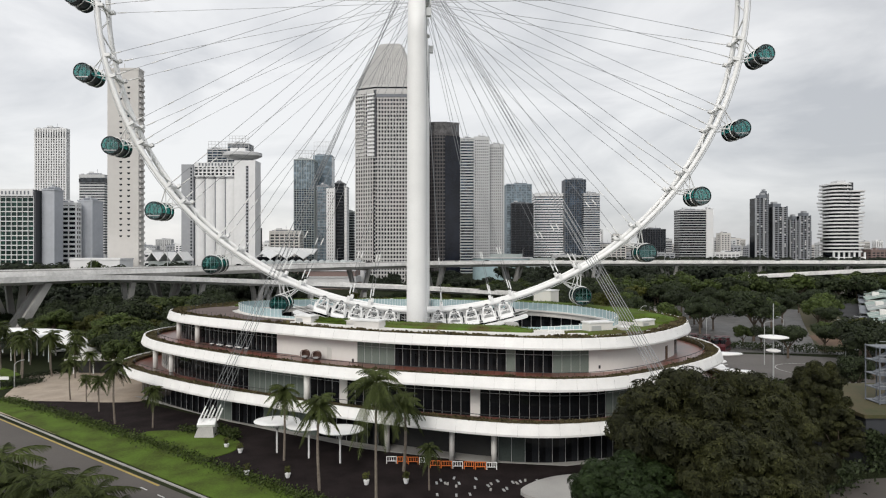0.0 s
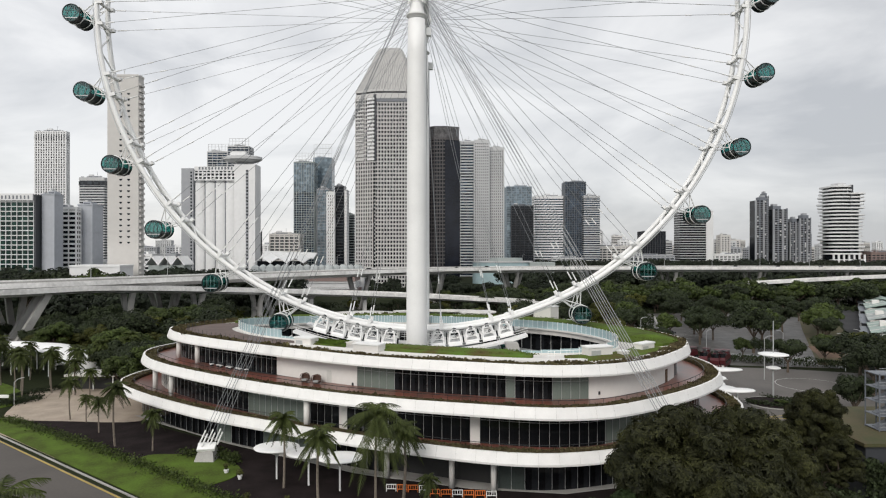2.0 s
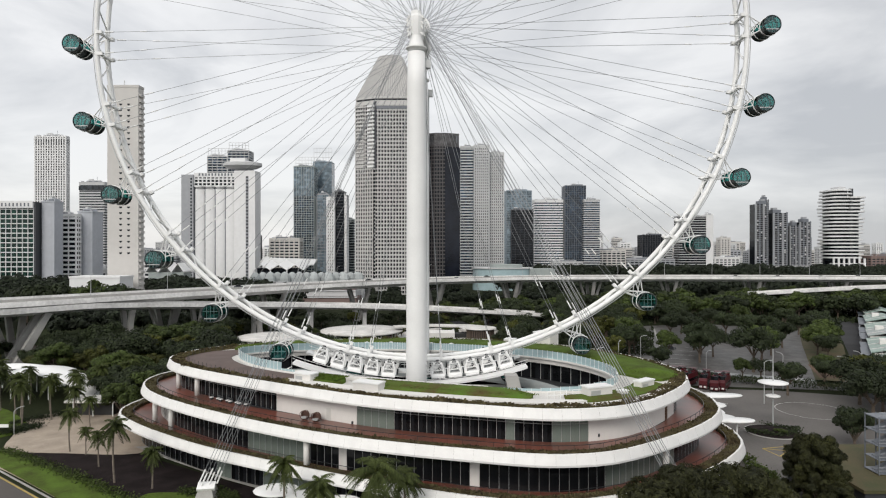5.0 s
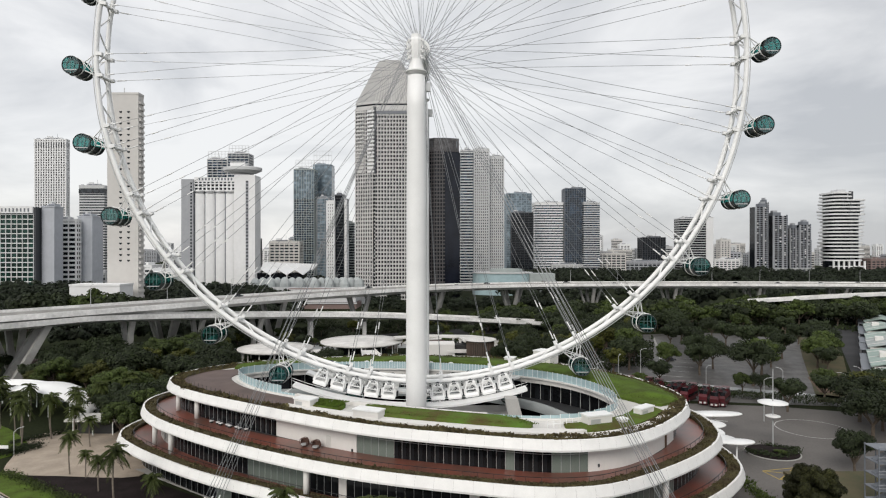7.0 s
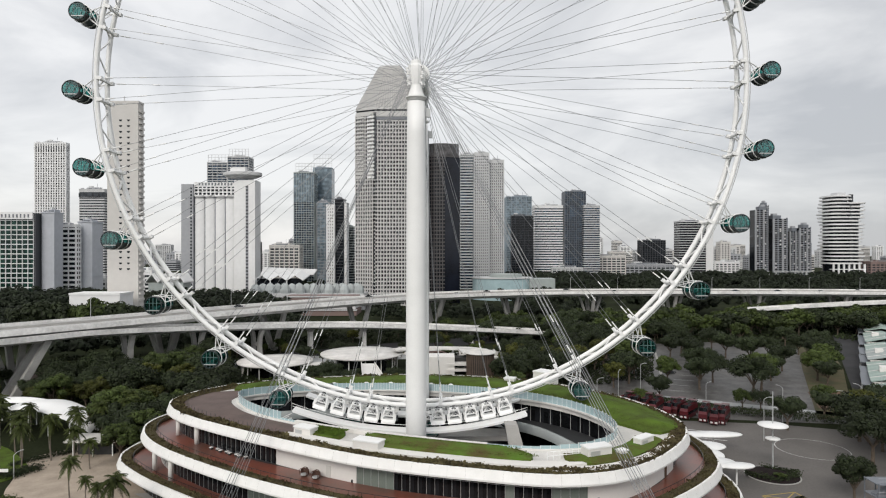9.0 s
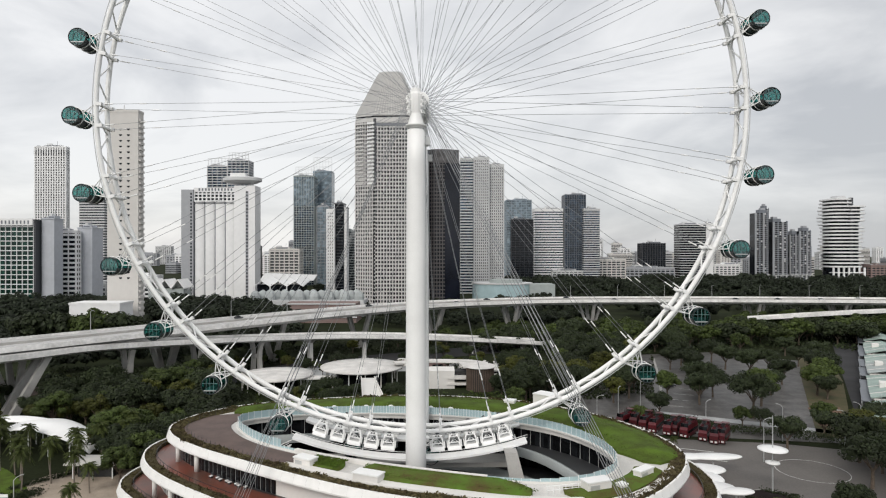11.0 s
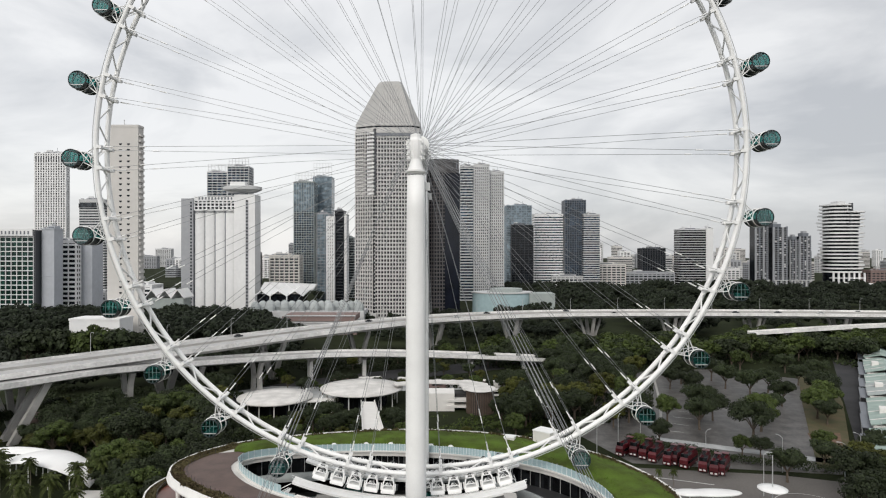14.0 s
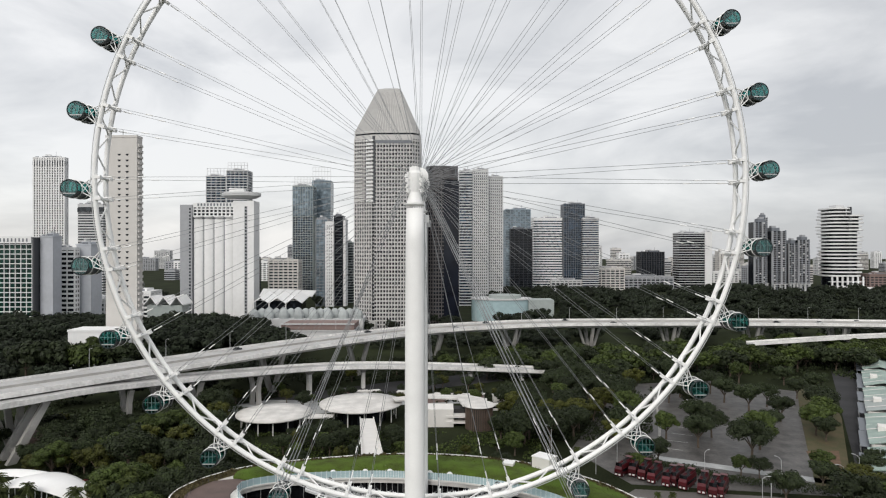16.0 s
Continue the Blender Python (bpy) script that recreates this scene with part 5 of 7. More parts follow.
rnd = random.Random(14)
for k in range(12):
    x, y, w, h = -48 + 7.2 * k + rnd.uniform(-2, 2), 300 + rnd.uniform(-14, 22), rnd.uniform(5, 11), rnd.uniform(2.4, 3.6)
    t = thing("site_cabin", ("white" if k % 3 else "reddish brown") + " low cabin beneath the expressway", "cabin", "low cabins", at=(x, y, 0))
    t.rotation_euler = (0, 0, rnd.uniform(-0.3, 0.5))
    part("wall_block", Geo().box(0, 0, h / 2, w, 3.2, h), WALLW if k % 3 else BRICKRED, t)
    part("roof", Geo().box(0, 0, h + 0.12, w + 0.6, 3.8, 0.24), ROOFSLAB, t)
    part("window", Geo().box(0, -1.62, h * 0.6, w * 0.6, 0.08, 0.9), GLASS_DARK, t)

# ---- left: tensile canopies ----
def vault(name, x0, y0, x1, y1, width, rise, base, label):
    """An arched membrane between two ends, with posts and a rounded lip."""
    t = thing(name, label, "canopy")
    a, b = Vector((x0, y0, 0)), Vector((x1, y1, 0))
    s = Vector(((b - a).y, -(b - a).x, 0)).normalized()
    top, rings = [], []
    for j in range(25):
        f = j / 24
        c = a.lerp(b, f)
        up = base + rise * math.sin(math.pi * f) ** 0.8
        w = width * (0.55 + 0.45 * math.sin(math.pi * f))
        row = []
        for k in range(9):
            g_ = k / 8 * 2 - 1
            row.append(c + s * (w / 2 * g_) + Vector((0, 0, up - 0.9 * abs(g_) ** 1.5 + (0.5 * (0.5 - abs(g_ - 0.3))) * 0.6)))
        rings.append(row + [p - Vector((0, 0, 0.15)) for p in reversed(row)])
    part("membrane", Geo().loops(rings, True, True), WHITE, t, smooth=True)
    for j in (4, 8, 12, 16, 20):
        for e in (1, 7):
            p = rings[j][e]
            part("post", Geo().tube((p.x, p.y, 0), (p.x, p.y, p.z), 0.16, 8), WHITE, t)
    return t


vault("tensile_canopy", -152, 190, -101, 184, 6, 5.6, 2.4, "long white arched membrane canopy on posts")
vault("tensile_canopy", -134, 183, -98, 177, 13, 6.6, 2.0, "white membrane canopy over planting")
vault("tensile_canopy", -106, 187, -99, 180, 3, 5.0, 0.8, "steep white membrane sail")
kiosk = thing("kiosk", "dark kiosk under a flat white roof", "kiosk", at=(-88.5, 160, 0))
part("roof", Geo().prism([(-7, -3.5), (6, -3.5), (7.5, 0), (6, 3.5), (-7, 3.5)], 3.6, 4.1), WALLW, kiosk)
# near-black block under the roof, its colour standing in for shade
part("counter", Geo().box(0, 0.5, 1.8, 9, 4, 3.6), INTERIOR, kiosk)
for x in (-5, 0, 5):
    part("post", Geo().tube((x, -2.8, 0), (x, -2.8, 3.6), 0.15, 8), WHITE, kiosk)
sign = thing("sign_post", "white direction sign on a post", "sign", at=(-100, 140, 0))
part("post", Geo().tube((0, 0, 0), (0, 0, 3.2), 0.12, 8), WHITE, sign)
part("board", Geo().box(0.6, 0, 2.6, 3.0, 0.12, 0.7), WHITE, sign)

# ---- right: cloud canopies, mast, buses, sheds ----
def blob(name, lobes, z, label):
    t = thing(name, label, "canopy", "cloud canopies")
    for i, (cx, cy, rx, ry) in enumerate(lobes):
        z += 0.035
        pts = [[(cx + rx * r * math.cos(2 * math.pi * j / 28), cy + ry * r * math.sin(2 * math.pi * j / 28), zz) for j in range(28)] for r, zz in ((0.94, z), (1.0, z + 0.2), (0.96, z + 0.4), (0.3, z + 0.5))]
        part("lobe", Geo().loops(pts, True, True), WHITE, t, smooth=True)
        part("post", Geo().tube((cx, cy, 0), (cx, cy, z), 0.2, 8), WHITE, t)


blob("cloud_canopy", ((70.0, 160.5, 7.5, 2.6), (64.0, 160.5, 4.5, 2.4)), 4.4, "white rounded flat cloud-shaped canopy")
blob("cloud_canopy", ((63.5, 152.5, 6.0, 3.8), (61.8, 146.5, 4.4, 4.8), (61.2, 140.5, 5.2, 3.8), (65.5, 138.2, 4.0, 2.1)), 4.0, "white rounded flat cloud-shaped canopy with several lobes")
mast = thing("disc_mast", "tall mast carrying two white discs", "mast", at=(78.2, 147, 0.3))
part("pole", Geo().tube((0, 0, 0), (0, 0, 18.5), 0.2, 10, 0.1), MULLION, mast)
for z, r in ((10.6, 3.3), (7.4, 1.6)):
    part("disc", Geo().lathe([(r * 0.5, z - 0.5), (r, z - 0.1), (r, z + 0.1), (r * 0.5, z + 0.35), (0.2, z + 0.4)], 32), WHITE, mast, smooth=True)

bus = thing("tour_bus", "dark red open-top tour bus parked in a row", "bus", "parked red buses")
part("body", Geo().loops([[(x, y, z) for x, y in ((-1.2, -4.6), (1.2, -4.6), (1.25, 4.6), (-1.25, 4.6))] for z in (0.45, 2.6)] + [[(x, y, 3.3) for x, y in ((-1.15, -3.9), (1.15, -3.9), (1.2, 4.5), (-1.2, 4.5))]], True, True), RED, bus)
part("windscreen", Geo().loops([[(-1.0, -4.64, 1.4), (1.0, -4.64, 1.4), (1.0, -4.3, 2.5), (-1.0, -4.3, 2.5)], [(-1.0, -4.5, 1.4), (1.0, -4.5, 1.4), (1.0, -4.1, 2.5), (-1.0, -4.1, 2.5)]], True, True), GLASS_DARK, bus)
for s in (-1, 1):
    part("window_band", Geo().box(s * 1.22, 0.3, 2.0, 0.08, 8.0, 0.8), GLASS_DARK, bus)
    part("livery_patch", Geo().box(s * 0.6, -4.66, 0.9, 0.7, 0.06, 0.5), LINE, bus)
    for y in (-3.0, 3.0):
        tyre_ = part("wheel", Geo().tube((s * 0.95, y, 0.5), (s * 1.28, y, 0.5), 0.5, 14), DARKSTEEL, bus)
        part("rim", Geo().tube((s * 1.27, y, 0.5), (s * 1.3, y, 0.5), 0.28, 12), MULLION, tyre_)
part("seat_deck", Geo().box(0, 0.5, 3.3, 2.0, 7.6, 0.08), DARKSTEEL, bus)
for s in (-1, 1):
    part("side_panel", Geo().box(s * 1.12, 0.3, 3.6, 0.08, 8.2, 0.7), RED, bus)
    for y in (-2.6, -1.5, -0.4, 0.7, 1.8, 2.9, 4.0):
        part("seat", Geo().box(s * 0.55, y, 3.55, 0.8, 0.45, 0.14).box(s * 0.55, y + 0.28, 3.85, 0.8, 0.12, 0.7), RED if s * y > 0 else DARKSTEEL, bus)
part("front_screen", Geo().box(0, -3.75, 3.9, 2.2, 0.1, 1.1), GLASS_DARK, bus)
part("rear_canopy", Geo().box(0, 3.6, 4.75, 2.2, 1.9, 0.1), RED, bus)
for s in (-1, 1):
    for y in (2.8, 4.4):
        part("canopy_post", Geo().tube((s * 1.0, y, 3.3), (s * 1.0, y, 4.7), 0.05, 6), DARKSTEEL, bus)
for k in range(10):
    m = pose(60.5 + k * 2.75 + (k * 5 % 3) * 0.5, 205.5 - k * 2.15 + (k * 7 % 4) * 0.8, 0.05, 0, 0, -36 + (k * 37 % 13) - 6)
    if k:
        copy_thing(bus, m)
    else:
        bus.matrix_basis = m
for k in range(9):
    f = k / 8
    x, y = 140 + 122 * f, 200 + 185 * f
    t = thing("market_shed", "low market shed with a mint-green roof", "shed", "market sheds", at=(x + 8, y, 0))
    t.rotation_euler = (0, 0, -0.56)
    part("wall_block", Geo().box(0, 0, 2.6, 15, 26, 5.2), WALLW, t)
    part("roof", Geo().loops([[(-8.3, yy, 5.1), (0, yy, 6.9), (8.3, yy, 5.1), (8.3, yy, 5.4), (0, yy, 7.2), (-8.3, yy, 5.4)] for yy in (-13.4, 13.4)], True, True), MINTROOF if k != 3 else W_GREEN, t, "" if k != 3 else "pale grey metal roof")
    if k % 2:
        part("roof_unit", Geo().box(-3.5, 4.0, 6.9, 3.0, 5.0, 1.6), WALLW, t)
    t.scale = (1, 1, (1.0, 1.22, 0.9, 1.1)[k % 4])
    for yy in (-7, 6):
        part("roof_strip", Geo().loops([[(-8.4, yy + d, 5.46), (0, yy + d, 7.26), (0, yy + d, 7.3), (-8.4, yy + d, 5.5)] for d in (-0.5, 0.5)], True, True), WALLW, t)
    part("awning", Geo().box(-9.3, 0, 3.8, 3.0, 22, 0.2), W_SLATE, t)
    for yy in (-6, 0, 6):
        part("post", Geo().tube((-10.4, yy, 0), (-10.4, yy, 3.8), 0.1, 6), WHITE, t)
shop = thing("corner_building", "dark-walled building with an olive flat roof", "building", at=(72.6, 99, 0))
part("wall_block", Geo().box(0, 0, 3.8, 24, 20, 7.6), W_DARK, shop)
part("roof", Geo().box(0, 0, 7.8, 25, 21, 0.5), DRYGRASS, shop)
frame_ = thing("steel_stair_tower", "grey steel stair tower with open landings", "stair tower", at=(69.0, 96, 8.05))
for x in (-2.6, -0.9, 0.9, 2.6):
    for y in (-1.6, 1.6):
        part("post", Geo().box(x, y, 4.4, 0.14, 0.14, 8.8), W_SLATE, frame_)
for z in (0.2, 2.3, 4.4, 6.5, 8.6):
    part("landing", Geo().box(0, 0, z, 5.4, 3.4, 0.12), W_SLATE, frame_)
    for d in (0.5, 1.0):
        part("rail", Geo().box(0, -1.7, z + d, 5.4, 0.06, 0.06), W_GREY, frame_)
    if z < 8:
        part("back_panel", Geo().box(1.5, 1.65, z + 1.0, 2.0, 0.08, 1.7), W_SLATE, frame_)
        part("flight", Geo().loops([[(-2.2, dy - 0.5, z), (-2.2, dy + 0.5, z), (-2.2, dy + 0.5, z + 0.2), (-2.2, dy - 0.5, z + 0.2)] for dy in (0.2,)] + [[(2.2, -0.3, z + 2.0), (2.2, 0.7, z + 2.0), (2.2, 0.7, z + 2.2), (2.2, -0.3, z + 2.2)]], True, True), W_SLATE, frame_)
sheet("side_street", [(40, 60), (60, 40), (110, 60), (100, 90), (62, 86), (48, 84)], 0.05, ROAD, "dark asphalt side street", "road")

# ---- trees and palms ----
def crown_geo(seed, r, h, base, lobes, per, leaf, flat=0.55):
    """Clumps of small leaves over an uneven group of lobes."""
    rnd, g = random.Random(seed), Geo()
    for i in range(lobes):
        a, d = rnd.uniform(0, 6.28), r * math.sqrt(rnd.random()) * 0.82
        top = math.sqrt(max(0.05, 1 - (d / r) ** 2))
        cz = base + h * (0.18 + 0.62 * rnd.random() * top)
        c, lr = Vector((d * math.cos(a), d * math.sin(a), cz)), r * (rnd.uniform(0.20, 0.36) if lobes < 100 else rnd.uniform(0.13, 0.25))
        for _ in range(per):
            v = Vector((rnd.gauss(0, 1), rnd.gauss(0, 1), rnd.gauss(0.25, 0.9))).normalized()
            p = c + Vector((v.x, v.y, v.z * flat * 1.3)) * lr * rnd.uniform(0.72, 1.08)
            n = (v + Vector((rnd.uniform(-0.45, 0.45), rnd.uniform(-0.45, 0.45), rnd.uniform(-0.1, 0.6)))).normalized()
            u = n.orthogonal().normalized()
            w = n.cross(u)
            t = rnd.uniform(0, 6.28)
            u, w = u * math.cos(t) + w * math.sin(t), w * math.cos(t) - u * math.sin(t)
            s = leaf * rnd.uniform(0.6, 1.3)
            g.quad(tuple(p - u * s * 0.5), tuple(p + w * s * 0.3), tuple(p + u * s * 0.55), tuple(p - w * s * 0.3))
    return g


def rosette_crown(seed, r, h, base, lobes, per, leaf):
    """Lobes set with tufts of leaves that spread from the tip of each twig."""
    rnd, g = random.Random(seed), Geo()
    for i in range(lobes):
        a, d = rnd.uniform(0, 6.28), r * math.sqrt(rnd.random()) * 0.85
        top = math.sqrt(max(0.05, 1 - (d / r) ** 2))
        cz = base + h * (0.05 + 0.78 * rnd.random() ** 0.7 * top)
        c, lr = Vector((d * math.cos(a), d * math.sin(a), cz)), r * rnd.uniform(0.13, 0.24)
        for _ in range(per):
            v = Vector((rnd.gauss(0, 1), rnd.gauss(0, 1), rnd.gauss(0.3, 0.9))).normalized()
            p = c + Vector((v.x, v.y, v.z * 0.75)) * lr * rnd.uniform(0.7, 1.1)
            u = v.orthogonal().normalized()
            w, m, s = v.cross(u), rnd.randrange(5, 8), leaf * rnd.uniform(0.7, 1.25)
            for k in range(m):
                b = 6.28 * k / m + rnd.uniform(-0.3, 0.3)
                e = u * math.cos(b) + w * math.sin(b)
                q = v.cross(e) * s * 0.2
                tip = p + e * s + v * s * rnd.uniform(-0.1, 0.4) - Vector((0, 0, s * 0.25))
                mid = p.lerp(tip, 0.55) + v * s * 0.1
                g.quad(tuple(p), tuple(mid - q), tuple(tip), tuple(mid + q))
    return g


def limb_geo(seed, r, h, base):
    rnd, g = random.Random(seed), Geo()
    g.tube((0, 0, 0), (0.1, 0.1, base * 0.75), 0.42, 9, 0.3)
    for k in range(6):
        a = 6.28 * k / 6 + rnd.uniform(-0.4, 0.4)
        m = Vector((math.cos(a) * r * 0.3, math.sin(a) * r * 0.3, base + h * 0.12))
        e = Vector((math.cos(a) * r * 0.65, math.sin(a) * r * 0.65, base + h * rnd.uniform(0.25, 0.5)))
        g.tube((0.1, 0.1, base * 0.7), m, 0.2, 6, 0.14)
        g.tube(m, e, 0.14, 5, 0.04)
    return g


def make_tree(seed, r, h, base, lobes, per, leaf, material, label):
    t = thing("tree", label, "tree", "trees")
    part("trunk", limb_geo(seed, r, h, base), BARK, t, "grey-brown trunk and limbs")
    part("crown", (rosette_crown if lobes > 100 else crown_geo)(seed, r, h, base, lobes, per, leaf), material, t)
    t.location = (0, -300, -200)
    return t


near = [make_tree(11, 5.5, 8.5, 4.5, 40, 170, 0.62, LEAF2, "dense dark green broadleaf tree"),
        make_tree(12, 5.0, 8.0, 4.0, 36, 170, 0.62, LEAF, "full green broadleaf tree"),
        make_tree(13, 6.2, 7.0, 5.5, 34, 170, 0.62, LEAF2, "spreading dark rain tree"),
        make_tree(14, 4.6, 8.5, 3.6, 34, 160, 0.60, LEAF3, "olive green broadleaf tree")]
front = [make_tree(17, 5.5, 8.5, 4.5, 130, 84, 0.31, LEAFMIX, "large dense olive green broadleaf tree"),
         make_tree(18, 5.5, 8.5, 4.5, 120, 84, 0.31, LEAFDEEP, "large dense deep green broadleaf tree"),
         make_tree(19, 3.7, 13.0, 4.5, 110, 60, 0.33, LEAFMIX, "tall narrow olive green tree")]
belt = [make_tree(15, 7.0, 10.0, 4.0, 30, 70, 1.25, LEAF2, "dark green tree of the park belt"), make_tree(16, 7.5, 9.5, 4.5, 30, 70, 1.25, LEAF, "green tree of the park belt")]
used = set()


def plant(kinds, x, y, s, rnd, z=0.0, tall=1.0):
    i = rnd.randrange(len(kinds))
    t = kinds[i]
    m = pose(x, y, z, 0, 0, rnd.uniform(0, 360))
    if t.name not in used:
        used.add(t.name)
    else:
        t = copy_thing(t, m)
    t.matrix_basis = m @ Matrix.Diagonal((s, s, s * tall, 1))


def grove(kinds, n, u0, u1, y0, y1, s0, s1, seed, gap=6.0, keep=None):
    """Trees scattered between two bearings and two distances, kept apart."""
    rnd, put = random.Random(seed), []
    for _ in range(n * 12):
        y = rnd.uniform(y0, y1)
        x = y * rnd.uniform(u0, u1)
        if any((x - a) ** 2 + (y - b) ** 2 < gap * gap for a, b in put) or (keep and not keep(x, y)):
            continue
        put.append((x, y))
        plant(kinds, x, y, rnd.uniform(s0, s1), rnd)
        if len(put) >= n:
            break


def slip_y(x):
    """Distance of the slip road at x."""
    P = LOW
    for (xa, ya, _), (xb, yb, _) in zip(P, P[1:]):
        if xa <= x <= xb:
            return ya + (yb - ya) * (x - xa) / (xb - xa)
    return 362


grove(near, 46, -0.63, -0.36, 176, 268, 0.8, 1.4, 31, 8.0, lambda x, y: y < slip_y(x) - 14 and not (x < -98 and y < 196))
grove(near, 14, -0.27, -0.12, 183, 240, 0.5, 0.85, 32, 7.0)
grove(near, 12, -0.56, -0.41, 152, 180, 0.75, 1.05, 44, 6.0)
grove(near, 7, 0.66, 0.76, 150, 190, 0.9, 1.2, 45, 7.0)
grove(near, 30, 0.175, 0.315, 232, 345, 0.95, 1.35, 33, 9.0)
grove(near, 12, 0.09, 0.17, 215, 300, 0.8, 1.15, 34, 9.0)
grove(near, 9, -0.13, -0.04, 196, 236, 0.45, 0.75, 35, 6.0)
grove(near, 6, 0.0, 0.10, 195, 225, 0.4, 0.65, 36, 7.0)
grove(near[:3], 20, 0.36, 0.62, 236, 345, 0.85, 1.2, 37, 14.0)
grove(belt, 56, 0.20, 0.78, 360, 420, 1.05, 1.4, 38, 9.0, lambda x, y: x > 195 or y < 398)
grove(near, 12, -0.74, -0.60, 200, 262, 0.55, 0.85, 46, 8.0, lambda x, y: (x + 141) ** 2 + (y - 232) ** 2 > 340)
grove(belt, 14, -0.01, 0.14, 374, 402, 0.6, 0.85, 47, 8.0)
grove(belt, 40, 0.05, 0.35, 352, 412, 0.8, 1.1, 39, 9.0)


def woods(rows, seed):
    """Far woods, too many trees to count, as one mesh of leaf clumps and trunks."""
    rnd = random.Random(seed)
    kinds = [crown_geo(80 + k, 7.5, 11.0, 3.0, 26, 46, 1.7) for k in range(4)]
    V = [np.array(k.v) for k in kinds]
    verts, total = [], 0
    for n, u0, u1, y0, y1, s0, s1, gap, keep in rows:
        put = []
        for _ in range(n * 10):
            y = rnd.uniform(y0, y1)
            x = y * rnd.uniform(u0, u1)
            if any((x - a) ** 2 + (y - b) ** 2 < gap * gap for a, b in put) or not keep(x, y):
                continue
            put.append((x, y))
            a, s = rnd.uniform(0, 6.28), rnd.uniform(s0, s1)
            v = V[rnd.randrange(4)]
            c, d = math.cos(a) * s, math.sin(a) * s
            verts.append(np.stack([v[:, 0] * c - v[:, 1] * d + x, v[:, 0] * d + v[:, 1] * c + y, v[:, 2] * s], 1))
            if len(put) >= n:
                break
    P = np.concatenate(verts)
    me = bpy.data.meshes.new("far_woods")
    me.vertices.add(len(P))
    me.vertices.foreach_set("co", P.astype(np.float32).ravel())
    q = len(P) // 4
    me.loops.add(4 * q)
    me.loops.foreach_set("vertex_index", np.arange(4 * q, dtype=np.int32))
    me.polygons.add(q)
    me.polygons.foreach_set("loop_start", np.arange(0, 4 * q, 4, dtype=np.int32))
    me.update(calc_edges=True)
    me.materials.append(LEAFFAR)
    return tagged(new("far_woods", me), "dark green woods beyond the expressway", "woods", kind="stuff")


def beyond(x, y):
    """Behind the expressway and clear of the near towers."""
    line = [(p[0], p[1]) for p in HIGH]
    for (xa, ya), (xb, yb) in zip(line, line[1:]):
        if xa <= x <= xb:
            return y > ya + (yb - ya) * (x - xa) / (xb - xa) + 24 and not (-228 < x < -180 and 365 < y < 420) and not (-150 < x < -65 and 470 < y < 540)
    return y > 470 or x < -215


woods(((95, -0.78, -0.24, 290, 520, 0.85, 1.2, 9.0, beyond), (34, -0.45, -0.24, 420, 520, 1.2, 1.6, 9.0, beyond), (46, -0.12, 0.22, 450, 515, 0.6, 0.85, 8.0, beyond), (150, 0.10, 0.80, 470, 780, 1.0, 1.5, 11.0, beyond), (70, -0.74, -0.34, 470, 556, 1.2, 1.7, 9.0, beyond), (60, -0.75, 0.05, 545, 640, 0.7, 1.0, 11.0, beyond), (150, 0.08, 0.80, 700, 1010, 1.2, 1.8, 13.0, beyond), (70, -0.75, 0.78, 800, 1030, 0.9, 1.3, 12.0, beyond)), 90)
grove(near, 40, -0.34, 0.10, 285, 415, 0.4, 0.75, 43, 8.0, lambda x, y: abs(y - slip_y(x)) > 10 and y < 398 + min(0, x + 15) * 0.9 - 18)
rnd = random.Random(50)
for x, y, s, tall in ((26, 67, 1.5, 1.04), (33.5, 70, 1.45, 1.03), (18.5, 62, 1.1, 0.85), (37.0, 69, 1.1, 0.95), (29, 60, 1.25, 0.95), (55.8, 91, 1.05, 1.0), (57.5, 98, 1.0, 0.9), (55.0, 86, 0.85, 0.8), (100, 180, 0.9, 1), (98, 203, 0.65, 1), (103, 201, 0.6, 1), (118, 192, 0.85, 0.9), (75, 215, 0.8, 1), (66, 208, 0.55, 1), (107, 214, 1.25, 1.1), (96, 232, 1.1, 1), (118, 230, 1.2, 1.1), (126, 205, 0.8, 0.9), (104, 250, 1.1, 1.1), (77.0, 141.5, 0.3, 0.5), (120, 172, 1.0, 0.9), (85, 128, 0.72, 1.25), (91, 137, 0.6, 0.8), (139, 199, 0.85, 0.85), (146, 206, 0.8, 0.85), (134, 191, 0.7, 0.8), (-15.5, 226, 0.8, 1), (27, 233, 1.15, 1), (34, 241, 1.2, 1), (-40, 222, 0.75, 1), (-48, 230, 0.8, 1), (158, 256, 1.3, 1), (149, 247, 1.15, 1), (164, 269, 1.2, 1), (171, 283, 1.1, 1), (150, 198, 0.9, 0.9)):
    plant([front[1 if x < 20 else 2 if x > 50 else 0]] if y < 100 else near[:3], x, y, s, rnd, 0, tall)


for x, y, s in ((-226, 352, 1.75), (-212, 347, 1.7), (-199, 351, 1.75), (-187, 354, 1.7), (-176, 360, 1.5), (-238, 356, 1.6)):
    plant(belt, x, y, s, rnd, 0, 1.12)


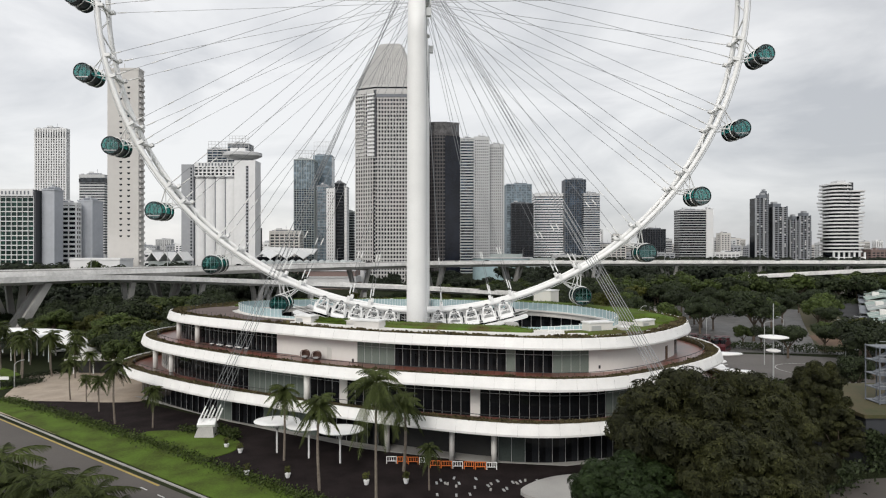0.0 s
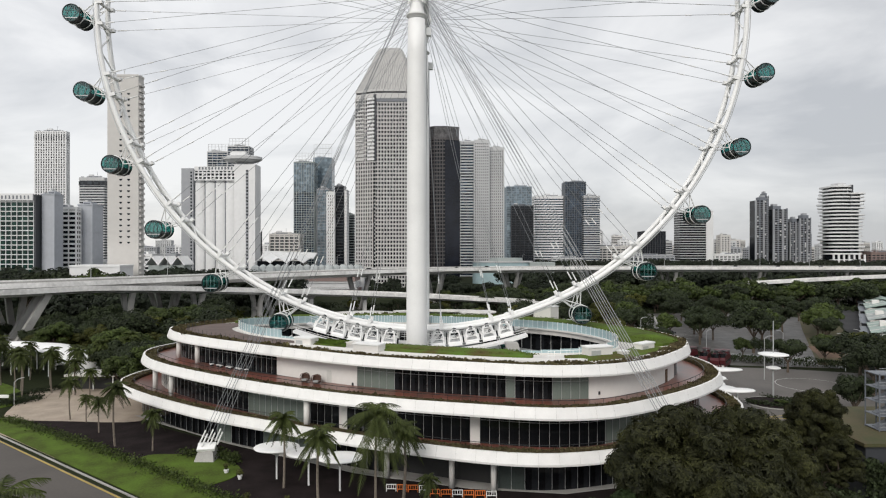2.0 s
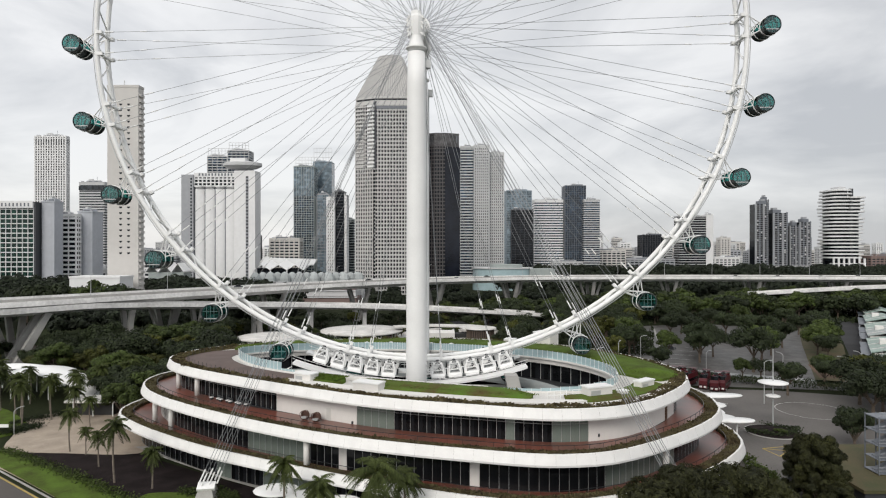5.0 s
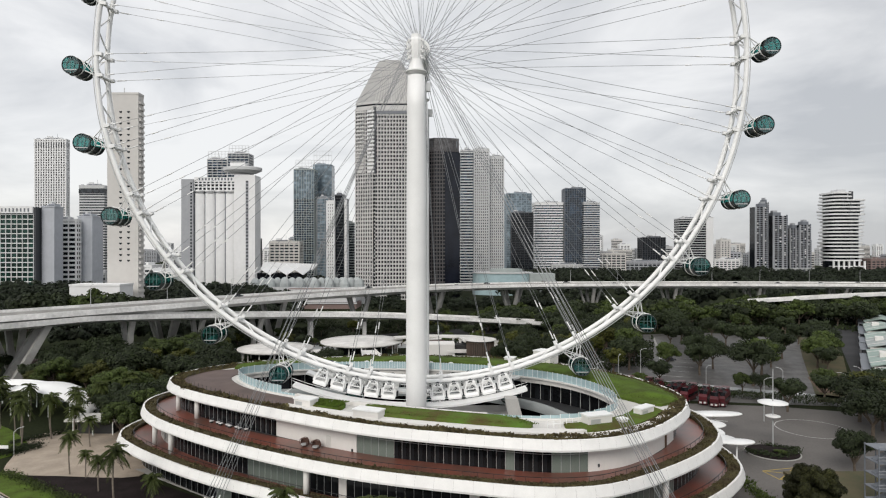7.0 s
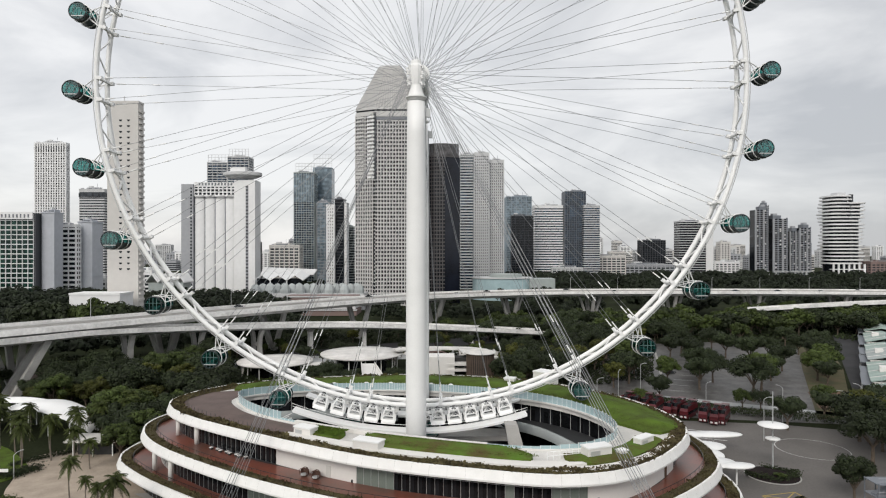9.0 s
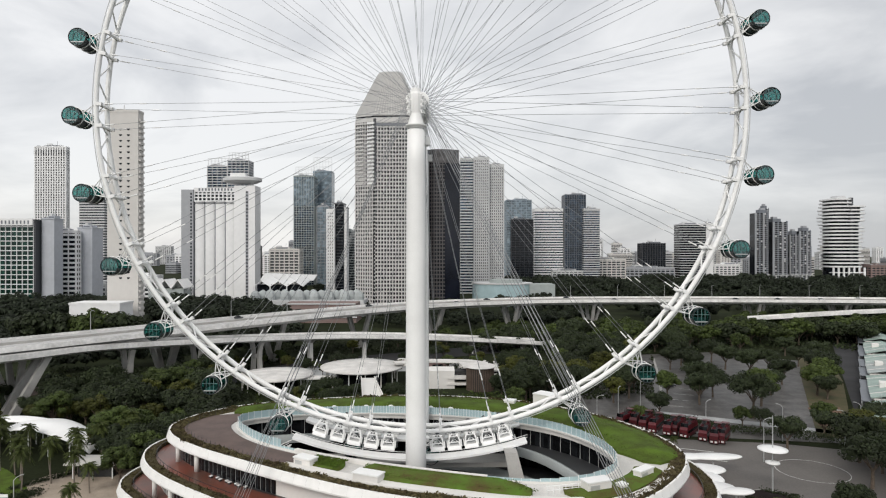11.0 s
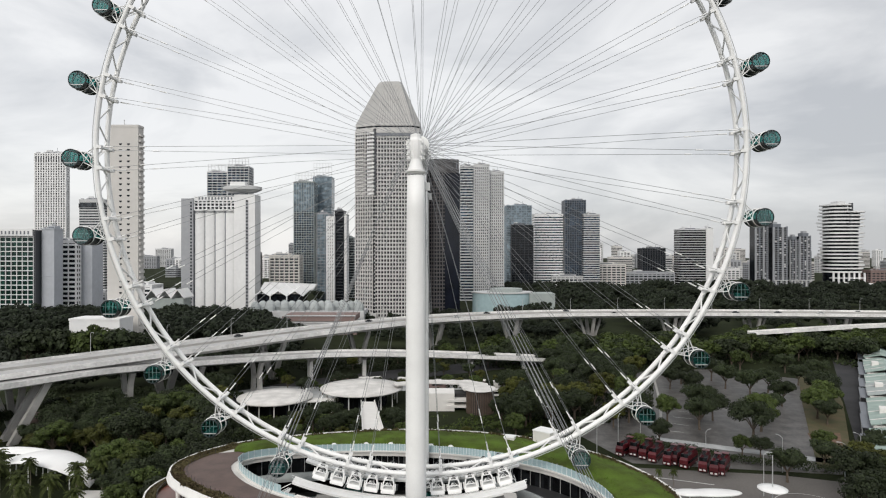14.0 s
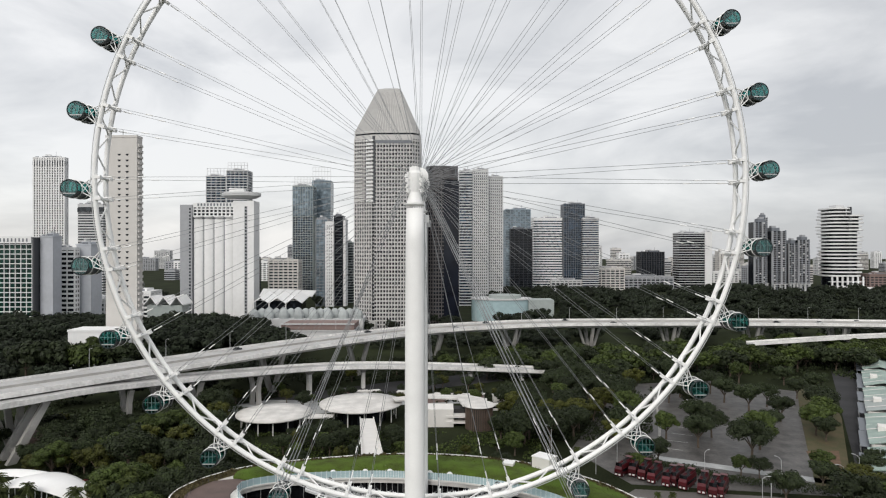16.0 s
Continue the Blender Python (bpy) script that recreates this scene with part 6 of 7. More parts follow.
def make_palm(seed, n, length, h, label, droop=1.0):
    rnd, t = random.Random(seed), thing("palm_tree", label, "palm tree", "palm trees")
    trunk = Geo()
    pts = [Vector((0.25 * math.sin(k * 0.5), 0.0, h * k / 6)) for k in range(7)]
    for k, (a, b) in enumerate(zip(pts, pts[1:])):
        trunk.tube(a, b, 0.18 - 0.012 * k, 9, 0.168 - 0.012 * k)
    part("trunk", trunk, PALMBARK, t, "slim ringed grey trunk")
    top, g = pts[-1], Geo()
    for i in range(n):
        a, lift = 2.4 * i + rnd.uniform(-0.2, 0.2), rnd.uniform(-0.9, 1.5)
        L, d = length * rnd.uniform(0.8, 1.1), Vector((math.cos(a), math.sin(a), 0))
        side = Vector((-d.y, d.x, 0))
        P = []
        for k in range(9):
            f = k / 8
            P.append(top + d * L * f * math.cos(lift * (1 - f * 0.5)) * 0.92 + Vector((0, 0, L * (math.sin(lift) * f - droop * 0.75 * f * f))))
        for a_, b_ in zip(P, P[1:]):
            g.tube(a_, b_, 0.035, 4)
        for k in range(34):
            f = 0.1 + 0.9 * k / 33
            j = min(int(f * 8), 7)
            c = P[j].lerp(P[j + 1], f * 8 - j)
            w = L * 0.22 * math.sin(math.pi * min(1.0, 0.12 + f * 0.86)) ** 0.7
            fwd = (P[j + 1] - P[j]).normalized()
            for s in (-1, 1):
                tip = c + side * s * w * 0.8 + fwd * w * 0.55 - Vector((0, 0, w * rnd.uniform(0.25, 0.75)))
                e = fwd * 0.055
                g.quad(tuple(c - e), tuple(c + e), tuple(tip + e * 0.3), tuple(tip - e * 0.3))
    part("crown", g, FROND, t, "feathery arching fronds")
    t.location = (0, -300, -200)
    return t


palms = [make_palm(61, 34, 4.3, 14.6, "tall coconut palm with long drooping fronds", 1.1), make_palm(62, 36, 2.8, 9.5, "slim palm with a compact crown"), make_palm(63, 32, 2.5, 7.4, "short slim palm with a small crown"), make_palm(64, 24, 3.6, 3.0, "low bushy palm beside the road", 0.8)]
for k, x, y, s in ((1, -78, 130, 0.87), (2, -73.5, 128, 0.7), (1, -59.5, 112.7, 1.12), (2, -51.4, 110, 0.9), (1, -23.8, 93, 1.1), (1, -16.2, 81.5, 1.2), (0, -8, 74.5, 1.07), (2, -5.6, 88.5, 1.35), (2, -1.8, 81.5, 0.75), (1, -106, 156, 1.05), (1, -97, 154, 1.1), (1, -110, 160, 1.0), (2, -84, 148, 0.9), (1, -113, 170, 1.0), (2, -103, 163, 1.1), (1, -92, 168, 1.1), (1, -97, 178, 1.15), (1, -88, 176, 1.2), (1, -120, 168, 1.0), (1, -101, 149, 1.05), (1, -94, 160, 1.0), (2, -90, 152, 1.1), (1, -116, 163, 1.1), (2, -99, 168, 1.2), (1, -86, 170, 1.15), (1, -124, 174, 1.1), (2, -67, 121, 0.85), (3, -46, 71, 1.6), (3, -41.5, 69.5, 1.65), (3, -50, 72, 1.4), (3, -53.5, 75, 1.9), (3, -38, 67, 1.5), (3, -55, 72, 1.6), (3, -35, 66, 1.2), (2, 62, 178, 0.55), (2, 66, 177, 0.6), (2, 47, 215, 0.7)):
    m = pose(x, y, 0.05, 0, 0, (x * 57) % 360)
    if palms[k].name in used:
        ob = copy_thing(palms[k], m)
    else:
        ob, _ = palms[k], used.add(palms[k].name)
    ob.matrix_basis = m @ Matrix.Diagonal((s, s, s, 1))


def hedge(points, w, h, n, leaf, material, seed, label):
    rnd, P, g = random.Random(seed), spline([(x, y, 0) for x, y in points], 8, False), Geo()
    for _ in range(n):
        i = rnd.randrange(len(P) - 1)
        c = P[i].lerp(P[i + 1], rnd.random()) + Vector((rnd.gauss(0, w * 0.3), rnd.gauss(0, w * 0.3), 0))
        c.z = h * rnd.random() ** 0.6 * (0.6 + 0.6 * abs(noise.noise(c * 0.25)))
        n_ = Vector((rnd.gauss(0, 1), rnd.gauss(0, 1), rnd.gauss(0.6, 0.6))).normalized()
        u = n_.orthogonal().normalized()
        v = n_.cross(u)
        s = leaf * rnd.uniform(0.6, 1.3)
        g.quad(tuple(c - u * s * 0.5), tuple(c + v * s * 0.35), tuple(c + u * s * 0.5), tuple(c - v * s * 0.35))
    solid("hedge", g, material, label, "hedge", "stuff")


hedge([(-92, 130.5), (-70, 116.5), (-47, 100.5), (-24, 83.5), (-8, 71.5)], 2.6, 0.95, 7500, 0.36, LEAF, 71, "low uneven green hedge between lawn and mulch")
hedge([(-45, 107.5), (-38, 106.5), (-34.5, 103)], 2.0, 1.8, 1500, 0.4, LEAF, 72, "green shrubs round the cable anchor")
hedge([(66, 219), (78, 209), (92, 198), (118, 187), (142, 179)], 3.2, 3.2, 9000, 0.5, LEAF2, 73, "dark clipped hedge behind the bus court")
hedge([(60.5, 88.2), (72, 88.0), (86, 88.2)], 1.2, 8.5, 9000, 0.5, LEAF2, 79, "tall dark green hedge against a wall")
hedge([(40, 73), (47, 80), (54, 84)], 5.0, 4.5, 6000, 0.5, LEAF2, 80, "dark shrubs under the roadside trees")
hedge([(-104, 150), (-96, 160), (-86, 164)], 2.2, 1.2, 2500, 0.4, LEAF2, 74, "dark shrubs round the forecourt")
hedge([(-110, 147), (-100, 143), (-97, 148)], 4.0, 1.6, 2500, 0.45, LEAF2, 75, "dark shrubs on the rounded lawn")
hedge([(46, 178), (56, 152), (60, 128), (60, 112)], 2.5, 2.0, 3500, 0.45, LEAF, 76, "green shrubs beside the terminal")
hedge([(-60, 178), (-30, 190), (0, 196), (30, 188)], 7.0, 3.5, 7000, 0.7, LEAF2, 77, "dark shrubs behind the terminal")
hedge([(70.5, 144), (76, 140), (82, 144), (77, 148)], 2.0, 1.6, 1500, 0.4, LEAF2, 78, "low shrubs on the traffic island")


def scrub(name, n, u0, u1, y0, y1, size, h, material, seed, label, keep=None):
    """Low growth scattered over open ground, too small to count."""
    rnd, g = random.Random(seed), Geo()
    for _ in range(n):
        y = rnd.uniform(y0, y1)
        x = y * rnd.uniform(u0, u1)
        if (keep and not keep(x, y)) or noise.noise((x * 0.06, y * 0.06, seed)) < -0.12:
            continue
        c = Vector((x, y, 0.1 + h * rnd.random() * (0.4 + abs(noise.noise((x * 0.2, y * 0.2, 1)))))) 
        n_ = Vector((rnd.gauss(0, 1), rnd.gauss(0, 1), rnd.gauss(0.7, 0.6))).normalized()
        u = n_.orthogonal().normalized()
        v, s = n_.cross(u), size * rnd.uniform(0.5, 1.3)
        g.quad(tuple(c - u * s * 0.5), tuple(c + v * s * 0.35), tuple(c + u * s * 0.5), tuple(c - v * s * 0.35))
    solid(name, g, material, label, "undergrowth", "stuff")


scrub("undergrowth", 26000, -0.64, -0.30, 165, 300, 1.1, 2.2, LEAF2, 91, "dark low undergrowth between the trees", lambda x, y: not (x < -98 and y < 196))
scrub("undergrowth", 16000, -0.30, 0.16, 182, 250, 0.9, 1.6, LEAF, 92, "green low undergrowth behind the terminal")
scrub("undergrowth", 16000, 0.10, 0.34, 240, 400, 1.2, 2.2, LEAF2, 93, "dark low undergrowth below the expressway")
scrub("undergrowth", 16000, 0.05, 0.80, 350, 470, 1.9, 3.0, LEAF2, 95, "dark low growth below the far viaduct")
scrub("undergrowth", 14000, -0.40, 0.10, 300, 420, 1.3, 2.0, LEAF2, 94, "dark low growth around the piers", lambda x, y: abs(y - slip_y(x)) > 14)


# ---- skyline ----
TOWERS = (
    ("hotel_slab", -399.5, -368.9, 560, 82.4, 10, GLASS_SKYG, W_WHITE, 4.3, 0.8, 5.2, 0.4, "white hotel slab with green tinted window bands"),
    ("hotel_edge", -368.8, -366.4, 559, 84.0, 12, W_DARK, W_DARK, 30, 0.3, 0, 0, "narrow black glazed edge of a hotel"),
    ("hotel_end_wall", -366.3, -354.0, 566, 85.5, 14, W_STEEL, W_STEEL, 30, 0.3, 0, 0, "blue-grey blank end block of a hotel"),
    ("hotel_wing", -369.9, -348.4, 590, 75.1, 8, GLASS_SKYD, W_WHITE, 4.4, 1.9, 8.0, 0.9, "white hotel wing with dark window bands"),
    ("grey_block", -353.2, -338.5, 600, 78.3, 20, W_STEEL, W_STEEL, 25, 0.3, 0, 0, "plain pale grey blank-walled block"),
    ("office_tower", -602.0, -555.3, 915, 208.7, 9, GLASS_SKYD, W_WHITE, 3.6, 1.2, 3.9, 1.9, "tall white gridded office tower"),
    ("office_tower", -527.4, -490.5, 900, 138.9, 10, GLASS_SKY, W_PALE, 3.8, 1.9, 0, 0, "pale banded office tower"),
    ("roof_terrace_tower", -371.8, -340.6, 980, 189.0, 26, GLASS_BLUED, W_PALE, 4.2, 1.1, 7.0, 0.5, "grey residential tower with roof frame"),
    ("roof_terrace_tower", -339.7, -306.8, 980, 197.9, 26, GLASS_BLUED, W_PALE, 4.2, 1.1, 7.0, 0.5, "grey residential tower with roof frame"),
    ("glass_tower", -240.2, -207.5, 1000, 175.5, 28, GLASS_BLUED, W_GREEN, 3.8, 0.8, 4.0, 0.5, "grey-green glass office tower"),
    ("glass_tower", -217.7, -186.4, 1040, 188.2, 28, GLASS_BLUE, W_BLUE, 3.8, 0.6, 0, 0, "slim blue glass tower with a raked crown"),
    ("white_tower", -150.0, -139.8, 800, 109.1, 18, GLASS_SKYD, W_WHITE, 4.0, 2.3, 3.2, 1.9, "narrow white tower with punched windows"),
    ("glass_block", -163.5, -148.0, 806, 113.0, 18, GLASS_BLUE, W_GREY, 4.0, 0.4, 5.0, 0.3, "slim grey-blue glass block beside a white tower"),
    ("white_fin", -128.4, -124.6, 806, 112.0, 20, W_WHITE, W_PALE, 4.0, 0.5, 0, 0, "thin white end wall of a tower"),
    ("dark_tower", -140.8, -128.3, 806, 116.9, 20, GLASS_SKYD, W_DARK, 4.0, 0.7, 0, 0, "narrow dark tower"),
    ("office_block", -136.2, -122.9, 860, 83.2, 20, GLASS_SKY, W_GREEN, 3.6, 1.0, 0, 0, "low grey-green office block"),
    ("banded_bay", 22.6, 40.4, 813, 176.5, 30, GLASS_BLUED, W_PALE, 3.7, 1.5, 0, 0, "banded bay with long blue-grey window strips"),
    ("grey_tower", 40.8, 60.8, 815, 178.5, 34, GLASS_SKYD, W_PALE, 3.7, 1.9, 2.7, 1.4, "pale grey tower with punched windows"),
    ("grey_tower", 61.3, 80.8, 822, 169.9, 34, GLASS_SKYD, W_PALE, 3.7, 1.9, 2.7, 1.4, "pale grey tower with punched windows"),
    ("glass_tower", 107.0, 150.0, 1050, 140.8, 30, GLASS_BLUE, W_BLUE, 4.0, 0.5, 9.0, 0.5, "blue-grey glass tower with a roof plant"),
    ("dark_podium_tower", 114.5, 151.4, 1040, 107.8, 24, GLASS_SKYD, W_DARK, 4.0, 0.5, 8.0, 0.3, "dark navy glass block"),
    ("striped_tower", 160.7, 211.3, 1090, 128.5, 34, GLASS_BLUED, W_WHITE, 4.3, 2.2, 0, 0, "white horizontally striped tower"),
    ("dark_glass_tower", 213.2, 249.8, 1085, 152.8, 30, GLASS_BLUED, W_SLATE, 4.0, 0.5, 4.0, 0.5, "dark blue glass tower"),
    ("striped_tower", 243.6, 271.9, 1075, 127.4, 26, GLASS_BLUED, W_PALE, 3.8, 1.6, 0, 0, "grey striped tower"),
    ("dark_office", 375.8, 419.5, 1170, 68.5, 30, GLASS_SKYD, W_DARK, 4.0, 0.4, 5.0, 0.6, "low black glass office with pale frame"),
    ("slab_tower", 439.2, 488.5, 1152, 103.8, 30, GLASS_SKYD, W_PALE, 4.4, 1.2, 0, 0, "dark banded slab tower"),
    ("core_tower", 487.6, 501.2, 1150, 105.8, 30, W_WHITE, W_WHITE, 40, 0.3, 0, 0, "plain white service core"),
)


def tower(name, x0, x1, y, h, dep, glass, wall, floor, band, bay, pier, label):
    """A glass core behind proud floor bands and piers, with a roof plant."""
    label += " of the city skyline" if len(label.split()) < 4 else ""
    t = thing(name, label, "skyscraper", at=((x0 + x1) / 2, y, 0))
    w = x1 - x0
    part("core", Geo().box(0, dep / 2, h / 2, w - 0.8, dep - 0.8, h - 0.4), glass, t, "window glass")
    bands, n = Geo(), max(1, int(h / floor))
    for k in range(n + 1):
        z = min(h - band / 2, k * h / n + band / 2)
        bands.box(0, dep / 2, z, w, dep, band)
    part("band_grid", bands, wall, t, kind="stuff")
    if bay:
        piers, n = Geo(), max(2, round(w / bay))
        for k in range(n + 1):
            piers.box(-w / 2 + pier / 2 + (w - pier) * k / n, 0.1, h / 2, pier, 0.9, h - 0.1)
        n = max(2, round(dep / bay))
        for k in range(n + 1):
            for s in (-1, 1):
                piers.box(s * (w / 2 - 0.1), pier / 2 + (dep - pier) * k / n, h / 2, 0.9, pier, h - 0.1)
        part("pier_grid", piers, wall, t, kind="stuff")
    if name == "glass_tower" and h > 170:
        part("upper_glass", Geo().box(0, dep / 2, h * 0.86, w + 0.4, dep + 0.4, h * 0.26), GLASS_BLUE, t, "pale blue upper glazing")
    if name == "office_tower":
        part("crown_glass", Geo().box(0, dep / 2, h - 8, w + 0.6, dep + 0.6, 6), GLASS_SKY, t, "dark glazed band below the roof")
    rnd = random.Random(int(abs(x0) * 7))
    if name != "hotel_slab" and w > 12:
        x = rnd.uniform(-0.16, 0.16) * w
        part("roof_plant", Geo().box(x, dep / 2, h + 1.6, w * 0.5, dep * 0.6, 3.2), wall, t)
        part("plant_louvre", Geo().box(x, dep * 0.2 - 0.2, h + 1.6, w * 0.4, 0.3, 2.0), W_SLATE, t)
        part("water_tank", Geo().box(x - 0.14 * w, dep / 2, h + 4.2, w * 0.16, dep * 0.3, 2.2), W_PALE, t)
        if y < 1200:
            part("aerial", Geo().tube((x + 0.1 * w, dep / 2, h + 3), (x + 0.1 * w, dep / 2, h + 9), 0.2, 5), W_SLATE, t)
            for k in range(4):
                part("cooling_unit", Geo().box(-0.4 * w + 0.22 * w * k, dep * 0.25, h + 1.4, 0.1 * w, 2.0, 1.6), W_GREY, t)
    part("parapet", Geo().box(0, dep / 2, h + 0.4, w + 0.4, dep + 0.4, 0.9), wall, t)
    return t


for row in TOWERS:
    tower(*row)


def balcony_block(x0, x1, y, h, label, seed, lean=0.0):
    """A dark glazed shaft with pale balcony trays, piers and a stepped top."""
    rnd = random.Random(seed)
    t = thing("apartment_tower", label, "skyscraper", "residential towers", at=((x0 + x1) / 2, y, 0))
    w = x1 - x0
    part("core", Geo().box(0, 12, h / 2, w, 22, h), GLASS_SKYD, t, "dark window glass")
    for k, f in enumerate((-0.5, -0.16, 0.2, 0.5)):
        part("pier", Geo().box(f * w, 0.6, h / 2, 0.09 * w if k % 2 else 0.14 * w, 2.2, h + (3 if k % 2 else 0)), W_SLATE if k % 2 else W_GREY, t)
    n, trays, blinds = int(h / 3.6), Geo(), Geo()
    for k in range(n):
        z = 8 + k * (h - 8) / n
        trays.box(-0.33 * w, -1.0, z, 0.28 * w, 2.4, 1.0)
        trays.box(0.35 * w, -0.8, z, 0.26 * w, 2.0, 1.0)
        trays.box(0.02 * w, 0.6, z, 0.30 * w, 0.8, 0.7)
        if rnd.random() < 0.5:
            blinds.box(rnd.choice((-0.33, 0.02, 0.35)) * w, 0.7, z + 1.9, 0.12 * w, 0.5, 1.8)
    part("balcony_stack", trays, W_GREY, t, "grey balcony trays", kind="stuff")
    part("blind_grid", blinds, W_WHITE, t, "pale drawn blinds", kind="stuff")
    part("roof_step", Geo().box(lean * w, 10, h + 3, w * 0.6, 14, 6), W_SLATE, t)
    part("roof_step", Geo().box(lean * w * 1.4, 10, h + 7, w * 0.32, 9, 5), W_GREY, t)
    for f in (-0.4, 0.0, 0.4):
        part("podium_column", Geo().box(f * w, -2.5, 6, 2.0, 2.0, 12), W_PALE, t)
    part("podium_slab", Geo().box(0, -1.5, 12.4, w + 3, 6, 1.2), W_PALE, t)


for k, (x0, x1, y, h, lean) in enumerate(((554.5, 574.5, 1100, 122.0, 0.2), (575.0, 583.0, 1112, 130.0, 0.0), (584.0, 607.3, 1096, 106.0, -0.2), (617.6, 632.0, 1104, 84.0, 0.1), (633.0, 651.1, 1100, 90.0, 0.1), (652.5, 664.0, 1120, 62.0, 0.0))):
    balcony_block(x0, x1, y, h, "grey residential tower with pale stacked balconies" if k != 1 else "dark slim residential tower core with a flat top", 300 + k, lean)


def frame_crown(x0, x1, y, z, h, label):
    t = thing("roof_frame", label, "roof frame", at=(0, 0, 0))
    n = 6
    for k in range(n + 1):
        x = x0 + (x1 - x0) * k / n
        part("upright", Geo().box(x, y, z + h / 2, 0.5, 0.5, h), W_PALE, t)
    for f in (0.35, 0.7, 1.0):
        part("rail", Geo().box((x0 + x1) / 2, y, z + h * f, x1 - x0, 0.5, 0.5), W_PALE, t)


frame_crown(-372, -340, 985, 188, 14, "open white steel frame on a tower roof")
frame_crown(-339, -308, 985, 197, 14, "open white steel frame on a tower roof")
frame_crown(-238, -208, 1005, 175, 16, "open white steel frame on a tower roof")
frame_crown(-217, -187, 1045, 188, 24, "open raked steel frame on a tower roof")

sign_ = thing("roof_sign", "white roof band with dark letter-sized bars", "sign", at=(0, 559, 0))
part("band", Geo().box(-384.2, 0.0, 82.6, 30.6, 1.2, 6.2), W_WHITE, sign_)
for k in range(8):
    part("bar", Geo().box(-396.5 + 3.4 * k, -0.75, 82.4, 1.1, 0.4, 3.0), W_SLATE, sign_)

# beige slab tower with two columns of half-round openings
slab = thing("beige_slab_tower", "tall plain beige tower with small half-round openings", "skyscraper", at=(-202.5, 393, 0))
part("wall", Geo().box(0, 3.5, 72.5, 19.7, 7, 145), W_BEIGE, slab)
part("parapet", Geo().box(0, 3.5, 145.6, 20.2, 7.4, 1.4), W_BEIGE, slab)
part("mast", Geo().box(-0.5, 3, 148, 0.4, 0.4, 4), MULLION, slab)
arch = Geo()
ring = [(0.95 * math.cos(math.pi * k / 8), -0.95 * math.sin(math.pi * k / 8)) for k in range(9)]
arch.loops([[(x, -0.12, z * 1.25) for x, z in ring], [(x, 0.12, z * 1.25) for x, z in ring]], True, True)
arch = arch.data("window", GLASS_SKYD)
for k in range(27):
    for x in (-1.4, 3.6):
        ob = new("window", arch)
        ob.parent, ob.location = slab, (x, 0, 134.5 - 3.62 * k)
for k in range(38):
    part("balcony", Geo().box(10.2, 3.5, 6 + 3.62 * k, 1.3, 5.5, 1.5), W_BEIGE, slab)
podium = thing("podium", "low white podium beside the beige tower", "building", at=(-202, 378, 0))
part("wall_block", Geo().box(-5.5, 0, 12.5, 30, 16, 25), W_WHITE, podium)
part("roof_edge", Geo().box(-5.5, 0, 25.6, 30.6, 16.6, 1.2), W_WHITE, podium)

# white hotel with tall flutes
hotel = thing("fluted_hotel", "large white hotel with tall fluted bays and a crown", "hotel", at=(-191.5, 654, 0))
part("main_wall", Geo().box(-47, 16, 60, 66, 14, 120), W_WHITE, hotel)
part("end_wing", Geo().box(-78.2, 10, 60.5, 12.5, 18, 121), W_GREY, hotel)
part("core_block", Geo().box(-17, 9, 62.5, 22, 20, 125), W_WHITE, hotel)
for k in range(4):
    x = -65.8 + k * 10.8
    ring = [(5.0 * math.cos(math.pi + math.pi * j / 12), 2.4 * math.sin(math.pi + math.pi * j / 12)) for j in range(13)]
    part("flute", Geo().prism([(x + a, 4 + b) for a, b in ring], 0, 106), W_WHITE, hotel, smooth=False)
    part("flute_cap", Geo().lathe([(3.0, 106), (5.2, 108), (5.2, 109.5)], 16, (x, 4, 0)), W_WHITE, hotel)
# backing coloured slate so that the gaps between flutes look shaded
part("bay_back", Geo().box(-50, 8, 60, 43.5, 8, 120), W_SLATE, hotel, "slate backing that paints shade between the flutes")
g = Geo()
for r in range(3):
    for k in range(10):
        g.box(-69.5 + 4.4 * k, 3.8, 111 + r * 3.6, 2.6, 0.6, 2.0)
part("attic_glazing", g, GLASS_SKYD, hotel, kind="stuff")
for r in range(4):
    part("attic_rail", Geo().box(-50, 3.6, 109.2 + r * 3.6, 43.6, 1.6, 1.2), W_WHITE, hotel)
for k in range(11):
    part("attic_post", Geo().box(-71.6 + 4.33 * k, 3.6, 114.5, 1.3, 1.4, 11), W_WHITE, hotel)
part("slot_strip", Geo().box(-14.4, -1.02, 60, 3.0, 0.16, 118), W_GREY, hotel, "grey recessed window strip")
part("crown_disc", Geo().loops([[(-22 + r * math.cos(2 * math.pi * j / 32), 8 + 0.7 * r * math.sin(2 * math.pi * j / 32), z) for j in range(32)] for r, z in ((15, 128), (20.5, 130.5), (20.5, 133.5), (17, 134.5))], True, True), W_PALE, hotel, "overhanging round crown")
part("crown_hut", Geo().box(-26, 8, 136.5, 16, 8, 5), W_WHITE, hotel)
for k in range(11):
    part("sign_bar", Geo().box(-66 + k * 3.4, 2.8, 121.2, 1.5, 0.5, 2.6), W_SLATE, hotel)
part("attic_band", Geo().box(-50, 5.5, 120.8, 43.6, 5, 4.8), W_WHITE, hotel)
win = Geo().box(0, 0, 0, 1.6, 0.3, 1.9).data("window", GLASS_SKYD)
for k in range(32):
    ob = new("window", win)
    ob.parent, ob.location = hotel, (-14.4, -1.2, 8 + 3.55 * k)
for k in range(32):
    ob = new("window", win)
    ob.parent, ob.location = hotel, (-74.0, 0.95, 8 + 3.5 * k)

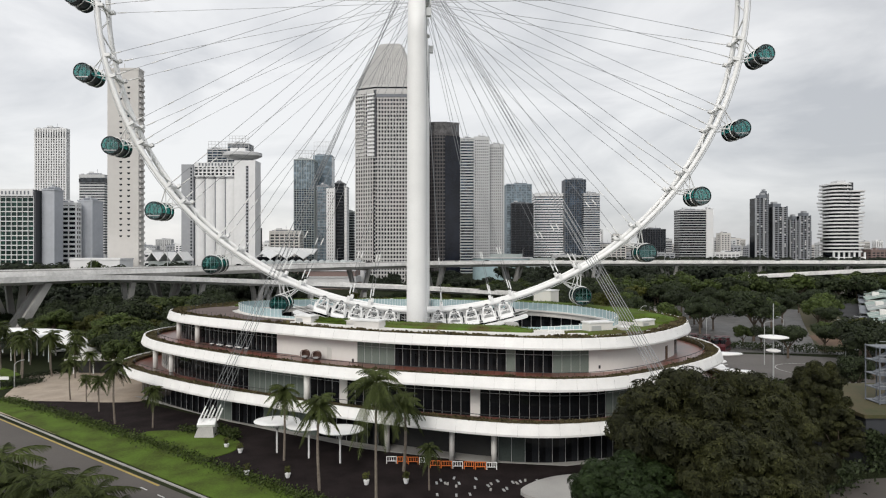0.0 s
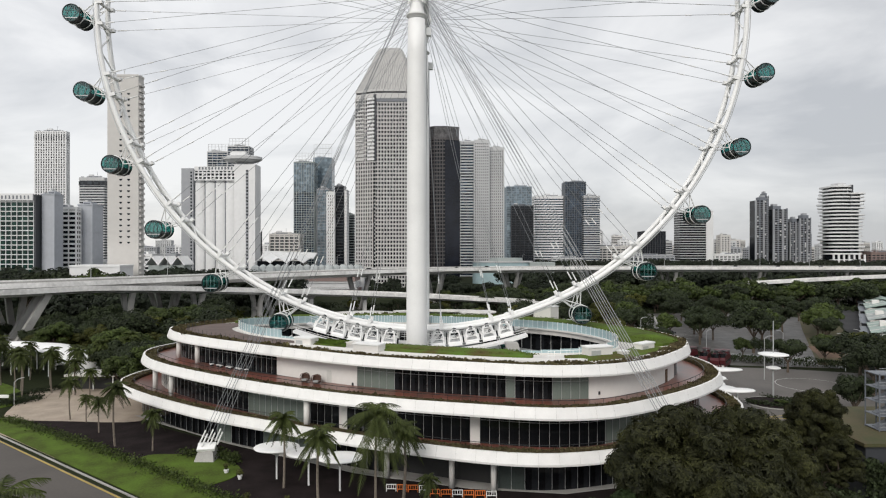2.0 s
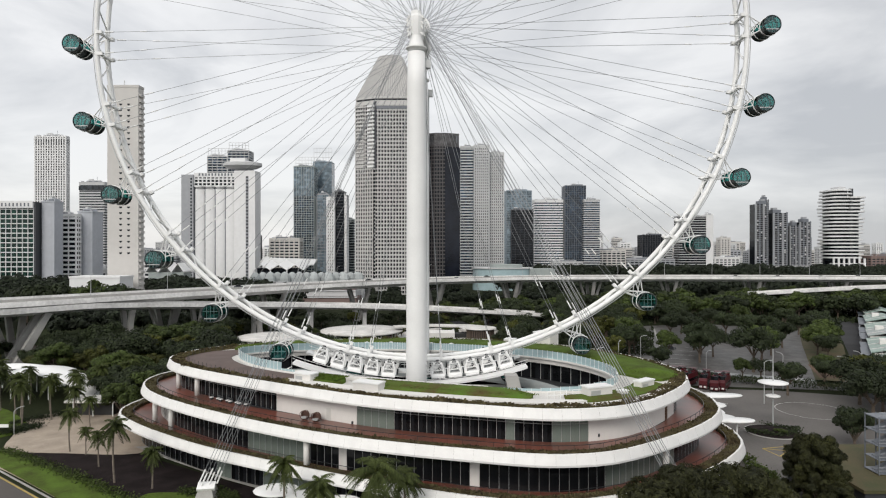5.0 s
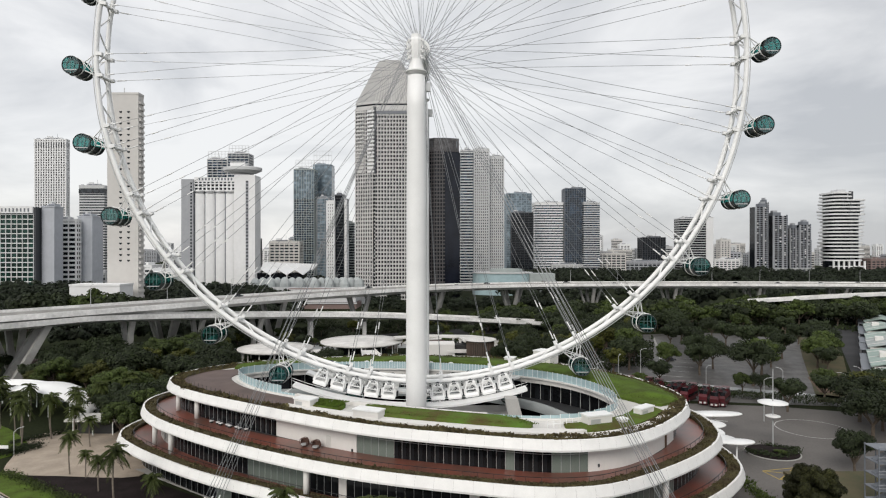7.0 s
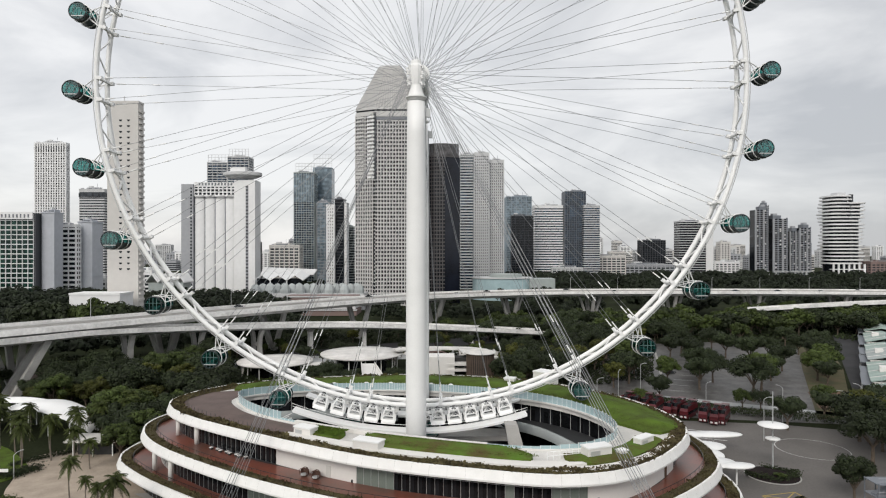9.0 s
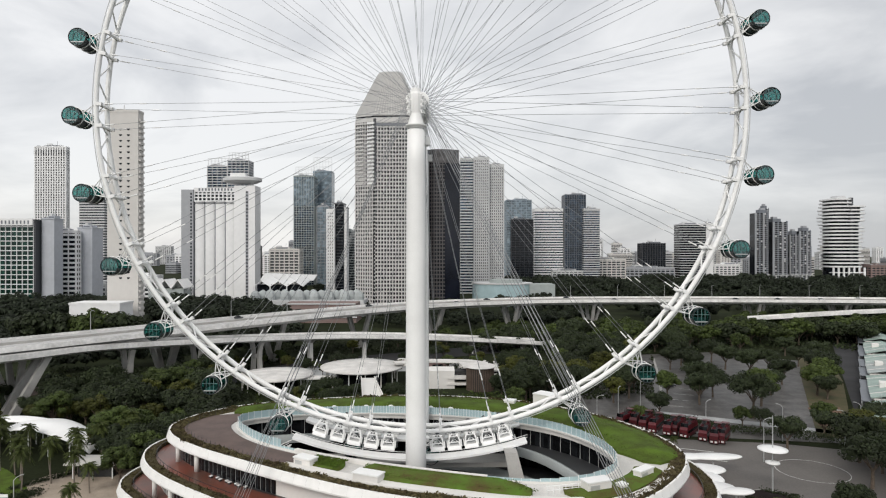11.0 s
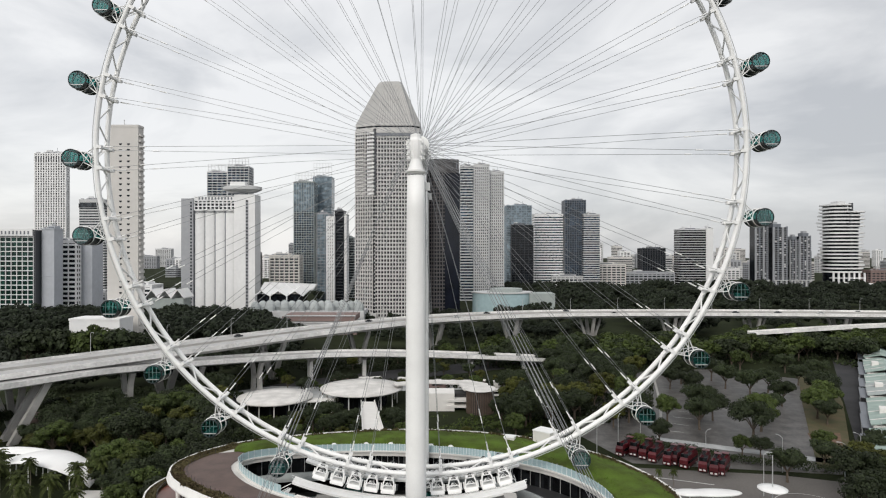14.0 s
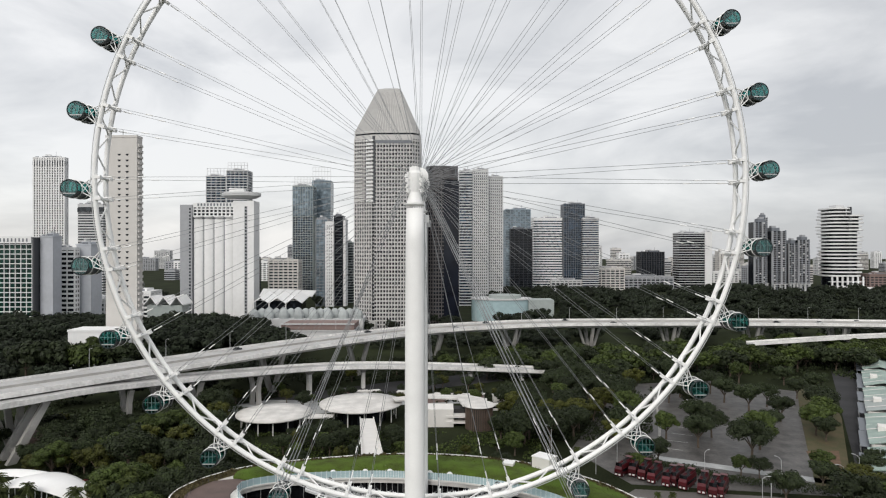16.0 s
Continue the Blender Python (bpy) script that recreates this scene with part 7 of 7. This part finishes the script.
# chamfered stone tower with a sloped crown
ct = thing("chamfered_tower", "tall stone-clad tower with punched windows and a sloped crown", "skyscraper", at=(-51, 575, 0))
PLAN = [(-31, 9), (-12, 0), (24, 0), (30.5, 6), (30.5, 40), (24, 46), (-24, 46), (-31, 40)]


def facade(parent, plan, z0, z1, glass, wall, floor, band, bay, pier, faces):
    """Proud bands and piers on a many-sided tower."""
    part("core", Geo().prism([(x * 0.985, (y - 23) * 0.985 + 23) for x, y in plan], z0, z1 - 0.3), glass, parent, "window glass")
    n, g = int((z1 - z0) / floor), Geo()
    for k in range(n + 1):
        z = min(z1 - band, z0 + (z1 - z0) * k / n)
        g.prism(plan, z, z + band)
    part("band_grid", g, wall, parent, kind="stuff")
    g = Geo()
    for i in faces:
        a, b = Vector(plan[i]), Vector(plan[(i + 1) % len(plan)])
        m = max(1, round((b - a).length / bay))
        for k in range(m + 1):
            p = a.lerp(b, k / m)
            g.box(p.x, p.y, (z0 + z1) / 2, pier, pier * 0.6, z1 - z0 - 0.2, math.atan2(b.y - a.y, b.x - a.x))
    part("pier_grid", g, wall, parent, kind="stuff")


facade(ct, PLAN, 0, 178, GLASS_SKYD, W_STONE, 3.6, 1.4, 2.75, 1.0, (0, 1, 2, 3))
part("attic", Geo().prism(PLAN, 178, 180.4), W_STONE, ct)
part("collar", Geo().prism([(x * 0.97, (y - 23) * 0.97 + 23) for x, y in PLAN], 180.4, 182), GLASS_SKYD, ct)
part("eave_slab", Geo().prism(PLAN, 182, 184), W_STONE, ct)
part("crown", Geo().loops([[(x, y, 184) for x, y in PLAN], [(x * 0.40 + 1, (y - 23) * 0.40 + 23, 224) for x, y in PLAN], [(x * 0.33 + 1, (y - 23) * 0.33 + 23, 227) for x, y in PLAN]], True, True), W_ROOF, ct, "sloped metal crown")
seam = Geo()
for k in range(15):
    f = k / 14
    seam.tube((-12 + 36 * f, -0.1, 184), (-12 * 0.40 + 1 + 14.4 * f, 13.6, 224), 0.25, 4)
part("roof_seams", seam, W_STONE, ct, kind="stuff")
# upper floors of the chamfer carry open trays, the corner a dark glazed slot
part("corner_slot", Geo().box(-11.6, 0.5, 148, 2.6, 2.4, 62, -0.44), W_DARK, ct, "dark glazed corner slot")
for k in range(17):
    part("corner_balcony", Geo().box(-15.6, 1.4, 119 + 3.5 * k, 7.4, 2.4, 1.7, -0.44), W_WHITE, ct)
    part("chamfer_tray", Geo().box(-26.6, 6.6, 119 + 3.5 * k, 9.0, 1.6, 1.5, -0.44), W_STONE, ct)
for k in range(32):
    part("corner_window", Geo().box(-12.4, -0.1, 6 + 3.5 * k, 1.6, 1.6, 2.2, -0.44), GLASS_SKYD, ct)
part("attic_slot", Geo().box(6, -0.3, 173.6, 33, 0.8, 2.6), W_SLATE, ct, "dark slot below the eave")
part("attic_band", Geo().box(6, -0.2, 176.6, 36, 0.8, 2.6), W_STONE, ct)
part("entrance_base", Geo().box(-18, -1, 4, 16, 6, 8), W_STONE, ct)

dk = thing("black_tower", "near-black glass tower with a rounded crown", "skyscraper", at=(0.5, 601, 0))
PLAN2 = [(-16, 5), (-9, 0), (2, 0), (15.5, 5), (15.5, 30), (-16, 30)]
facade(dk, PLAN2, 0, 143, GLASS_SKYD, W_BROWN, 3.6, 1.1, 2.6, 0.9, (0, 1))
part("glass_prow", Geo().prism([(1.5, -0.6), (16.2, 4.4), (16.2, 30), (2, 30)], 0, 141), PROW, dk, "smooth blue-black glass prow")
part("crown", Geo().prism([(x * 0.98, y + 0.5) for x, y in PLAN2], 143, 155), CROWNSTONE, dk, "dark crown with reflections painted as mottling")
for k in range(10):
    part("crown_fin", Geo().box(-14 + 3 * k, 1.4 if k < 6 else 3.4, 149, 1.1, 1.0, (9, 6, 11, 7)[k % 4]), W_DARK if k % 3 else W_SLATE, dk)

rt = thing("balcony_tower", "white apartment tower with shifted rounded balcony decks", "skyscraper", at=(707, 1105, 0))


def deck_ring(cx, rx, ry, z, n=32):
    """A rounded rectangle in plan."""
    res = []
    for j in range(n):
        c, d = math.cos(2 * math.pi * j / n), math.sin(2 * math.pi * j / n)
        res.append((cx + rx * math.copysign(abs(c) ** 0.6, c), ry * math.copysign(abs(d) ** 0.6, d), z))
    return res


part("core", Geo().loops([deck_ring(0, 26, 20, 10), deck_ring(0, 26, 20, 106)], True, True), GLASS_SKYD, rt, "dark shaded glazing")
part("core", Geo().loops([deck_ring(-10, 16, 18, 106), deck_ring(-10, 16, 18, 146)], True, True), GLASS_SKYD, rt, "dark shaded glazing")
part("core", Geo().loops([deck_ring(15, 13, 18, 106), deck_ring(15, 13, 18, 134)], True, True), GLASS_SKYD, rt, "dark shaded glazing")
part("lift_core", Geo().box(7, -17.5, 80, 5, 6, 136), W_DARK, rt, "dark vertical recess")
SHIFTS = (0.0, 2.4, -1.6, 1.2, -2.6, 0.6, 2.8, -1.2)
for k in range(20):
    z, sh = 26 + 6.2 * k, SHIFTS[(k * 3) % 8]
    if z < 106:
        decks = ((sh, 31 + (k % 3) - 1),)
    else:
        decks = ((-12 + sh, 20 - (k % 2)),) + (((17 + sh * 0.5, 14 + (k % 2) * 2),) if z < 136 else ())
    for cx, rx in decks:
        part("balcony_band", Geo().loops([deck_ring(cx, rx - 0.5, 25, z), deck_ring(cx, rx, 26, z + 0.3), deck_ring(cx, rx, 26, z + 2.7), deck_ring(cx, rx - 0.4, 25.5, z + 2.7)], True, True), W_WHITE, rt)
part("penthouse", Geo().box(-8, -6, 149, 14, 20, 5), W_PALE, rt)
part("mast", Geo().box(9, -14, 142, 3, 3, 14), W_WHITE, rt)
for k in range(7):
    part("pilotis", Geo().box(-27 + 9 * k, -24, 13, 2.4, 2.4, 26), W_WHITE, rt)
for z in (9, 17):
    part("podium_deck", Geo().box(0, -20, z, 58, 10, 1.4), W_WHITE, rt)
part("podium", Geo().box(28, -20, 4, 60, 30, 8), W_WHITE, rt)

# low buildings between the towers and the park
rnd = random.Random(77)
for k in range(120):
    y = rnd.uniform(1250, 2400)
    u = rnd.uniform(-0.72, 0.75)
    w, h = rnd.uniform(22, 70), rnd.uniform(22, 62) * (0.8 if y < 1500 else 1.15)
    if rnd.random() < 0.15:
        h *= 1.35
    wall = rnd.choice((W_WHITE, W_PALE, W_PALE, W_GREY, W_BEIGE))
    glass = rnd.choice((GLASS_SKY, GLASS_SKYD, GLASS_SKY))
    nm = {"tower_white": "white", "tower_pale_grey": "pale grey", "tower_grey": "grey", "tower_beige": "beige"}[wall.name]
    tower("city_block", u * y - w / 2, u * y + w / 2, y, h, 25, glass, wall, 4.5, 2.4, rnd.choice((0, 9.0)), 3.0, nm + " city block in the far distance")
for x0, x1, y, h, wall, lab in ((-345, -300, 640, 30, W_WHITE, "white low conference hall"), (-430, -330, 640, 22, W_PALE, "pale grey podium block"), (-300, -270, 900, 62, W_DARK, "dark office block"), (-260, -215, 930, 58, W_BEIGE, "cream city block"), (262, 330, 1120, 40, W_BEIGE, "cream low-rise block"), (190, 250, 1080, 20, W_PALE, "low grey podium"), (330, 420, 1125, 24, W_GREY, "grey low-rise block"), (470, 520, 1200, 42, W_SLATE, "blue-grey block"), (640, 670, 1300, 38, W_GREY, "grey block"), (745, 790, 1080, 30, BRICKRED, "reddish low block")):
    tower("low_block", x0, x1, y, h, 26, GLASS_SKY, wall, 4.2, 2.0, 8.0, 1.6, lab)

hall = thing("folded_roof_hall", "dark glazed hall under a white folded roof", "hall", at=(-158, 600, 0))
part("glazing", Geo().box(0, 12, 12, 44, 20, 24), GLASS_SKYD, hall)
for k in range(3):
    x = -24 + 16 * k
    for a, b, zc in ((0, 8, 22), (16, 8, 22)):
        part("roof_facet", Geo().loops([[(x + a, -4, zc), (x + b, -4, 27), (x + b, 28, 31), (x + a, 28, 26)], [(x + a, -4, zc + 0.8), (x + b, -4, 27.8), (x + b, 28, 31.8), (x + a, 28, 26.8)]], True, True), W_WHITE, hall)
    part("column", Geo().tube((x, -3, 0), (x, -3, 22.4), 0.6, 8), W_WHITE, hall)
part("back_roof", Geo().loops([[(-27, 29, z), (27, 29, z), (30, 34, z + 5), (-24, 34, z + 7)] for z in (26, 27)], True, True), W_PALE, hall)
part("transom", Geo().box(0, 1.6, 14, 44, 0.6, 1.0), W_WHITE, hall)
hall2 = thing("folded_roof_hall", "white pavilion with a folded pale roof", "hall", at=(-268, 600, 0))
part("wall_block", Geo().box(0, 10, 10, 34, 18, 20), W_GREEN, hall2)
part("roof", Geo().loops([[(-19 + 6.3 * k, y, 21 + (8 if k % 2 else 0)) for k in range(7)] + [(-19 + 6.3 * k, y, 19.8 + (8 if k % 2 else 0)) for k in range(6, -1, -1)] for y in (-2, 22)], True, True), W_WHITE, hall2)
terr = thing("terraced_podium", "low terraced podium in muted red and grey", "building", at=(-105, 500, 0))
for k in range(3):
    part("terrace", Geo().box(3 * k, 4 + 3 * k, 2.1 + 5 * k, 74 - 8 * k, 30, 4.2), BRICKRED if k % 2 == 0 else W_PALE, terr)
    part("terrace_edge", Geo().box(3 * k, -11.4 + 3 * k, 4.5 + 5 * k, 75 - 8 * k, 1.0, 0.9), W_PALE, terr)
for k in range(22):
    solid("glass_pod", Geo().lathe([(4.3, 13.9), (4.5, 17), (3.4, 20.3), (1.6, 21.8), (0.3, 22.2)], 8, (-163 + 4.3 * k, 540 + (k % 3) * 8, 0)), PODGLASS, "pale faceted glass pod on a podium roof", "glass pod", group="glass pods")
solid("pod_podium", Geo().box(-118, 549, 7, 100, 30, 14), W_PALE, "grey podium carrying glass pods", "building")
gd = thing("green_glass_hall", "low round hall clad in pale green glass", "hall", at=(62, 640, 0))
part("drum", Geo().loops([[(31 * math.cos(2 * math.pi * j / 40), 20 * math.sin(2 * math.pi * j / 40) + 10, z) for j in range(40)] for z in (0, 22)], True, True), RAILGLASS, gd)
part("roof", Geo().loops([[(32 * math.cos(2 * math.pi * j / 40), 21 * math.sin(2 * math.pi * j / 40) + 10, z) for j in range(40)] for z in (22, 23.2)], True, True), W_PALE, gd)
part("upper_drum", Geo().lathe([(17, 23), (17, 26.5)], 28, (4, 10, 0)), W_GREEN, gd)
part("side_block", Geo().box(40, 8, 11, 26, 24, 22), W_GREEN, gd)
